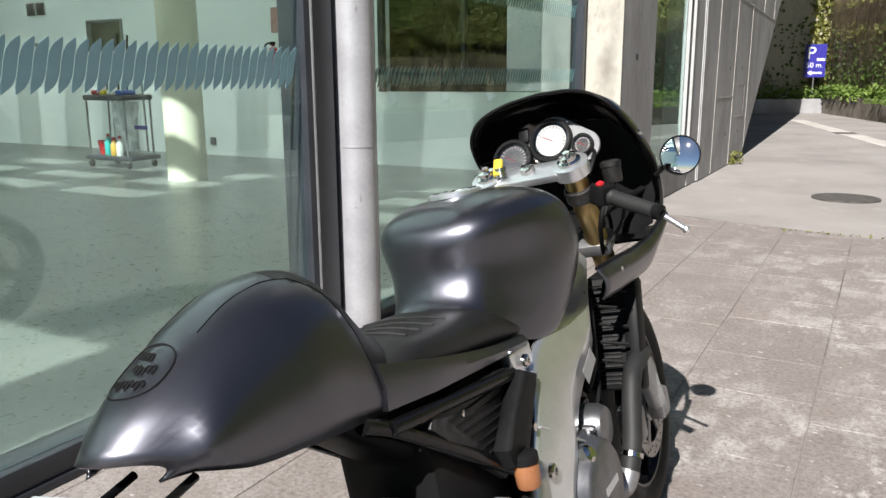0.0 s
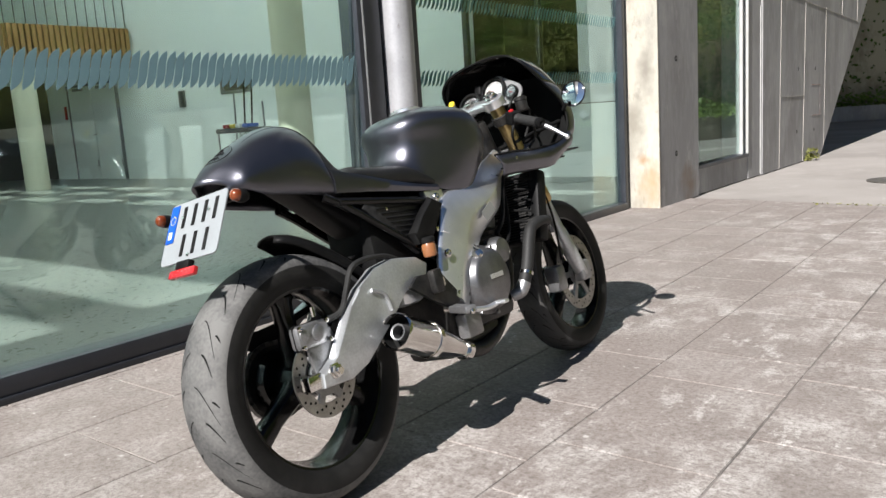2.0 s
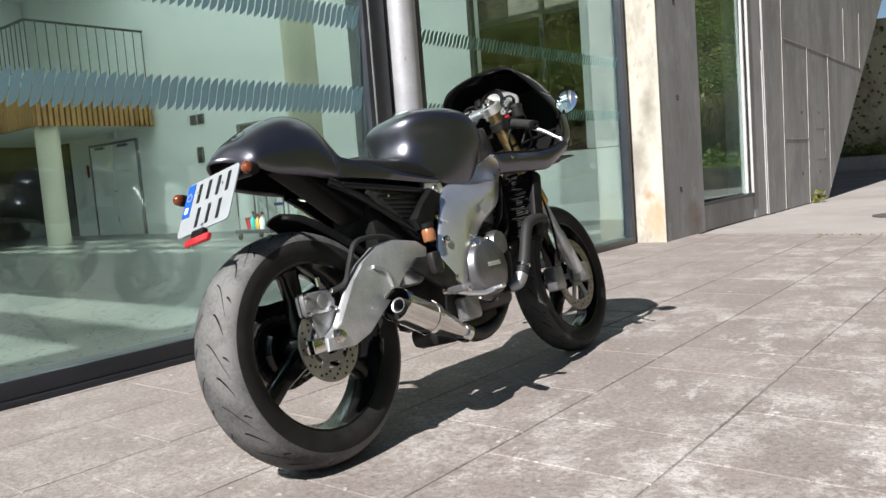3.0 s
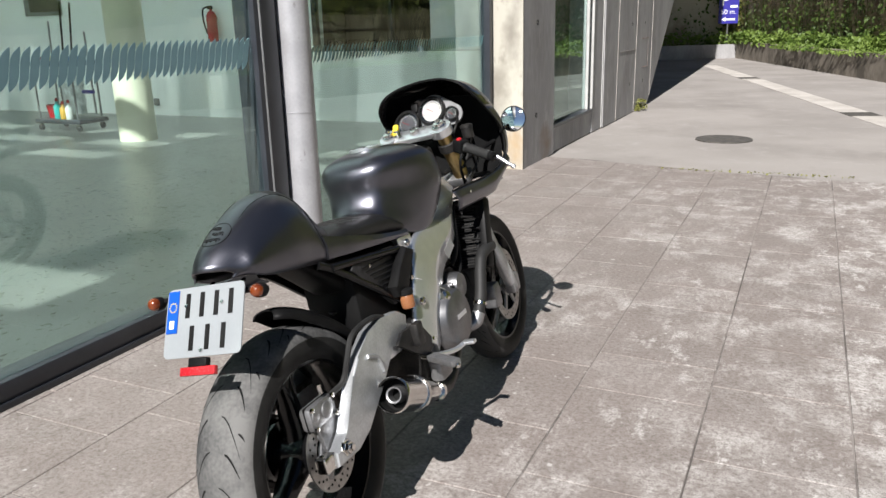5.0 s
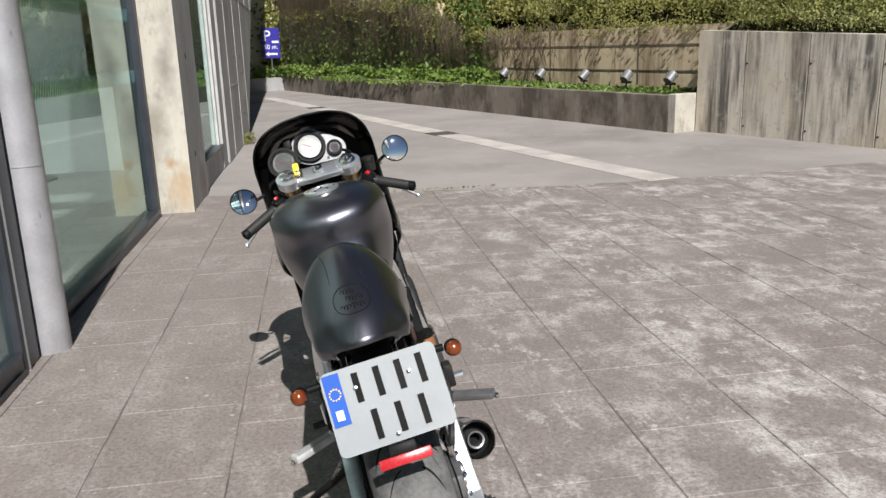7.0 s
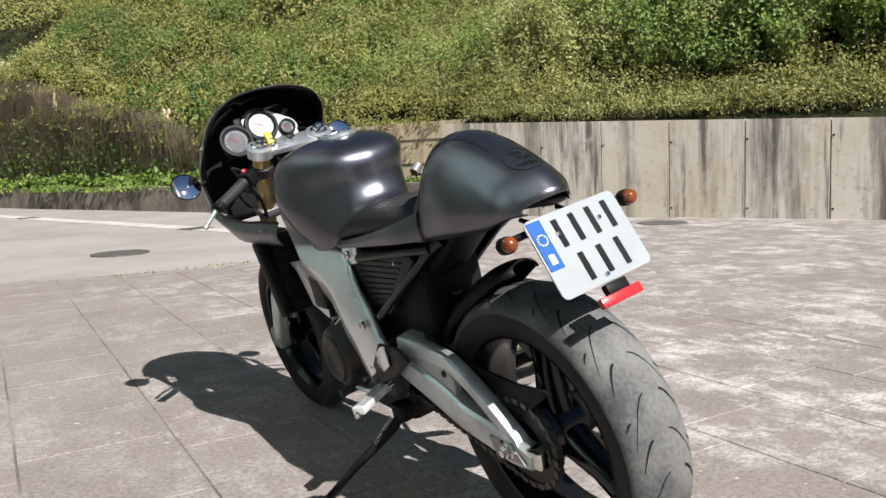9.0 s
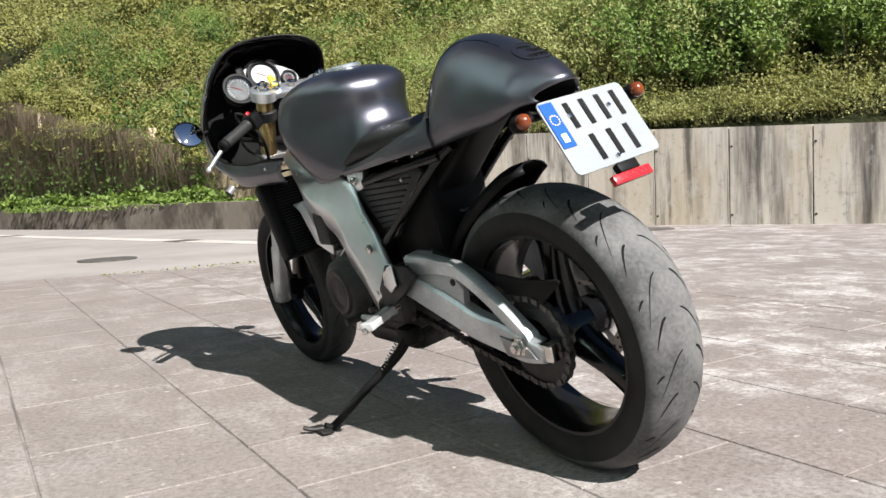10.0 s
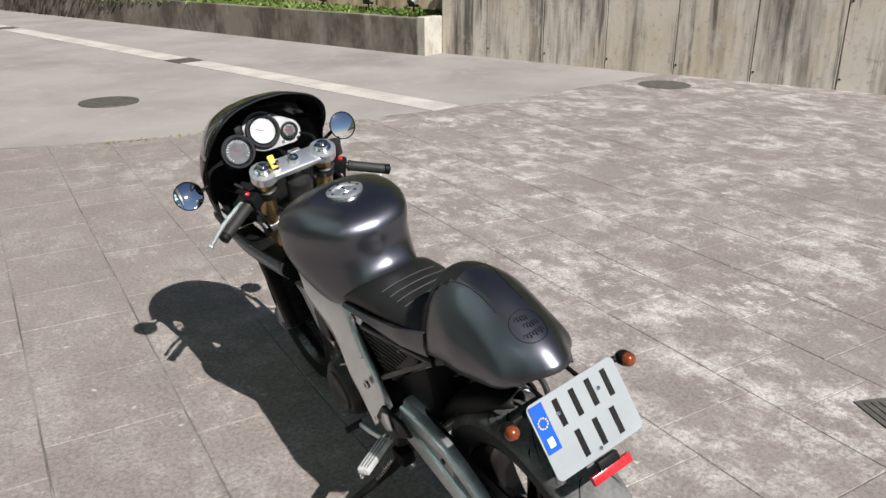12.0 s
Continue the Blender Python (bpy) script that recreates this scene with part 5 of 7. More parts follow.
for z0, ys in ((0.036, (0.046, 0.006, -0.034, -0.074)), (-0.036, (0.030, -0.014, -0.058))):
    for y in ys:
        part("character_bar", boxed((-0.0032, y - 0.006, z0 - 0.027), (-0.0022, y + 0.006, z0 + 0.027), 0, PM), INK, plate, smooth=0)
for y, z in ((0.05, 0.036), (-0.05, 0.036), (0.0, -0.064)):
    part("plate_screw", lathe([(0.0045, 0), (0.004, 0.0025), (0, 0.003)], 12, PM @ Matrix.Translation((-0.0026, y, z)) @ pose(0, 0, 0, 0, -90, 0)), STEEL, plate)
for s in (1, -1):
    part("plate_bracket", tube([(-0.06, s * 0.045, 0.775), (-0.11, s * 0.045, 0.765), (-0.152, s * 0.045, 0.755)], 0.005, 8), PAINT_DARK, bike)
part("plate_light", boxed((-0.012, -0.025, -0.10), (0.004, 0.025, -0.080), 0.003, PM), BLACK, bike, "small black plate lamp")
part("rear_reflector", boxed((-0.010, -0.048, -0.118), (0.002, 0.048, -0.099), 0.002, PM), RED, bike, "narrow red reflector")
for s in (1, -1):
    stalk = part("indicator", lathe([(0.003, -0.024), (0.009, -0.021), (0.0155, -0.010), (0.016, 0.004), (0.014, 0.008)], 24, Matrix.Translation((-0.142, s * 0.146, 0.764)) @ pose(0, 0, 0, 0, -78, 0)), BLACK, bike, "black bullet indicator with an amber lens")
    part("lens", lathe([(0.0145, 0.006), (0.015, 0.011), (0.0125, 0.018), (0.007, 0.0225), (0.0, 0.0235)], 24, Matrix.Translation((-0.142, s * 0.146, 0.764)) @ pose(0, 0, 0, 0, -78, 0)), AMBER, stalk, "ribbed amber lens")
    part("stalk", tube([(-0.125, s * 0.07, 0.765), (-0.13, s * 0.13, 0.765)], 0.007, 10, 1), BLACK, stalk)

# ---- rear shock absorber ----
SHOCK = along((0.40, 0.0, 0.44), (0.31, 0.0, 0.63))
shock = part("shock_absorber", lathe([(0.016, -0.0), (0.02, 0.004), (0.02, 0.11), (0.026, 0.114), (0.026, 0.15), (0.012, 0.155), (0.012, 0.20)], 24, SHOCK), STEEL, bike, "steel rear shock absorber with a black spring")
part("spring", tube([SHOCK @ Vector((0.032 * math.cos(a), 0.032 * math.sin(a), 0.01 + 0.14 * a / (14 * math.pi))) for a in [14 * math.pi * k / 112 for k in range(113)]], 0.005, 6, 1), BLACK, shock)
part("spring_collar", lathe([(0.02, 0.0), (0.038, 0.0), (0.038, 0.008), (0.02, 0.008)], 24, SHOCK @ Matrix.Translation((0, 0, 0.153)), closed=True), CAST, shock)
part("shock_linkage", plate_of([(0.34, 0.57), (0.42, 0.55), (0.43, 0.52), (0.39, 0.515), (0.34, 0.545)], 0.02, Matrix.Translation((0, 0.035, 0)), 0.003), CAST, shock)

# ---- swing arm, hugger, chain ----
bm = bmesh.new()
add_plate(bm, [(0.225, 0.53), (0.15, 0.49), (0.115, 0.455), (0.03, 0.345), (-0.03, 0.325), (-0.035, 0.29), (0.06, 0.285), (0.125, 0.305), (0.245, 0.385), (0.32, 0.45), (0.42, 0.45), (0.44, 0.50), (0.40, 0.525), (0.30, 0.54)], 0.032, Matrix.Translation((0, -0.1245, 0)), 0.006)
arm = part("swing_arm", bm, ALU_WORN, bike, "curved aluminium swing arm", 25)
part("arm_weld", tube([(0.19, -0.1425, 0.475), (0.235, -0.1425, 0.455), (0.25, -0.1425, 0.41)], 0.006, 8), ALU_MATT, arm)
def strip(ups, lows, y, half, mat, name, label="", parent=None):
    """A box beam between an upper and a lower line, with softened edges."""
    b2 = bmesh.new()
    rings = []
    for p, q in zip(smooth_line([(x, 0, z) for x, z in ups], 4), smooth_line([(x, 0, z) for x, z in lows], 4)):
        ring = []
        for f, h in ((0.0, 0.6), (0.08, 0.95), (0.2, 1), (0.8, 1), (0.92, 0.95), (1, 0.6), (1, -0.6), (0.9, -1), (0.1, -1), (0, -0.6)):
            g = p.lerp(q, f)
            ring.append((g.x, y + half * h, g.z))
        rings.append(ring)
    skin(b2, rings)
    return part(name, b2, mat, parent or bike, label, 35)


left_arm = strip([(0.43, 0.45), (0.26, 0.405), (0.16, 0.370), (0.07, 0.356), (-0.02, 0.335), (-0.055, 0.322)], [(0.43, 0.385), (0.30, 0.345), (0.18, 0.308), (0.084, 0.292), (0.016, 0.280), (-0.05, 0.288)],
                 0.118, 0.02, ALU_WORN, "swing_arm", "braced aluminium swing arm")
strip([(0.40, 0.49), (0.30, 0.492), (0.247, 0.486), (0.2, 0.480), (0.133, 0.449), (0.053, 0.395), (-0.01, 0.346)], [(0.40, 0.44), (0.30, 0.450), (0.238, 0.450), (0.19, 0.443), (0.11, 0.400), (0.034, 0.345), (-0.02, 0.325)],
      0.120, 0.016, ALU_WORN, "arm_brace", "", left_arm)
part("arm_web", plate_of([(0.40, 0.46), (0.30, 0.46), (0.22, 0.46), (0.19, 0.42), (0.20, 0.375), (0.40, 0.41)], 0.018, Matrix.Translation((0, 0.118, 0)), 0.003), ALU_MATT, left_arm)
part("adjuster_plate", plate_of([(0.07, 0.335), (-0.02, 0.318), (-0.04, 0.30), (0.055, 0.292)], 0.006, Matrix.Translation((0, 0.141, 0)), 0.002), CAST, left_arm)
for x, z in ((0.205, 0.44), (0.03, 0.325)):
    part("arm_bolt", lathe([(0.008, 0), (0.008, 0.004), (0.004, 0.005), (0, 0.003)], 14, Matrix.Translation((x, 0.137, z)) @ SIDE), CAST_DARK, left_arm)
part("arm_bridge", boxed((0.33, -0.12, 0.40), (0.43, 0.12, 0.49), 0.02), ALU, bike)
for s in (1, -1):
    part("axle_nut", lathe([(0.020, 0), (0.020, 0.006), (0.015, 0.007), (0.015, 0.016), (0.009, 0.017), (0.009, 0.024), (0, 0.024)], 6, Matrix.Translation((0.004, s * 0.14, 0.322)) @ (SIDE if s > 0 else pose(0, 0, 0, 90, 0, 0))), STEEL, bike, smooth=20)
    part("chain_adjuster", boxed((-0.075, s * 0.118 - 0.016, 0.293), (-0.03, s * 0.118 + 0.016, 0.33), 0.004), STEEL, bike)
part("pivot_bolt", lathe([(0.022, -0.17), (0.022, 0.17)], 20, Matrix.Translation((0.44, 0, 0.44)) @ SIDE), STEEL, bike)
# hugger
bm = bmesh.new()
rings = []
for k in range(15):
    t = k / 14
    x = 0.034 + 0.291 * t
    z = interp(x, [(0.034, 0.672), (0.08, 0.664), (0.154, 0.630), (0.256, 0.563), (0.325, 0.495)])
    hw = interp(t, [(0, 0.032), (0.1, 0.05), (0.35, 0.064), (1, 0.072)])
    ring = []
    for j in range(13):
        a = math.pi * j / 12
        ring.append((x - 0.02 * (1 - math.sin(a)), hw * math.cos(a), z - interp(t, [(0, 0.02), (0.4, 0.042), (1, 0.045)]) * (1 - math.sin(a) ** 0.6)))
    rings.append(ring)
skin(bm, rings, closed=False)
hug = part("rear_hugger", bm, BLACK, bike, "short black rear mudguard", 60)
so = hug.modifiers.new("thickness", "SOLIDIFY")
so.thickness = 0.004
# sprocket and chain on the left
part("sprocket", lathe([(0.05, -0.003), (0.092, -0.003), (0.092, 0.003), (0.05, 0.003)], 44, Matrix.Translation((0.012, 0.092, 0.312)) @ SIDE, closed=True), CAST_DARK, rear, "dark rear sprocket")
part("cush_hub", lathe([(0.03, 0.05), (0.075, 0.05), (0.08, 0.075), (0.06, 0.088), (0.03, 0.09)], 32, Matrix.Translation((REAR_X, 0, 0.312)) @ SIDE), PAINT_DARK, rear)
bm = bmesh.new()
path = []
for k in range(26):
    a = math.radians(78 + (282 - 78) * k / 25)
    path.append((0.012 + 0.095 * math.cos(a), 0.312 + 0.095 * math.sin(a)))
fx, fz, fr_ = 0.49, 0.36, 0.04
low = [(path[-1][0] + (fx - path[-1][0]) * t, path[-1][1] + (fz - fr_ - path[-1][1]) * t) for t in [j / 34 for j in range(1, 35)]]
up = [(path[0][0] + (fx - path[0][0]) * t, path[0][1] + (fz + fr_ - path[0][1]) * t) for t in [j / 34 for j in range(1, 35)]]
run = up[::-1] + path + low
for i in range(len(run) - 1):
    (x0, z0), (x1, z1) = run[i], run[i + 1]
    wide = 0.009 if i % 2 else 0.006
    mm = Matrix.Translation(((x0 + x1) / 2, 0.092, (z0 + z1) / 2)) @ Matrix.Rotation(-math.atan2(z1 - z0, x1 - x0), 4, "Y")
    h = math.hypot(x1 - x0, z1 - z0) * 0.58
    add_box(bm, (-h, -wide, -0.006), (h, wide, 0.006), 0.0, mm)
tagged(part("drive_chain", bm, CHAIN_M, bike, "greasy drive chain", smooth=0), kind="stuff")
part("chain_guard", plate_of([(0.33, 0.485), (0.25, 0.467), (0.114, 0.44), (0.08, 0.42), (0.04, 0.38), (-0.016, 0.387), (-0.06, 0.42), (-0.10, 0.45), (-0.09, 0.456), (0.0, 0.447), (0.114, 0.455), (0.25, 0.482), (0.33, 0.50)], 0.006, Matrix.Translation((0, 0.095, 0)), 0.003), BLACK, bike)
# rear calliper and hose
cal = part("rear_calliper", boxed((-0.05, -0.108, 0.385), (0.055, -0.072, 0.445), 0.012), CAST, bike, "grey rear brake calliper")
part("calliper_piston", lathe([(0.021, 0), (0.021, 0.012), (0.014, 0.016), (0, 0.016)], 20, Matrix.Translation((0.015, -0.100, 0.415)) @ pose(0, 0, 0, 90, 0, 0)), CAST, cal)
part("calliper_piston", lathe([(0.014, 0), (0.014, 0.01), (0, 0.012)], 20, Matrix.Translation((-0.03, -0.100, 0.42)) @ pose(0, 0, 0, 90, 0, 0)), CAST, cal)
for x, z in ((-0.042, 0.40), (0.046, 0.40), (-0.042, 0.447), (0.046, 0.447)):
    part("calliper_bolt", lathe([(0.006, 0), (0.006, 0.006), (0.003, 0.007), (0, 0.004)], 8, Matrix.Translation((x, -0.108, z - 0.008)) @ pose(0, 0, 0, 90, 0, 0)), STEEL, cal)
part("calliper_split", boxed((-0.051, -0.093, 0.384), (0.056, -0.089, 0.4465), 0.001), GROOVE, cal)
part("bleed_nipple", tube([(0.02, -0.10, 0.455), (0.02, -0.10, 0.478)], 0.006, 8, 1), STEEL, cal)
part("calliper_bracket", plate_of([(-0.03, 0.42), (0.06, 0.42), (0.05, 0.33), (0.0, 0.30), (-0.02, 0.33)], 0.012, Matrix.Translation((0, -0.098, 0)), 0.003), CAST, cal)
part("brake_hose", tube([(0.055, -0.10, 0.435), (0.10, -0.115, 0.45), (0.12, -0.13, 0.50), (0.155, -0.14, 0.55), (0.27, -0.135, 0.552), (0.36, -0.125, 0.52), (0.42, -0.12, 0.50)], 0.0075, 8), RUBBER, bike)
part("fluid_reservoir", lathe([(0.018, 0), (0.02, 0.004), (0.02, 0.036), (0.017, 0.04)], 20, Matrix.Translation((0.458, -0.145, 0.515))), ORANGE, bike, "brake fluid reservoir with amber fluid")
part("reservoir_lid", lathe([(0.022, 0.0), (0.022, 0.012), (0.016, 0.016), (0, 0.016)], 20, Matrix.Translation((0.458, -0.145, 0.555))), BLACK, bike)
part("shock_absorber", tube([(0.36, 0, 0.47), (0.43, 0, 0.66)], 0.03, 16, 1), CAST_DARK, bike)
bm = bmesh.new()
add_tube(bm, [(0.365 + 0.0055 * k / 2 + 0.0, 0.042 * math.cos(k * math.pi / 3), 0.49 + 0.0024 * k + 0.042 * 0.3 * math.sin(k * math.pi / 3)) for k in range(60)], 0.006, 6, 1)
part("shock_spring", bm, STEEL, bike)

# ---- engine ----
eng = part("engine", boxed((0.50, -0.125, 0.26), (0.86, 0.125, 0.46), 0.03), CAST_DARK, bike, "grey water-cooled single engine")
bm = bmesh.new()
add_box(bm, (-0.075, -0.085, 0.0), (0.075, 0.085, 0.25), 0.015, upright((0.76, 0, 0.42), (0.83, 0, 0.66)))
part("cylinder", bm, CAST_DARK, eng)
bm = bmesh.new()
add_box(bm, (-0.09, -0.10, 0.0), (0.09, 0.10, 0.05), 0.012, upright((0.80, 0, 0.56), (0.83, 0, 0.66)))
part("cylinder_head", bm, CAST, eng)
for s, x, z, r in ((-1, 0.68, 0.40, 0.094), (1, 0.72, 0.385, 0.088)):
    mm = Matrix.Translation((x, s * (0.118 if s > 0 else 0.13), z)) @ (SIDE if s > 0 else pose(0, 0, 0, 90, 0, 0))
    cover = part("engine_cover", lathe([(r + 0.012, 0), (r + 0.012, 0.018), (r, 0.03), (r - 0.004, 0.05), (r - 0.014, 0.058), (0.0, 0.061)], 44, mm), COVER if s < 0 else CAST_DARK, eng, "round satin engine side cover")
    for k in range(8):
        a = 2 * math.pi * k / 8 + 0.2
        part("cover_bolt", lathe([(0.008, 0), (0.008, 0.024), (0.006, 0.028), (0, 0.028)], 8, mm @ Matrix.Translation(((r + 0.014) * math.cos(a), (r + 0.014) * math.sin(a), 0))), COVER, cover)
    if s < 0:
        for k in range(6):
            part("brand_bar", boxed((0.655 + 0.0115 * k, -0.1925, 0.400), (0.663 + 0.0115 * k, -0.190, 0.414)), ALU, cover, smooth=0)
    else:
        part("cover_ridge", lathe([(r - 0.05, 0.058), (r - 0.03, 0.066), (r - 0.026, 0.066), (r - 0.02, 0.058)], 36, mm, closed=True), CAST_DARK, cover)
wp = part("water_pump", lathe([(0.045, 0), (0.045, 0.03), (0.038, 0.045), (0.0, 0.05)], 32, Matrix.Translation((0.80, -0.115, 0.47)) @ pose(0, 0, 0, 90, 0, 0)), COVER, eng, "round pump cover")
part("oil_cap", lathe([(0.017, 0), (0.017, 0.014), (0.010, 0.02), (0, 0.02)], 10, Matrix.Translation((0.645, -0.165, 0.478)) @ pose(0, 0, 0, 60, 0, 0)), STEEL, eng, smooth=20)
part("sprocket_cover", boxed((0.455, 0.095, 0.30), (0.575, 0.15, 0.42), 0.025), CAST_DARK, eng)
part("sump", boxed((0.52, -0.09, 0.20), (0.80, 0.09, 0.27), 0.025), CAST_DARK, eng)
bm = bmesh.new()
for k in range(7):
    z = 0.47 + 0.022 * k
    add_box(bm, (0.685 + 0.006 * k, -0.098, z), (0.885 + 0.006 * k, 0.098, z + 0.007), 0.002)
tagged(part("cooling_fin", bm, CAST_DARK, eng), kind="stuff")
# radiator and hoses
RADM = upright((1.03, 0, 0.46), (1.12, 0, 0.70))
rad = part("radiator", boxed((-0.022, -0.155, 0), (0.022, 0.155, 0.25), 0.008, RADM), BLACK, bike, "black finned radiator")
bm = bmesh.new()
for k in range(24):
    add_box(bm, (-0.026, -0.14, 0.012 + 0.0095 * k), (-0.0225, 0.14, 0.0155 + 0.0095 * k), 0, RADM)
tagged(part("radiator_fin", bm, CAST_DARK, rad, smooth=0), kind="stuff")
for s in (1, -1):
    part("radiator_tank", boxed((-0.028, s * 0.165 - 0.018, 0.0), (0.028, s * 0.165 + 0.018, 0.25), 0.01, RADM), BLACK, rad)
for k in range(5):
    part("guard_bar", tube([(1.0 + 0.018 * k, -0.165, 0.53 + 0.035 * k), (0.985 + 0.018 * k, -0.10, 0.545 + 0.035 * k), (0.985 + 0.02 * k, -0.03, 0.55 + 0.036 * k)], 0.004, 6), BLACK, rad)
part("coolant_hose", tube([(1.10, -0.165, 0.52), (1.045, -0.172, 0.525), (0.985, -0.172, 0.515), (0.95, -0.172, 0.48), (0.90, -0.172, 0.40), (0.865, -0.165, 0.345)], 0.02, 14), RUBBER, bike, "thick black coolant hose")
part("hose_clamp", lathe([(0.0215, -0.005), (0.023, -0.005), (0.023, 0.005), (0.0215, 0.005)], 24, along((0.885, -0.17, 0.375), (0.865, -0.165, 0.345)), closed=True), STEEL, bike)
part("hose_union", tube([(0.868, -0.165, 0.35), (0.85, -0.155, 0.325), (0.83, -0.13, 0.315)], [0.022, 0.022, 0.018], 14), CAST, bike)
part("wiring_loom", tube([(0.98, -0.11, 0.70), (0.93, -0.12, 0.62), (0.90, -0.12, 0.56), (0.86, -0.11, 0.52)], 0.008, 8), BLACK, bike)
part("wiring_loom", tube([(1.0, -0.09, 0.70), (0.96, -0.11, 0.60), (0.94, -0.11, 0.52), (0.88, -0.12, 0.47)], 0.006, 8), BLACK, bike)
part("coil", boxed((0.78, 0.10, 0.50), (0.86, 0.14, 0.60), 0.012), CAST_DARK, bike)
part("engine_arm", plate_of([(1.0, 0.62), (0.95, 0.60), (0.90, 0.50), (0.80, 0.47), (0.79, 0.50), (0.87, 0.535), (0.92, 0.63)], 0.02, Matrix.Translation((0, 0.12, 0)), 0.004), ALU, bike)

# ---- exhaust ----
TIP, END = Vector((0.20, -0.178, 0.362)), Vector((0.535, -0.125, 0.222))
EM = along(TIP, END)
LEN = (END - TIP).length
exh = part("silencer", lathe([(0.041, 0.06), (0.043, 0.004), (0.0455, 0.0), (0.0478, 0.003), (0.0485, 0.012), (0.047, 0.02), (0.049, 0.16), (0.047, 0.17), (0.024, LEN - 0.03), (0.024, LEN)], 40, EM, cap=False), STEEL, bike, "short polished steel megaphone silencer")
part("outlet_core", lathe([(0.0425, 0.012), (0.041, 0.05), (0.0, 0.052)], 28, EM, cap=False), GROOVE, exh)
part("outlet_pipe", lathe([(0.017, 0.05), (0.017, 0.014), (0.0215, 0.012), (0.0225, 0.05)], 28, EM, cap=False), CAST, exh)
part("silencer_band", lathe([(0.0492, 0.15), (0.0505, 0.15), (0.0505, 0.168), (0.0485, 0.168)], 40, EM, closed=True), STEEL, exh)
part("pipe_clamp", lathe([(0.0245, LEN - 0.02), (0.03, LEN - 0.02), (0.03, LEN + 0.004), (0.0245, LEN + 0.004)], 28, EM, closed=True), STEEL, exh)
for k in range(2):
    part("header_pipe", tube([(0.53, -0.125 + 0.0 * k, 0.224), (0.64, -0.11 + 0.02 * k, 0.20), (0.78, -0.08 + 0.05 * k, 0.225), (0.90, -0.06 + 0.08 * k, 0.30), (0.97, -0.05 + 0.09 * k, 0.42), (0.93, -0.045 + 0.09 * k, 0.53), (0.86, -0.04 + 0.08 * k, 0.56)], 0.021, 14), CAST_DARK, bike, "dark heat-stained header pipe")

# ---- footrests, pedals, side stand ----
for s in (1, -1):
    hanger = part("footrest_hanger", plate_of([(0.46, 0.47), (0.36, 0.475), (0.32, 0.45), (0.40, 0.40), (0.47, 0.36), (0.52, 0.37), (0.52, 0.40)], 0.012, Matrix.Translation((0, s * 0.155, 0)), 0.003), CAST_DARK, bike)
    pm = Matrix.Translation((0.475, s * 0.16, 0.357)) @ pose(0, 0, 0, 0, 0, 31 * s) @ Matrix.Diagonal((1, s, 1, 1))
    peg = part("footrest", boxed((-0.017, 0.01, -0.010), (0.017, 0.135, 0.010), 0.005, pm), PEG if s > 0 else CAST, bike, "worn aluminium folding footrest")
    for k in range(3):
        part("grip_groove", boxed((-0.0125 + 0.009 * k, 0.02, 0.0095), (-0.0085 + 0.009 * k, 0.125, 0.0112), 0.0005, pm, 1), CAST, peg, smooth=0)
    part("peg_ball", lathe([(0.0, -0.009), (0.006, -0.006), (0.008, 0), (0.006, 0.006), (0.0, 0.009)], 12, pm @ Matrix.Translation((0, 0.14, -0.006))), STEEL, peg)
    part("peg_pivot", tube([(0.475, s * 0.14, 0.36), (0.47, s * 0.175, 0.357)], 0.013, 12, 1), STEEL, peg)
part("brake_pedal", tube([(0.47, -0.16, 0.36), (0.53, -0.17, 0.34), (0.60, -0.185, 0.325), (0.64, -0.2, 0.33)], 0.008, 10), ALU, bike)
part("pedal_pad", boxed((0.63, -0.235, 0.325), (0.655, -0.195, 0.337), 0.004), ALU, bike)
part("gear_pedal", tube([(0.46, 0.16, 0.35), (0.54, 0.172, 0.33), (0.62, 0.18, 0.325)], 0.007, 10), ALU, bike)
part("gear_pad", tube([(0.62, 0.172, 0.325), (0.62, 0.225, 0.325)], 0.010, 12, 1), RUBBER, bike)
part("master_cylinder", boxed((0.40, -0.185, 0.415), (0.44, -0.16, 0.48), 0.006), CAST_DARK, bike)
part("linkage_block", boxed((0.52, -0.165, 0.255), (0.60, -0.12, 0.33), 0.012), CAST, bike)
part("heel_guard", plate_of([(0.468, 0.425), (0.435, 0.47), (0.41, 0.478), (0.408, 0.425), (0.44, 0.405)], 0.006, Matrix.Translation((0, 0.168, 0)), 0.002), ALU, bike)
GROUND_Y = 0.375
FOOT_Z = GROUND_Y * math.tan(LEAN_BIKE)
stand = part("side_stand", tube([(0.465, 0.14, 0.275), (0.50, 0.175, 0.225), (0.555, 0.27, 0.15), (0.585, 0.345, 0.095), (0.59, 0.37, FOOT_Z + 0.013)], [0.013, 0.013, 0.011, 0.010, 0.011], 12), BLACK, bike, "black steel side stand")
bm = bmesh.new()
add_box(bm, (-0.035, -0.012, 0.0), (0.04, 0.02, 0.007), 0.002, Matrix.Translation((0.59, GROUND_Y, FOOT_Z + 0.004)) @ Matrix.Rotation(LEAN_BIKE, 4, "X"))
add_tube(bm, [(0.59, GROUND_Y, FOOT_Z + 0.012), (0.60, GROUND_Y + 0.03, FOOT_Z + 0.02), (0.605, GROUND_Y + 0.045, FOOT_Z + 0.03)], 0.006, 8)
part("stand_foot", bm, CAST_DARK, stand)
bm = bmesh.new()
n = 90
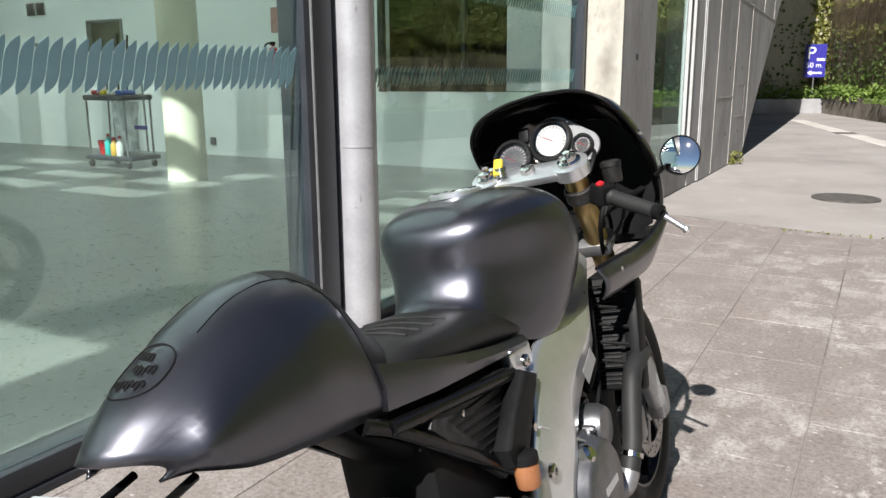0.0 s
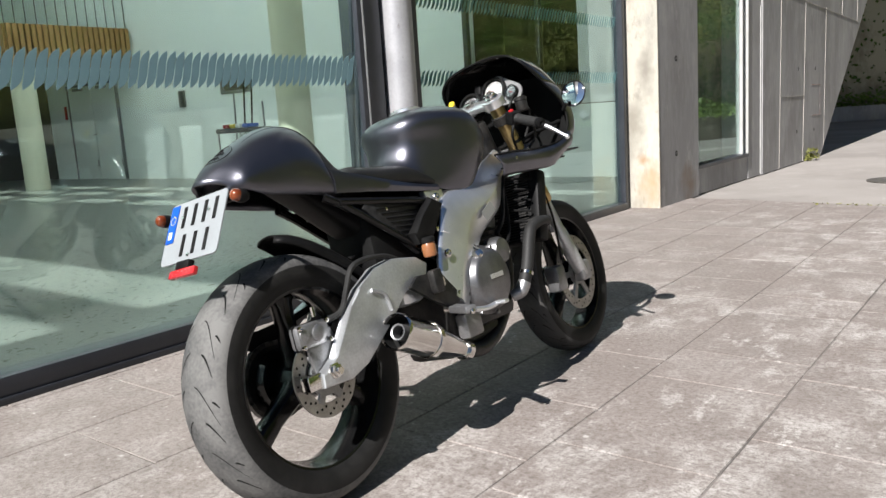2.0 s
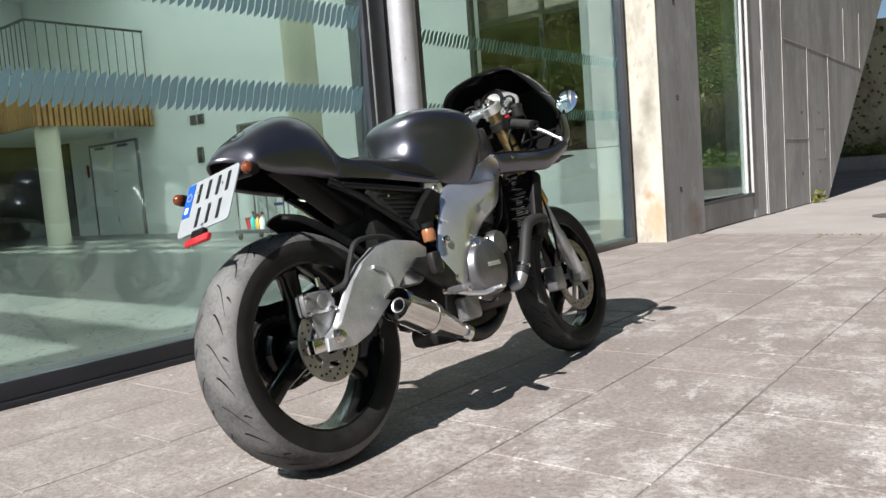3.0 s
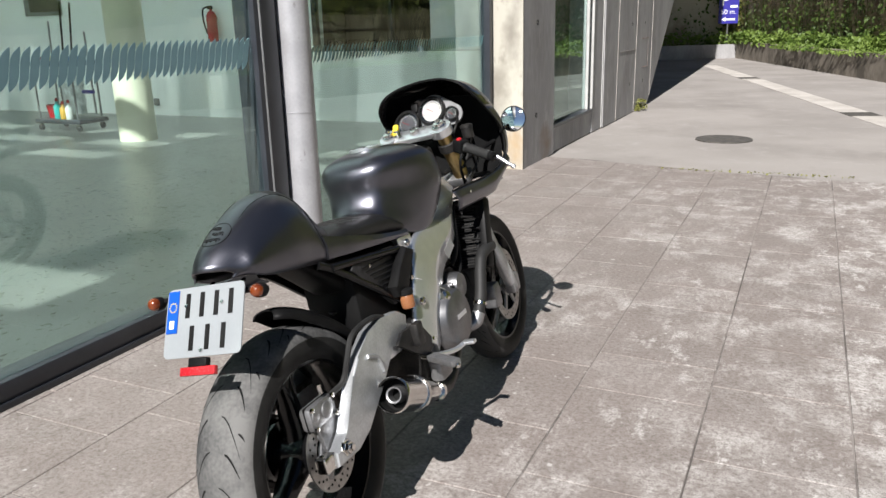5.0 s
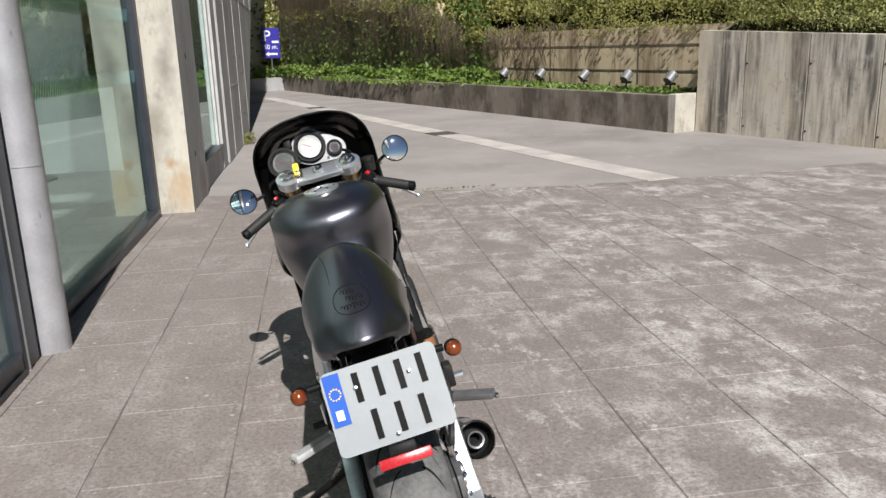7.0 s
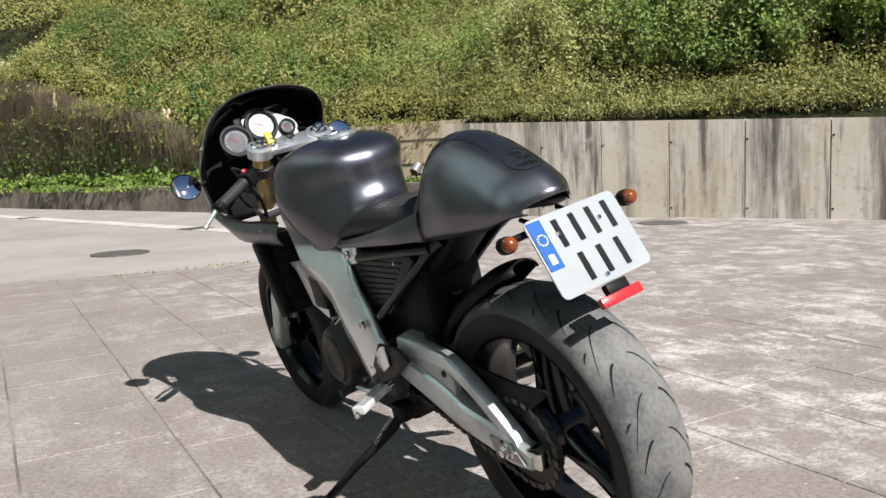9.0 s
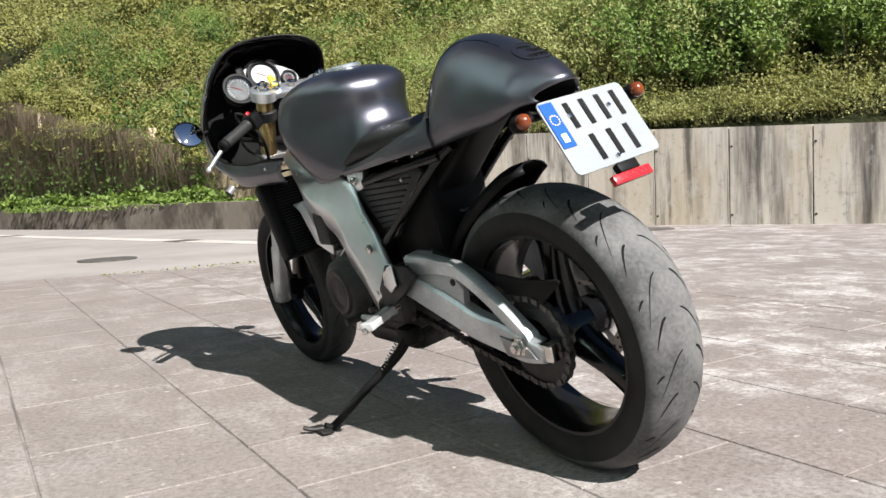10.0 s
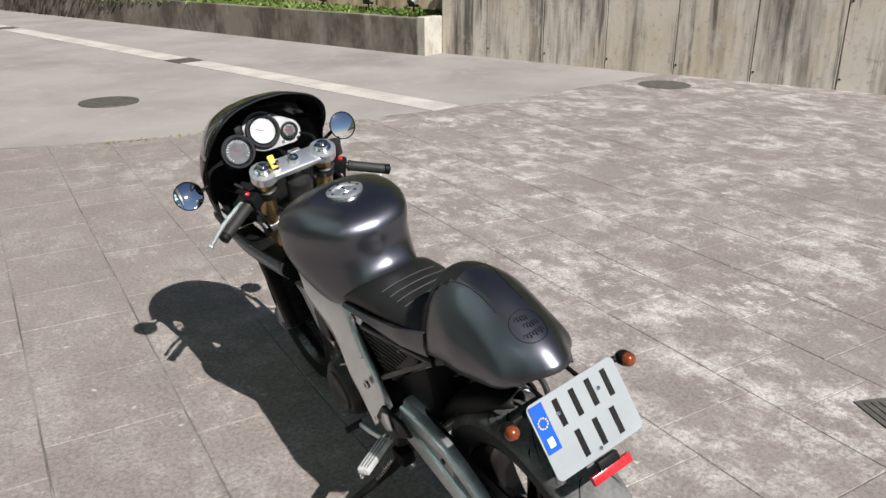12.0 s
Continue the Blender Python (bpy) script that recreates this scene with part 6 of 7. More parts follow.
add_tube(bm, [Vector((0.48, 0.165, 0.27)).lerp(Vector((0.53, 0.225, 0.18)), k / n) + Vector((0.006 * math.cos(k * 0.9), 0.004 * math.sin(k * 0.9), 0.005 * math.sin(k * 0.9))) for k in range(n + 1)], 0.0016, 5, 1)
part("stand_spring", bm, STEEL, stand)
part("stand_pivot", boxed((0.44, 0.11, 0.255), (0.50, 0.155, 0.30), 0.01), BLACK, stand)

# ---- front end ----
CROWN, AXLE = Vector((1.055, 0, 0.965)), Vector((BASE, 0, FRONT_R))
RAKE = (AXLE - CROWN).normalized()
for s in (1, -1):
    top_p, low_p = CROWN + Vector((0, s * 0.098, 0)), AXLE + Vector((-0.02, s * 0.098, 0))
    d = (low_p - top_p).normalized()
    leg = part("fork_leg", lathe([(0.024, 0.012), (0.026, 0.016), (0.026, 0.36), (0.029, 0.37), (0.029, 0.42), (0.026, 0.425)], 28, along(top_p, low_p)), GOLD, bike, "gold anodised upside-down fork tube")
    part("fork_slider", lathe([(0.019, 0.42), (0.019, 0.55), (0.023, 0.56), (0.025, 0.68), (0.024, 0.76), (0.012, 0.775)], 24, along(top_p, low_p)), ALU_WORN, leg, "grey fork slider")
    part("axle_clamp", boxed((BASE - 0.045, s * 0.098 - 0.022, FRONT_R - 0.035), (BASE + 0.03, s * 0.098 + 0.022, FRONT_R + 0.04), 0.012), CAST, leg)
    part("fork_cap", lathe([(0.026, 0.016), (0.026, -0.010), (0.019, -0.014), (0.019, -0.022), (0.008, -0.024), (0.008, -0.03), (0, -0.03)], 24, along(top_p, low_p)), STEEL, leg, smooth=20)
    # clip-on bar, grip, lever
    a, b = Vector((1.10, s * 0.105, 0.905)), Vector((1.02, s * 0.272, 0.838))
    clip = part("clip_on_bar", tube([a, b], 0.011, 14, 1), STEEL, bike, "clip-on handlebar with a rubber grip")
    part("bar_clamp", lathe([(0.03, -0.017), (0.034, -0.014), (0.034, 0.014), (0.03, 0.017)], 28, along(top_p + d * 0.075, low_p)), CAST_DARK, clip)
    g0, g1 = a.lerp(b, 0.38), a.lerp(b, 0.97)
    gm = along(g0, g1)
    gl = (g1 - g0).length
    part("grip", lathe([(0.0135, 0), (0.0175, 0.003), (0.0175, 0.008)] + [(0.0155 + 0.0010 * (k % 2), 0.012 + (gl - 0.02) * k / 24) for k in range(25)] + [(0.0165, gl), (0.012, gl + 0.002)], 24, gm), RUBBER, clip)
    part("bar_end", lathe([(0.012, gl), (0.0165, gl + 0.003), (0.0165, gl + 0.016), (0.008, gl + 0.02), (0.0, gl + 0.012)], 24, gm), BLACK, clip)
    part("switch_box", boxed((-0.022, -0.024, -0.045), (0.024, 0.022, -0.003), 0.008, gm), BLACK, clip)
    part("switch_button", boxed((-0.008, 0.018, -0.032), (0.008, 0.03, -0.018), 0.003, gm @ pose(0, 0, 0, 0, 0, 20)), RED, clip, "red switch")
    part("lever", tube([(1.115, s * 0.135, 0.885), (1.135, s * 0.17, 0.868), (1.138, s * 0.235, 0.83), (1.137, s * 0.298, 0.778)], [0.009, 0.008, 0.007, 0.006], 12), ALU, bike, "bare aluminium lever")
    part("lever_ball", lathe([(0, -0.009), (0.0065, -0.0065), (0.009, 0), (0.0065, 0.0065), (0, 0.009)], 14, Matrix.Translation((1.137, s * 0.299, 0.777))), ALU, bike)
    part("lever_perch", boxed((1.075, min(s * 0.115, s * 0.15), 0.872), (1.125, max(s * 0.115, s * 0.15), 0.905), 0.008), BLACK, bike)
    # mirror
    mc = Vector((1.30, s * 0.280, 0.893 if s > 0 else 0.928))
    face = (Vector((-1.0, -0.10 if s > 0 else -0.06, 0.62 if s > 0 else 0.27))).normalized()
    mm = along(mc, mc + face)
    mir = part("mirror", lathe([(0.0, -0.022), (0.02, -0.02), (0.04, -0.01), (0.047, 0.0), (0.047, 0.004), (0.0445, 0.005)], 40, mm, cap=False), BLACK, bike, "round black bar mirror")
    part("mirror_glass", lathe([(0.0445, 0.0)] + [(0.0445 * math.sin(0.3 * k / 12) / math.sin(0.3), 0.003 + 0.15 * (math.cos(0.3 * k / 12) - math.cos(0.3))) for k in range(12, -1, -1)], 40, mm, cap=(True, False)), MIRROR, mir)
    part("mirror_stalk", tube([mc - face * 0.015, mc + Vector((0.02, -s * 0.03, -0.012)), Vector((1.335, s * 0.208, 0.89))], 0.006, 10), BLACK, mir)
    part("front_calliper", boxed((BASE - 0.19, s * 0.066 - 0.03, 0.25), (BASE - 0.125, s * 0.066 + 0.03, 0.345), 0.014), CAST, bike) if s < 0 else None
    part("brake_line", tube([(1.10, s * 0.125, 0.87), (1.17, s * 0.11, 0.80), (1.19, s * 0.12, 0.68), (1.24, s * 0.115, 0.52), (1.27, s * 0.09, 0.36)], 0.0045, 8), BLACK, bike)
# top yoke
bm = bmesh.new()
YM = upright(CROWN, AXLE)
add_box(bm, (-0.034, -0.115, 0.0), (0.034, 0.115, 0.02), 0.006, YM)
yoke = part("top_yoke", bm, ALU, bike, "polished aluminium top yoke")
for s in (1, -1):
    part("yoke_ring", lathe([(0.0265, -0.006), (0.040, -0.004), (0.040, 0.024), (0.0265, 0.026)], 32, YM @ Matrix.Translation((0, s * 0.098, 0)), closed=True), ALU, yoke)
part("stem_nut", lathe([(0.017, 0.0), (0.017, -0.014), (0.009, -0.016), (0.009, -0.01), (0, -0.01)], 6, YM), STEEL, yoke, smooth=20)
part("bottom_yoke", boxed((-0.035, -0.13, 0.20), (0.035, 0.13, 0.235), 0.01, YM), CAST, bike)
part("ignition_key", boxed((-0.006, -0.010, -0.03), (0.006, 0.010, 0.012), 0.004, pose(1.05, 0.066, 0.995, 0, 35, 0)), YELLOW, bike, "yellow key tag")
part("ignition_barrel", lathe([(0.014, 0), (0.014, 0.022), (0.006, 0.024), (0, 0.024)], 20, Matrix.Translation((1.045, 0.062, 0.965))), STEEL, bike)
# gauges on their silver bracket
GF = Vector((-0.93, 0, 0.37)).normalized()


def gauge(c, r, dial, label):
    mm = along(Vector(c), Vector(c) + GF)
    g = part("gauge", lathe([(0.0, -0.05), (r * 0.8, -0.045), (r * 1.02, -0.01), (r * 1.08, 0.0), (r * 1.08, 0.006), (r * 0.95, 0.008), (r * 0.93, 0.002)], 40, mm, cap=(True, False)), CAST_DARK, bike, label)
    part("bezel", lathe([(r * 0.97, 0.0085), (r * 1.10, 0.0085), (r * 1.13, 0.004), (r * 1.12, -0.006), (r * 1.085, -0.006), (r * 1.085, 0.0065)], 40, mm, closed=True), BLACK, g, "black case rim")
    part("dial", lathe([(r * 0.82, 0.0005), (0.0, 0.001)], 40, mm), dial, g)
    part("dial_ring", lathe([(r * 0.95, 0.002), (r * 0.83, 0.0022), (r * 0.80, 0.0008)], 40, mm, cap=False), BLACK, g)
    bm = bmesh.new()
    for k in range(19):
        a = math.radians(-40 + 260 * k / 18)
        add_box(bm, (r * 0.62, -0.0007, 0.0012), (r * 0.76, 0.0007, 0.0018), 0, mm @ Matrix.Rotation(a, 4, "Z"))
    tagged(part("dial_mark", bm, INK if dial == DIAL else WHITE_PAINT, g, smooth=0), kind="stuff")
    part("needle", boxed((-0.008, -0.001, 0.002), (r * 0.5, 0.001, 0.0032), 0, mm @ Matrix.Rotation(2.6, 4, "Z")), RED, g, smooth=0)
    part("glass", lathe([(r * 0.94, 0.0055), (r * 0.94, 0.0068), (0.0, 0.0068), ], 40, mm), CLEAR, g)
    return g


gauge((1.249, 0.005, 1.022), 0.049, DIAL, "round white-faced rev counter")
gauge((1.230, 0.105, 0.993), 0.047, DIAL_GREY, "round speedometer with a grey dial")
gauge((1.2371, -0.075, 0.998), 0.024, DIAL_GREY, "small grey temperature gauge")
bm = bmesh.new()
for c, r in (((1.249, 0.005, 1.022), 0.064), ((1.2391, -0.075, 0.9972), 0.040)):
    lobe = along(Vector(c), Vector(c) + GF)
    for k in range(28):
        a = 2 * math.pi * k / 28
        for h, f in ((-0.014, 0.97), (-0.010, 1.0), (-0.006, 0.97)):
            bm.verts.new(lobe @ Vector((r * f * math.cos(a), r * f * math.sin(a), h)))
bmesh.ops.convex_hull(bm, input=bm.verts)
bracket = part("gauge_bracket", bm, GAUGE_GREY, bike, "grey two-lobed gauge bracket", 35)
for y, z in ((-0.035, 1.062), (-0.045, 0.972), (0.05, 0.982)):
    c = Vector((1.249 + 0.37 / 0.93 * (z - 1.022), y, z)) - GF * 0.007
    part("bracket_screw", lathe([(0.005, 0), (0.005, 0.003), (0.002, 0.004), (0, 0.002)], 10, along(c, c + GF)), STEEL, bracket)
bm = bmesh.new()
add_box(bm, (-0.02, -0.014, 0), (0.02, 0.014, 0.012), 0.005, upright(Vector((1.265, 0.076, 1.045)), Vector((1.265, 0.076, 1.045)) + GF))
part("warning_lights", bm, BLACK, bike, "small block of warning lights")
part("gauge_cable", tube([(1.215, -0.10, 0.985), (1.17, -0.12, 0.975), (1.14, -0.115, 0.945), (1.13, -0.09, 0.90)], 0.005, 8), BLACK, bike)

for s in (1, -1):
    part("control_cable", tube([(1.10, s * 0.14, 0.90), (1.17, s * 0.16, 0.92), (1.22, s * 0.13, 0.88), (1.20, s * 0.09, 0.80)], 0.004, 6), RUBBER, bike)
    part("control_cable", tube([(1.085, s * 0.15, 0.885), (1.15, s * 0.17, 0.87), (1.19, s * 0.15, 0.81), (1.12, s * 0.12, 0.76)], 0.0045, 6), RUBBER, bike)
    part("switch_lead", tube([(1.07, s * 0.155, 0.875), (1.06, s * 0.14, 0.83), (1.09, s * 0.125, 0.79), (1.13, s * 0.11, 0.75)], 0.005, 6), BLACK, bike)
    part("fork_clip", lathe([(0.0265, 0), (0.029, 0.0), (0.029, 0.012), (0.0265, 0.012)], 24, along(CROWN + Vector((0, s * 0.098, 0)) + RAKE * 0.16, AXLE + Vector((-0.02, s * 0.098, 0))), closed=True), BLACK, bike)
part("brake_reservoir", lathe([(0.018, 0), (0.021, 0.004), (0.021, 0.035), (0.023, 0.036), (0.023, 0.046), (0.016, 0.05), (0, 0.05)], 24, Matrix.Translation((1.125, -0.165, 0.905))), CAST_DARK, bike, "small black brake fluid reservoir")
part("cable_guide", boxed((1.13, -0.06, 0.935), (1.16, -0.02, 0.965), 0.006), ALU, bike)

# half fairing and screen: a hoop rim that runs forward to the nose
RIM = smooth_line([(1.192, 0, 1.134), (1.183, 0.08, 1.127), (1.168, 0.145, 1.103), (1.181, 0.185, 1.058), (1.24, 0.204, 0.995), (1.318, 0.211, 0.93), (1.342, 0.213, 0.875), (1.318, 0.212, 0.815),
                   (1.24, 0.207, 0.778), (1.08, 0.20, 0.765), (0.95, 0.19, 0.768), (0.86, 0.178, 0.766)], 4)
NOSE = Vector((1.57, 0, 0.90))


def hood(full, name, mat, label, steps=12, reach=0.97):
    """A shell from a rim forward to the nose, black inside."""
    bm = bmesh.new()
    rows = []
    for k in range(steps + 1):
        a = math.pi / 2 * reach * k / steps
        f, g = math.sin(a), math.cos(a)
        rows.append([Vector((p.x + (NOSE.x - p.x) * f, p.y * g, NOSE.z + (p.z - NOSE.z) * g)) for p in full])
    skin(bm, rows, closed=False)
    return lined(part(name, bm, mat, bike, label, 60), SCREEN if mat == SCREEN else None)


def lined(ob, inside=None):
    ob.data.materials.append(inside or BLACK)
    so = ob.modifiers.new("thickness", "SOLIDIFY")
    so.thickness, so.offset, so.material_offset = 0.004, -1, 1
    return ob


hood([Vector((p.x, -p.y, p.z)) for p in reversed(RIM[1:17])] + RIM[:17], "windscreen", SCREEN, "dark smoked bubble windscreen")
for s in (1, -1):
    hood([Vector((p.x, s * p.y, p.z)) for p in RIM[16:33]], "fairing_side", PAINT, "graphite half fairing side")
    bm = bmesh.new()
    rows = []
    for k in range(9):
        t = k / 8
        row = []
        for p in RIM[28:]:
            low = Vector((p.x + 0.03, p.y * 0.96, 0.695 + 0.07 * max(0.0, (p.x - 1.15) / 0.17)))
            q = p.lerp(low, t) + Vector((0, 0.014 * math.sin(math.pi * t), 0))
            row.append(Vector((q.x, s * q.y, q.z)))
        rows.append(row)
    skin(bm, rows, closed=False)
    fl = lined(part("fairing_flank", bm, PAINT, bike, "graphite half fairing flank", 60))
    part("fairing_screw", lathe([(0.005, 0), (0.005, 0.002), (0, 0.003)], 12, Matrix.Translation((0.942, s * 0.203, 0.745)) @ (SIDE if s > 0 else pose(0, 0, 0, 90, 0, 0))), STEEL, fl)
    part("rim_trim", tube([Vector((p.x, s * p.y, p.z)) for p in RIM], 0.0035, 8, 1), BLACK, fl)
BULK = [(0.0, 1.06), (0.10, 1.045), (0.16, 0.99), (0.185, 0.92), (0.19, 0.84), (0.17, 0.77), (0.10, 0.735)]
bm = bmesh.new()
rows = []
for off in (0.0, 0.006):
    rows.append([(1.37 + off + 0.06 * (1 - abs(y) / 0.19), y, z) for y, z in BULK + [(-y, z) for y, z in reversed(BULK[1:])]])
skin(bm, rows)
part("inner_fairing", bm, BLACK, bike, "black inner fairing panel")
bm = bmesh.new()
add_box(bm, (1.25, -0.17, 0.748), (1.46, 0.17, 0.753), 0.001)
part("inner_fairing", bm, BLACK, bike)
for s in (1, -1):
    part("fairing_floor", boxed((0.97, min(s * 0.118, s * 0.19), 0.722), (1.30, max(s * 0.118, s * 0.19), 0.727), 0.001), BLACK, bike)
part("headlamp_shell", lathe([(0.0, -0.10), (0.06, -0.09), (0.085, -0.05), (0.09, 0.0)], 32, along((1.46, 0, 0.88), (1.6, 0, 0.88))), BLACK, bike)
for s in (1, -1):
    part("fairing_stay", tube([(1.10, s * 0.05, 0.80), (1.25, s * 0.10, 0.83), (1.38, s * 0.16, 0.86)], 0.008, 8), BLACK, bike)

# ---- hall: column, decals, interior ----
col = structure("column_steel", lathe([(0.09, 0), (0.09, 4.3)], 40, Matrix.Translation((-3.09, -0.062, 0))), COLUMN_STEEL, BUILD, "round galvanised steel column before the glass", "column", smooth=40)
structure("column_seam", lathe([(0.0905, 0.0), (0.0925, 0.0), (0.0925, 0.006), (0.0905, 0.006)], 40, Matrix.Translation((-3.09, -0.062, 0.86)), closed=True), COLUMN_STEEL, BUILD, "thin weld seam round the column", "column", smooth=40)
for k, (u, w, top) in enumerate(((0.53, 4.90, 6.0), (0.62, 12.5, 2.345))):
    structure("column_inside_%d" % (k + 1), lathe([(0.22, 0.012), (0.22, top)], 40, Matrix.Translation((u, w, 0))), CREAM, BUILD, "round cream plastered column in the hall", "column", smooth=40)


def decal_band(name, u0, u1, z0, z1, step, fat, w):
    """A row of slanting leaf-shaped film strips on the glass."""
    band = thing(name, BUILD, "row of blue etched leaf-shaped films on the glass", "window film", kind="structure")
    n = int((u1 - u0) / step)
    me = None
    for k in range(n):
        u = u0 + step * (k + 0.5)
        if me is None:
            bm = bmesh.new()
            left, right = [], []
            for j in range(9):
                t = j / 8
                mid = step * (0.8 * (t - 0.5) + 3.6 * (t - 0.5) ** 3)
                half = step * fat * max(0.07, 1 - abs(2 * t - 1) ** 5)
                left.append((mid - half, z0 + (z1 - z0) * t))
                right.append((mid + half, z0 + (z1 - z0) * t))
            add_plate(bm, left + right[::-1], 0.0012)
            me = link_mesh("film", bm, DECAL, band, "", 0)
            me.location = (u, w - 0.0076, 0)
        else:
            c = new("film", me.data)
            c.parent = band
            c.location = (u, w - 0.0076, 0)


decal_band("decal_low_1", -7.2, -3.40, 1.108, 1.262, 0.0415, 0.465, GW1)
decal_band("decal_low_2", -2.81, -0.08, 1.10, 1.20, 0.04, 0.3, GW2 + 0.0152)
decal_band("decal_high_1", -5.6, -3.40, 1.565, 1.70, 0.0415, 0.42, GW1)
decal_band("decal_high_2", -2.81, -0.08, 1.56, 1.66, 0.04, 0.3, GW2 + 0.0152)

# mezzanine with a wooden front and a rail
mezz = thing("mezzanine", BUILD, "mezzanine edge clad with orange wooden slats below a grey rail", "balcony", kind="structure")
part("slab", boxed((0.36, 12.25, 2.35), (2.795, 17.75, 2.65)), PLASTER, mezz, smooth=0)
slat = bar = None
SLATS = [((0.36 + 0.111 * k, 12.2, 0), 0) for k in range(22)] + [((0.32, 12.3 + 0.111 * k, 0), 90) for k in range(46)]
for place, turn in SLATS:
    if slat is None:
        slat = part("slat", boxed((-0.04, -0.035, 2.31), (0.04, 0.035, 3.10), 0.004), WOOD, mezz, smooth=0)
        c = slat
    else:
        c = new("slat", slat.data)
        c.parent = mezz
    c.location, c.rotation_euler = place, (0, 0, radians(turn))
# dark backing paints in the shade between the slats
part("slat_backing", boxed((0.36, 12.24, 2.33), (2.78, 12.248, 3.08)), DARK_VOID, mezz, smooth=0)
part("slat_backing", boxed((0.351, 12.25, 2.33), (0.358, 17.7, 3.08)), DARK_VOID, mezz, smooth=0)
part("rail_top", boxed((0.33, 12.3, 4.30), (2.78, 12.34, 4.34)), FRAME_GREY, mezz, smooth=0)
part("rail_top", boxed((0.33, 12.345, 4.30), (0.37, 17.7, 4.34)), FRAME_GREY, mezz, smooth=0)
for x, y in [(0.36 + 0.2 * k, 12.32) for k in range(13)] + [(0.35, 12.5 + 0.2 * k) for k in range(26)]:
    if bar is None:
        bar = part("rail_bar", tube([(0, 0, 2.65), (0, 0, 4.305)], 0.009, 6, 1), FRAME_GREY, mezz)
        c = bar
    else:
        c = new("rail_bar", bar.data)
        c.parent = mezz
    c.location = (x, y, 0)
# dark sheets added where the walls below the mezzanine lie in shade
structure("shade_sheet", boxed((2.77, 16.1, 0.0), (2.797, 17.6, 2.3)), DARK_VOID, BUILD, "dark sheet for the shade on the wall below the mezzanine", "wall")
structure("shade_sheet_rear", boxed((-2.0, 17.7, 0.0), (2.76, 17.79, 2.34)), DARK_VOID, BUILD, "dark sheet for the shade on the rear wall below the mezzanine", "wall")

# double door in the back wall
door = thing("door_1", BUILD, "closed pale double door with push bars", "door", kind="structure")
for k in range(2):
    w0 = 13.02 + 1.0 * k
    leaf = part("leaf", boxed((2.745, w0, 0.02), (2.79, w0 + 0.98, 2.08), 0.004), PLASTER, door, smooth=0)
    part("closer", boxed((2.70, w0 + 0.3, 2.0), (2.74, w0 + 0.7, 2.06), 0.004), CAST, leaf, smooth=0)
    part("hinge", boxed((2.73, w0 + 0.01, 0.3), (2.744, w0 + 0.03, 0.45)), CAST, leaf, smooth=0)
part("handle", tube([(2.72, 14.0, 1.02), (2.70, 14.0, 1.02), (2.70, 13.88, 1.02)], 0.012, 8, 1), BLACK, door)
part("door_frame", plate_of([(12.97, 0), (13.01, 0), (13.01, 2.09), (15.03, 2.09), (15.03, 0), (15.07, 0), (15.07, 2.14), (12.97, 2.14)], 0.06, Matrix.Translation((2.77, 0, 0)) @ pose(0, 0, 0, 0, 0, 90)), CAST, door, smooth=0)


def wall_box(name, w, z, dw, dz, mat, label, category, deep=0.03):
    ob = link_mesh(name, boxed((-deep, -dw / 2, -dz / 2), (0, dw / 2, dz / 2), min(0.006, deep / 3)), mat, None, label, 0)
    ob.matrix_basis = BUILD @ Matrix.Translation((2.798, w, z))
    return tagged(ob, label, category)


exit_lamp = wall_box("emergency_light", 14.0, 2.3, 0.32, 0.16, WHITE_PAINT, "white emergency lamp box over the door", "emergency lamp", 0.06)
for w in (10.53, 10.79):
    wall_box("wall_vent", w, 2.29, 0.20, 0.20, CAST, "grey square ventilation grille on the wall", "vent")
wall_box("wall_panel", 10.64, 1.58, 0.18, 0.32, CAST, "grey control panel on the white wall", "control panel", 0.05)
wall_box("wall_socket", 6.77, 0.22, 0.11, 0.11, CAST, "small grey socket low on the wall", "socket", 0.02)
wall_box("wall_sign", 5.42, 1.92, 0.22, 0.34, FADED_RED, "faded red safety sign on the wall", "sign", 0.01)
wall_box("wall_sign", 15.3, 1.55, 0.1, 0.3, RED, "narrow red alarm sign beside the door", "sign", 0.02)
hatch = thing("serving_hatch", BUILD, "small dark window with a grey frame in the wall", "window")
# flat dark sheet for the unlit space behind the hatch
part("opening", boxed((2.785, 8.62, 1.64), (2.797, 9.30, 2.02)), DARK_VOID, hatch, smooth=0)
part("reveal", plate_of([(8.56, 1.58), (9.42, 1.58), (9.42, 2.06), (8.56, 2.06)], 0.012, Matrix.Translation((2.792, 0, 0)) @ pose(0, 0, 0, 0, 0, 90)), CAST, hatch, smooth=0)
ext = thing("fire_extinguisher", BUILD @ Matrix.Translation((2.70, 5.43, 1.12)), "red fire extinguisher hanging on the white wall", "fire extinguisher")
part("bottle", lathe([(0.0, 0.0), (0.07, 0.005), (0.075, 0.03), (0.075, 0.36), (0.05, 0.42), (0.02, 0.44), (0.02, 0.46)], 24), RED, ext)
part("valve", boxed((-0.02, -0.03, 0.46), (0.02, 0.05, 0.51), 0.008), BLACK, ext)
part("hose", tube([(0, 0.04, 0.5), (0, 0.14, 0.46), (0, 0.15, 0.3), (0, 0.10, 0.12)], 0.012, 8), BLACK, ext)
part("wall_hook", boxed((0.06, -0.03, 0.3), (0.098, 0.03, 0.36)), CAST, ext, smooth=0)

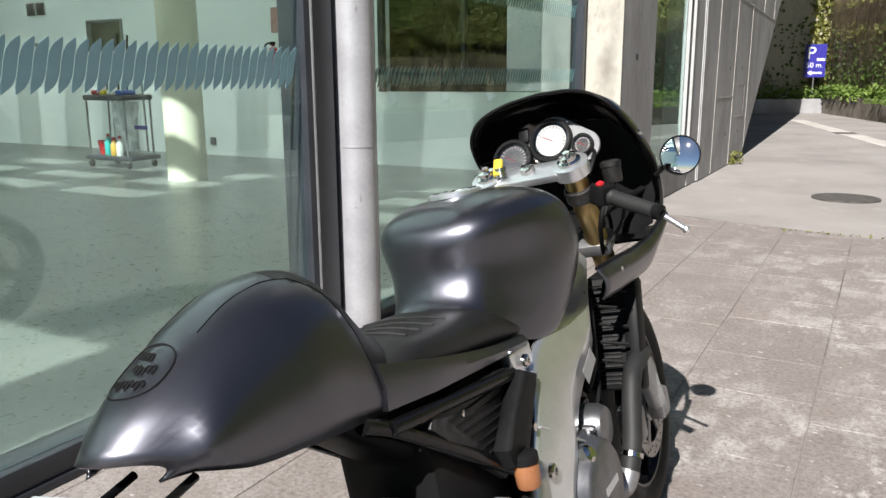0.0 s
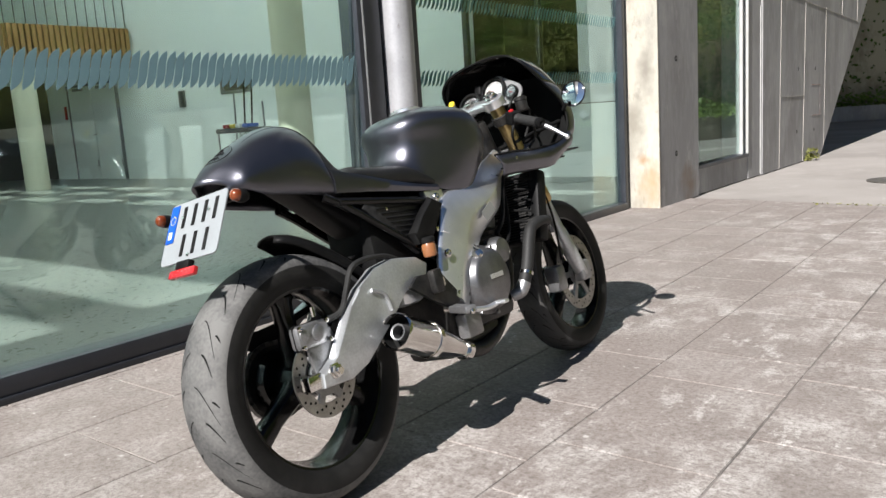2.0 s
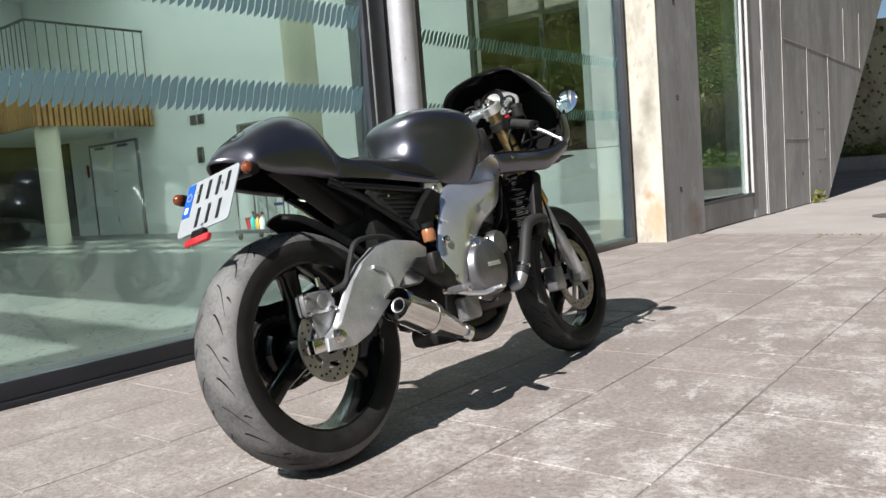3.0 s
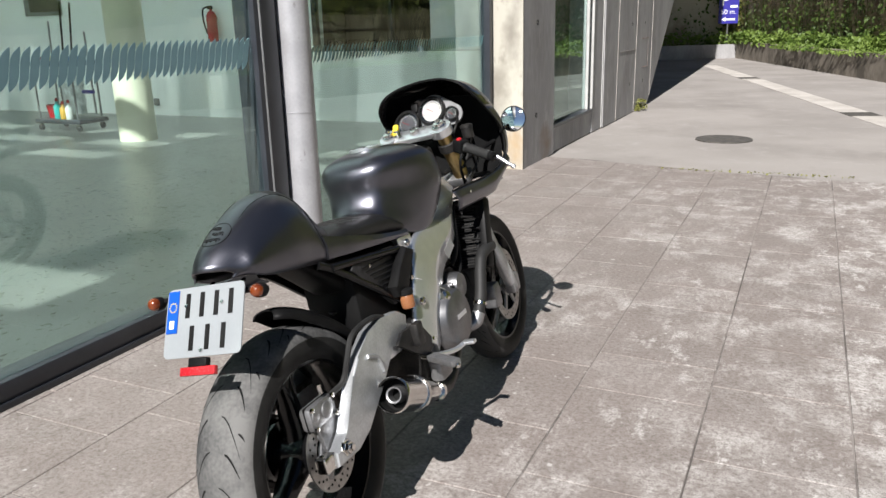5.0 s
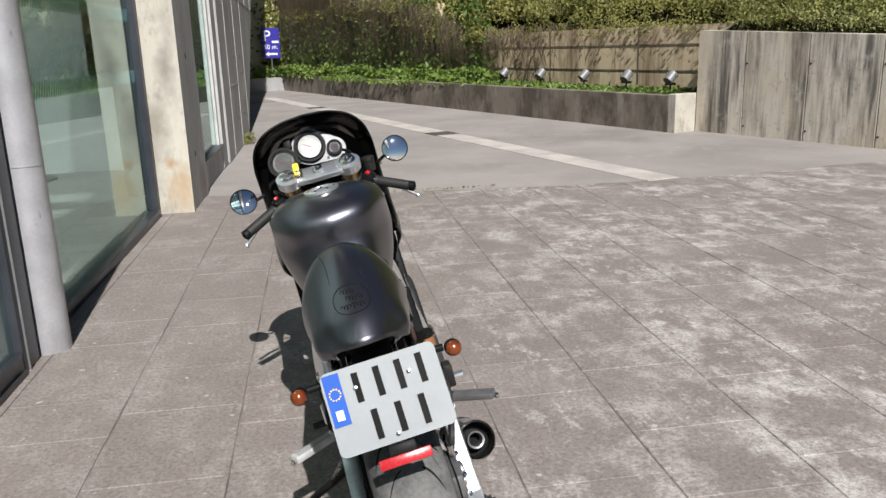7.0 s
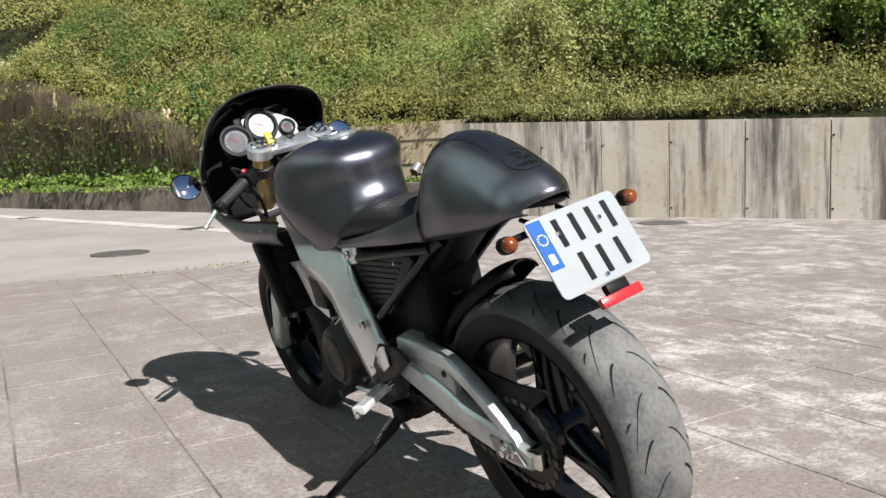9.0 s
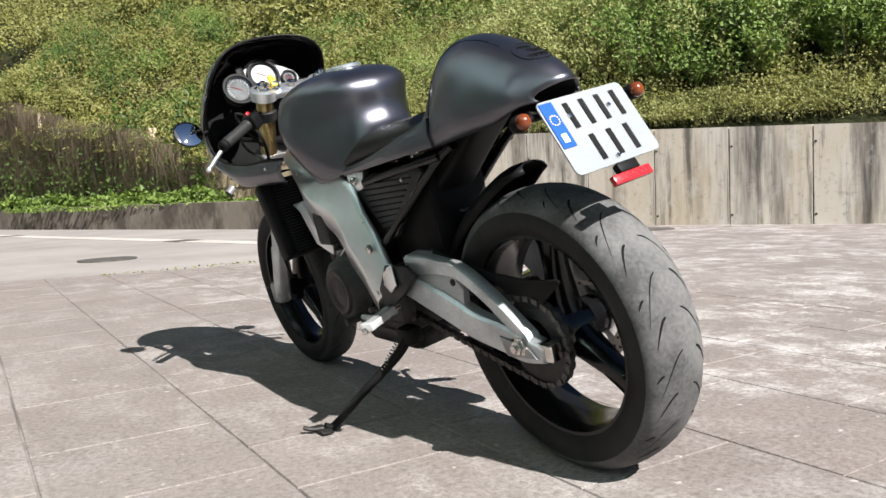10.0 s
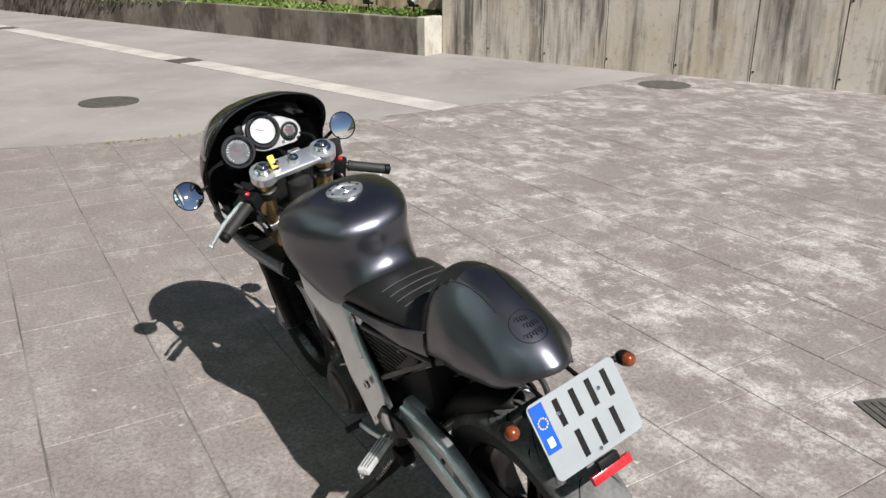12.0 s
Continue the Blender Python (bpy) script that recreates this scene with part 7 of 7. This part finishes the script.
# lettering on the low wall
txt = bpy.data.curves.new("lettering", "FONT")
txt.body, txt.size, txt.extrude = "CONSE", 0.145, 0.003
lab = new("lettering", txt)
lab.matrix_basis = BUILD @ Matrix.Translation((2.73, 3.50, 1.02)) @ pose(0, 0, 0, 90, 0, -90)
txt.materials.append(INK)
tagged(lab, "black lettering on the reception glass", "lettering", "", "structure")
for k in range(3):
    structure("lettering_bar_%d" % (k + 1), boxed((2.725, 2.62 - 0.32 * k, 1.03), (2.731, 2.88 - 0.32 * k, 1.11)), INK, BUILD, "black bar of unreadable lettering", "lettering")
frame_bar("reception_bar_1", (2.78, 3.68, 0.96), (2.86, 3.76, 4.4))
frame_bar("reception_bar_2", (2.78, 2.5, 0.965), (2.86, 2.56, 4.4))
frame_bar("reception_bar_3", (2.78, 0.4, 0.965), (2.86, 0.5, 4.4))

structure("wall_reception", boxed((2.80, 1.17, 0.972), (2.84, 1.95, 3.2)), WHITE_PAINT, BUILD, "white wall panel behind the reception", "wall")

# cleaning trolley
cart = thing("cleaning_trolley", BUILD @ Matrix.Translation((1.1, 6.68, 0.012)) @ pose(0, 0, 0, 0, 0, -90), "grey cleaning trolley with a clear bag, bottles and mops", "trolley")
part("base_tray", boxed((-0.45, -0.25, 0.10), (0.42, 0.25, 0.16), 0.02), FRAME_GREY, cart)
part("top_tray", boxed((-0.40, -0.24, 0.86), (0.36, 0.24, 0.93), 0.02), FRAME_GREY, cart)
for x in (-0.38, 0.34):
    for y in (-0.2, 0.2):
        part("post", tube([(x, y, 0.15), (x, y, 0.88)], 0.013, 8, 1), CAST, cart)
        wheel = part("castor", lathe([(0.02, -0.015), (0.045, -0.012), (0.045, 0.012), (0.02, 0.015)], 20, Matrix.Translation((x, y, 0.046)) @ SIDE), RUBBER, cart)
        part("fork", boxed((x - 0.02, y - 0.022, 0.05), (x + 0.02, y + 0.022, 0.102), 0.005), STEEL, wheel)
bm = bmesh.new()
rings = []
for k in range(9):
    t = k / 8
    rings.append([((0.17 + 0.02 * math.sin(5 * t + j)) * math.cos(2 * math.pi * j / 20) * (0.8 + 0.2 * t) + 0.1, (0.15 + 0.02 * math.cos(7 * t + 2 * j)) * math.sin(2 * math.pi * j / 20) * (0.8 + 0.2 * t), 0.22 + 0.62 * t) for j in range(20)])
skin(bm, rings, cap=(True, False))
part("waste_bag", bm, material("clear polythene", (0.9, 0.92, 0.93), (0.5, 0.53, 0.54), rough=0.15, scale=9, fine=40, bump=0.6, bump_size=0.02), cart, "clear plastic waste bag")
part("bucket", lathe([(0.09, 0.0), (0.115, 0.17), (0.118, 0.17), (0.118, 0.18), (0.10, 0.18)], 24, Matrix.Translation((-0.24, -0.05, 0.16)), cap=(True, False)), RED, cart, "red bucket")
for x, mat, h in ((-0.06, "teal", 0.24), (0.05, "amber", 0.2), (0.16, "white", 0.22)):
    col_ = {"teal": (0.03, 0.36, 0.34), "amber": (0.5, 0.3, 0.05), "white": (0.6, 0.62, 0.6)}[mat]
    bt = part("bottle", lathe([(0.045, 0), (0.048, 0.01), (0.048, h * 0.7), (0.02, h * 0.88), (0.018, h)], 20, Matrix.Translation((x, -0.17, 0.16))), material(mat + " bottle", col_, rough=0.3), cart, mat + " cleaning bottle")
    part("bottle_cap", lathe([(0.02, h), (0.02, h + 0.03), (0.012, h + 0.04)], 14, Matrix.Translation((x, -0.17, 0.16))), RED, bt)
for x, w, c in ((-0.28, 0.16, RED), (-0.12, 0.1, YELLOW), (0.02, 0.12, WHITE_PAINT), (0.18, 0.14, BLUE)):
    part("cloth", boxed((x, -0.2, 0.93), (x + w, 0.02, 0.99), 0.02), c, cart, "folded cleaning cloth")
for x, y, h, d in ((-0.36, 0.1, 1.45, 0.05), (-0.22, 0.12, 1.7, 0.16), (-0.10, 0.14, 1.68, 0.2), (0.36, 0.1, 1.3, -0.02)):
    part("mop_handle", tube([(x, y, 0.2), (x + d, y, h)], 0.013, 8, 1), BLACK if d > 0.1 else CAST, cart)
part("spray_handle", boxed((0.36, -0.1, 0.5), (0.58, -0.06, 0.55), 0.015), SIGN_BLUE, cart)

# window of the concrete wall
win = thing("window_3", BUILD, "tall window with a pale steel frame in the concrete wall", "window", kind="structure")
gl = part("pane", boxed((1.04, -0.20, 0.30), (2.46, -0.19, 3.38)), GLASS, win, smooth=0)
gl.visible_shadow = False
part("sill", boxed((1.0, -0.262, 0.25), (2.6, -0.06, 0.285), 0.004), FRAME_GREY, win, smooth=0)
for u0, u1, w0 in ((1.0, 1.035, -0.21), (2.46, 2.485, -0.235), (2.575, 2.60, -0.262)):
    part("jamb", boxed((u0, w0, 0.287), (u1, w0 + 0.03, 3.4), 0.004), JAMB if u0 > 2 else FRAME_GREY, win, smooth=0)
# solid dark block; the unlit room is only its colour
structure("wall_behind_window", boxed((1.0, 0.055, 0.0), (2.62, 0.5, 3.4)), DARK_VOID, BUILD, "dark block in place of the unlit room behind the window", "wall")
structure("edge_strip", boxed((3.064, -0.258, 0.0), (3.092, -0.22, 1.93), 0.003), JAMB, BUILD, "pale metal edge strip in a wall joint", "trim")
structure("conduit", tube([(5.42, -0.264, 1.018), (5.9, -0.264, 1.018), (5.91, -0.264, 0.596), (5.44, -0.264, 0.598)], 0.008, 6, 1), CAST, BUILD, "thin metal conduit loop on the wall", "conduit")
RUST = material("rusty steel", (0.16, 0.075, 0.05), (0.3, 0.28, 0.27), rough=0.7, scale=12)
bpy.data.objects["conduit"].data.materials[0] = RUST
# formwork joints and tie holes of the concrete wall
for k, (u0, z0, u1, z1) in enumerate(((3.87, 2.6, 3.80, 0.0), (5.03, 2.118, 4.955, 0.0), (6.2, 2.11, 6.17, 0.13), (7.29, 2.9, 7.27, 2.07), (8.46, 2.95, 8.42, 2.04), (3.92, 2.141, 8.52, 2.03), (3.83, 0.884, 4.985, 0.88))):
    d = Vector((u1 - u0, 0, z1 - z0))
    bm = boxed((-0.005, -0.0015, 0.0), (0.005, 0.002, d.length), 0.0005, Matrix.Translation((u0, WF, z0)) @ d.to_track_quat("Z", "Y").to_matrix().to_4x4(), 1)
    structure("formwork_joint_%d" % (k + 1), bm, STRIP, BUILD, "raised pale formwork joint on the concrete", "trim")
for k, (u, z) in enumerate(((0.455, 1.292), (0.432, 0.451), (4.686, 1.229), (4.642, 0.415), (5.6, 1.24), (5.57, 0.40), (0.47, 2.15))):
    structure("tie_hole_%d" % (k + 1), lathe([(0.024, -0.004), (0.024, 0.002), (0.017, 0.002), (0.015, -0.003), (0, -0.003)], 16, Matrix.Translation((u, WF, z)) @ pose(0, 0, 0, 90, 0, 0)), GROOVE, BUILD, "small dark formwork tie hole", "trim")
# bolts beside the joints of the retaining wall
for k in range(12):
    y0 = -0.70 - 0.95 * k
    for z in (0.12, 0.96):
        part("joint_bolt", lathe([(0.014, 0), (0.013, 0.006), (0.006, 0.01), (0, 0.01)], 10, Matrix.Translation((0.0, y0 - 0.03, z)) @ pose(0, 0, 0, 0, -90, 0)), CAST_DARK, retaining)
# floor drains and covers
cov = structure("manhole_cover", lathe([(0.30, -0.02), (0.30, 0.001), (0.27, 0.0025), (0.265, 0.0005), (0.0, 0.0015)], 48, Matrix.Translation((3.85, 7.38, 0))), IRON, Matrix(), "round cast iron manhole cover in the road", "manhole cover")
structure("manhole_cover_2", lathe([(0.30, -0.02), (0.30, 0.004), (0.27, 0.006), (0.265, 0.003), (0.0, 0.004)], 48, Matrix.Translation((7.74, 2.56, 0))), IRON, Matrix(), "round cast iron manhole cover in the paving", "manhole cover")
gr = thing("drain_grate", BUILD @ Matrix.Translation((-5.28, -3.17, 0.004)) @ pose(0, 0, 0, 0, 0, -20) @ Matrix.Scale(0.75, 4), "square cast iron drain grate set in paving", "drain", kind="structure")
part("grate_frame", boxed((-0.2, -0.2, -0.01), (0.2, 0.2, 0.002), 0.002), IRON, gr, smooth=0)
for k in range(9):
    part("grate_bar", boxed((-0.17, -0.17 + 0.04 * k, 0.002), (0.17, -0.152 + 0.04 * k, 0.007), 0.001), IRON, gr, smooth=0)
# pale channel across the road
A, B = Vector((5.32, 4.12, 0)), Vector((9.2, 20.4, 0))
DIRC = (B - A).normalized()
CH = Matrix((( DIRC.x, -DIRC.y, 0, A.x), (DIRC.y, DIRC.x, 0, A.y), (0, 0, 1, 0), (0, 0, 0, 1)))
chan = thing("road_channel", CH, "pale concrete drainage strip along the road", "road", kind="structure")
for k in range(17):
    part("slab", boxed((k * 1.0 + 0.006, -0.19, -0.02), (k * 1.0 + 0.994, 0.19, -0.006)), STRIP, chan, smooth=0)
for s0 in (4.9, 11.8):
    part("channel_grate", boxed((s0, -0.2, -0.02), (s0 + 0.45, 0.2, -0.003), 0.002), IRON, chan, smooth=0)

# parking sign
SP = Vector((11.54, 24.80, 1.56))
SM = Matrix.Translation(SP) @ pose(0, 0, 0, 90, 0, -16) @ Matrix.Scale(0.83, 4)
sign = thing("parking_sign", SM, "blue parking sign with white lettering on a post", "sign")
part("board", boxed((-0.37, -0.6, -0.01), (0.37, 0.6, 0.01), 0.004), SIGN_BLUE, sign, smooth=0)
part("post", tube([(0, -0.6, -0.03), (0, -1.88, -0.03)], 0.03, 10, 1), CAST, sign)
for body, size, x, y in (("P", 0.62, -0.3, 0.08), ("50 m.", 0.26, -0.3, -0.24)):
    c = bpy.data.curves.new("letters", "FONT")
    c.body, c.size, c.extrude = body, size, 0.003
    c.materials.append(WHITE_PAINT)
    o = new("letters", c)
    o.parent, o.location = sign, (x, y, 0.014)
part("arrow", plate_of([(-0.25, 0), (-0.1, 0.09), (-0.1, 0.035), (0.26, 0.035), (0.26, -0.035), (-0.1, -0.035), (-0.1, -0.09)], 0.006, Matrix.Translation((0, -0.44, 0.014)) @ pose(0, 0, 0, -90, 0, 0)), WHITE_PAINT, sign, smooth=0)
part("word_bar", boxed((0.05, 0.0, 0.011), (0.33, 0.09, 0.016)), WHITE_PAINT, sign, smooth=0)

# ---- planting ----
def flood(k, y):
    lamp = thing("ground_floodlight", RETAIN @ Matrix.Translation((0.35 + 0.03 * k, y, 0.45)) @ pose(0, 0, 0, 0, 0, 12 * math.sin(k * 2.3)), "grey ground floodlight tilted towards the wall", "floodlight", "floodlights in the planter")
    part("stake", tube([(0, 0, -0.02), (0, 0, 0.2)], 0.015, 8, 1), CAST_DARK, lamp)
    hm = Matrix.Translation((0, 0, 0.28)) @ pose(0, 0, 0, 0, 48, 0)
    part("housing", lathe([(0.03, -0.10), (0.075, -0.09), (0.08, 0.08), (0.07, 0.085)], 20, hm), GAUGE_GREY, lamp)
    part("bracket", boxed((-0.02, -0.095, 0.16), (0.02, 0.095, 0.20), 0.004), CAST_DARK, lamp)


for k, y in enumerate((0.95, 1.95, 3.05, 4.35, 5.6, 6.8)):
    flood(k, y)

rng2 = np.random.default_rng(11)


def scatter(name, n, x0, x1, y0, y1, z0, z1, leaf, mat, label, category, lift=(0, 0, 1.0), long=1.6, m=RETAIN):
    c = np.stack([rng2.uniform(x0, x1, n), rng2.uniform(y0, y1, n), rng2.uniform(z0, z1, n)], 1)
    bunch = 0.5 + 0.5 * np.sin(c[:, 1] * 2.3 + 1.3 * np.sin(c[:, 1] * 0.9)) * np.cos(c[:, 0] * 3.1)
    c[:, 2] = z0 + (c[:, 2] - z0) * (0.35 + 0.65 * bunch)
    return leaf_mesh(name, c, np.tile(np.array(lift, float), (n, 1)), leaf * (0.6 + 0.8 * rng2.random(n)), mat, m, label, category, long)


scatter("planter_grass", 4600, -0.2, 0.8, 0.4, 14, 0.44, 0.60, 0.045, LEAF_B, "bright green weeds and grass in the planter", "weeds", (0.4, 0.3, 0.2), 2.6)
scatter("planter_ivy", 5200, 0.1, 1.0, 6.0, 18.5, 0.44, 0.92, 0.09, LEAF_B, "green ivy along the foot of the wall", "ivy")
scatter("wall_ivy", 5200, 0.55, 0.95, 6.5, 19.4, 0.4, 3.2, 0.08, LEAF_C, "dark ivy climbing the old wall", "ivy", (-1, 0, 0.2))
scatter("far_ivy", 1500, 11.6, 13.2, 25.15, 25.38, 0.1, 5.6, 0.11, LEAF_A, "ivy and creepers on the far wall", "ivy", (0, -1, 0.2), 1.4, Matrix())
scatter("far_creeper", 420, 8.5, 12.2, 25.25, 25.38, 0.3, 5.6, 0.09, LEAF_C, "thin creepers on the far wall", "ivy", (0, -1, 0.2), 1.4, Matrix())
scatter("far_kerb_weeds", 1100, 8.0, 11.9, 24.5, 25.2, 0.1, 1.1, 0.09, LEAF_B, "green weeds behind the far kerb", "weeds", m=Matrix())

# dry stems that hang over the walls
n = 3400
y = rng2.uniform(1.2, 19.4, n)
keep = rng2.random(n) < np.clip((y - 2.5) / 7.0, 0.05, 1) * (0.45 + 0.55 * np.sin(y * 3.1 + 1.7 * np.sin(y * 1.3)) ** 2)
y = y[keep]
n = len(y)
topz = 1.5 + 0.85 * np.clip((y - 7) / 3, 0, 1) + 1.0 * np.clip((y - 11) / 4, 0, 1) + 0.2 * rng2.random(n)
length = (0.3 + 1.1 * rng2.random(n)) * (1 + 0.9 * np.clip((y - 11) / 4, 0, 1)) * (0.6 + 0.8 * np.clip((y - 3) / 6, 0, 1))
x = 0.86 - 0.32 * rng2.random(n)
slant = rng2.normal(-0.14, 0.24, n)
bend = rng2.normal(0, 0.09, n)
wd = 0.004 + 0.013 * rng2.random(n) ** 2
V4 = np.empty((n, 10, 3))
for i in range(5):
    f = i / 4
    for j, k in ((0, 1), (1, -1)):
        V4[:, 2 * i + j, 0] = x - 0.14 * np.sin(f * 3) * 0.6
        V4[:, 2 * i + j, 1] = y + slant * f * length + bend * np.sin(f * 5 + y * 9) + k * wd * (1 - 0.6 * f)
        V4[:, 2 * i + j, 2] = topz - length * f
me = bpy.data.meshes.new("hanging_stems")
ii = np.arange(n)[:, None] * 10
me.from_pydata(V4.reshape(-1, 3).tolist(), [], np.concatenate([ii + [2 * k, 2 * k + 1, 2 * k + 3, 2 * k + 2] for k in range(4)]).tolist())
me.materials.append(TWIG)
st = new("hanging_stems", me)
st.matrix_basis = RETAIN
tagged(st, "dry brown stems hanging over the wall", "stems", "", "stuff")
clumps("wall_weeds", [(0, 0, 0.03, 0.09), (0.07, 0.05, 0.02, 0.06), (-0.02, -0.01, 0.12, 0.06), (-0.09, 0.02, 0.01, 0.05)], 9000, 0.03, LEAF_A, BUILD @ Matrix.Translation((5.15, -0.33, 0.0)), "small weed growing at the wall foot", "weeds", 12)
scatter("joint_weeds", 90, -0.8, 0.8, -0.02, 0.02, 0.0, 0.02, 0.016, LEAF_A, "low weeds in the paving edge", "weeds", m=BUILD @ Matrix.Translation((0.46, -2.2, 0.0)) @ pose(0, 0, 0, 0, 0, 90))

# ---- paving slabs ----
# the stamp repeats every 0.955 m: rows of one long and one short slab, offset in turn
ROW, PERIOD = 0.454, 0.955
pr = random.Random(3)
paving = thing("paving", BUILD, "stamped brown-grey concrete paving in staggered slabs", "pavement", kind="structure")


def slab_mesh(length):
    bm = bmesh.new()
    hu, hw, c = length / 2 - 0.0012, ROW / 2 - 0.0012, 0.0028
    ring0 = [bm.verts.new((sx * hu, sy * hw, -0.006)) for sx, sy in ((-1, -1), (1, -1), (1, 1), (-1, 1))]
    ring1 = [bm.verts.new((sx * (hu - c) + pr.uniform(-0.0012, 0.0012), sy * (hw - c) + pr.uniform(-0.0008, 0.0008), pr.uniform(-0.0006, 0.0006))) for sx, sy in ((-1, -1), (1, -1), (1, 1), (-1, 1))]
    for i in range(4):
        j = (i + 1) % 4
        bm.faces.new((ring0[i], ring0[j], ring1[j], ring1[i]))
    bm.faces.new(ring1)
    me = bpy.data.meshes.new("slab")
    bm.normal_update()
    bm.to_mesh(me)
    bm.free()
    me.materials.append(PAVING)
    return me


LENGTHS = {0: (0.63, 0.325), 1: (0.42, 0.535)}
START = {0: -3.11, 1: -3.47}
shapes = {length: [slab_mesh(length) for _ in range(3)] for pair in LENGTHS.values() for length in pair}
rest_v, rest_f = [], []


def rest_slab(corners):
    """A slab of the joined rest, from its four corners in u, w."""
    b = len(rest_v)
    cu, cw = sum(p[0] for p in corners) / 4, sum(p[1] for p in corners) / 4
    for z, ins in ((-0.006, 0.0012), (0.0, 0.004)):
        for u, w in corners:
            rest_v.append((u + math.copysign(ins, cu - u), w + math.copysign(ins, cw - w), z))
    rest_f.extend([(b + i, b + (i + 1) % 4, b + 4 + (i + 1) % 4, b + 4 + i) for i in range(4)] + [(b + 4, b + 5, b + 6, b + 7)])


for r in range(-1, 31):
    w1, w0 = -(0.095 + ROW * r), -(0.095 + ROW * (r + 1))
    kind = r % 2
    u_end = [paving_edge(w0), paving_edge(w1)]
    u, i = START[kind] + 6 * PERIOD, 0
    while u > -13.8:
        length = LENGTHS[kind][i % 2]
        lo = u - length
        if lo < min(u_end) - 0.03:
            if u > min(u_end):
                rest_slab([(lo, w0), (u_end[0], w0), (u_end[1], w1), (lo, w1)])
            elif -6.2 < u < 0.5 and r < 10:
                o = new("slab", shapes[length][pr.randrange(3)])
                o.parent, o.location = paving, (u - length / 2, (w0 + w1) / 2, 0.0)
            else:
                rest_slab([(lo, w0), (u, w0), (u, w1), (lo, w1)])
        u, i = lo, i + 1
me = bpy.data.meshes.new("slabs_further_off")
me.from_pydata(rest_v, [], rest_f)
me.materials.append(PAVING)
o = new("slabs_further_off", me)
o.parent = paving
tagged(o, kind="stuff")
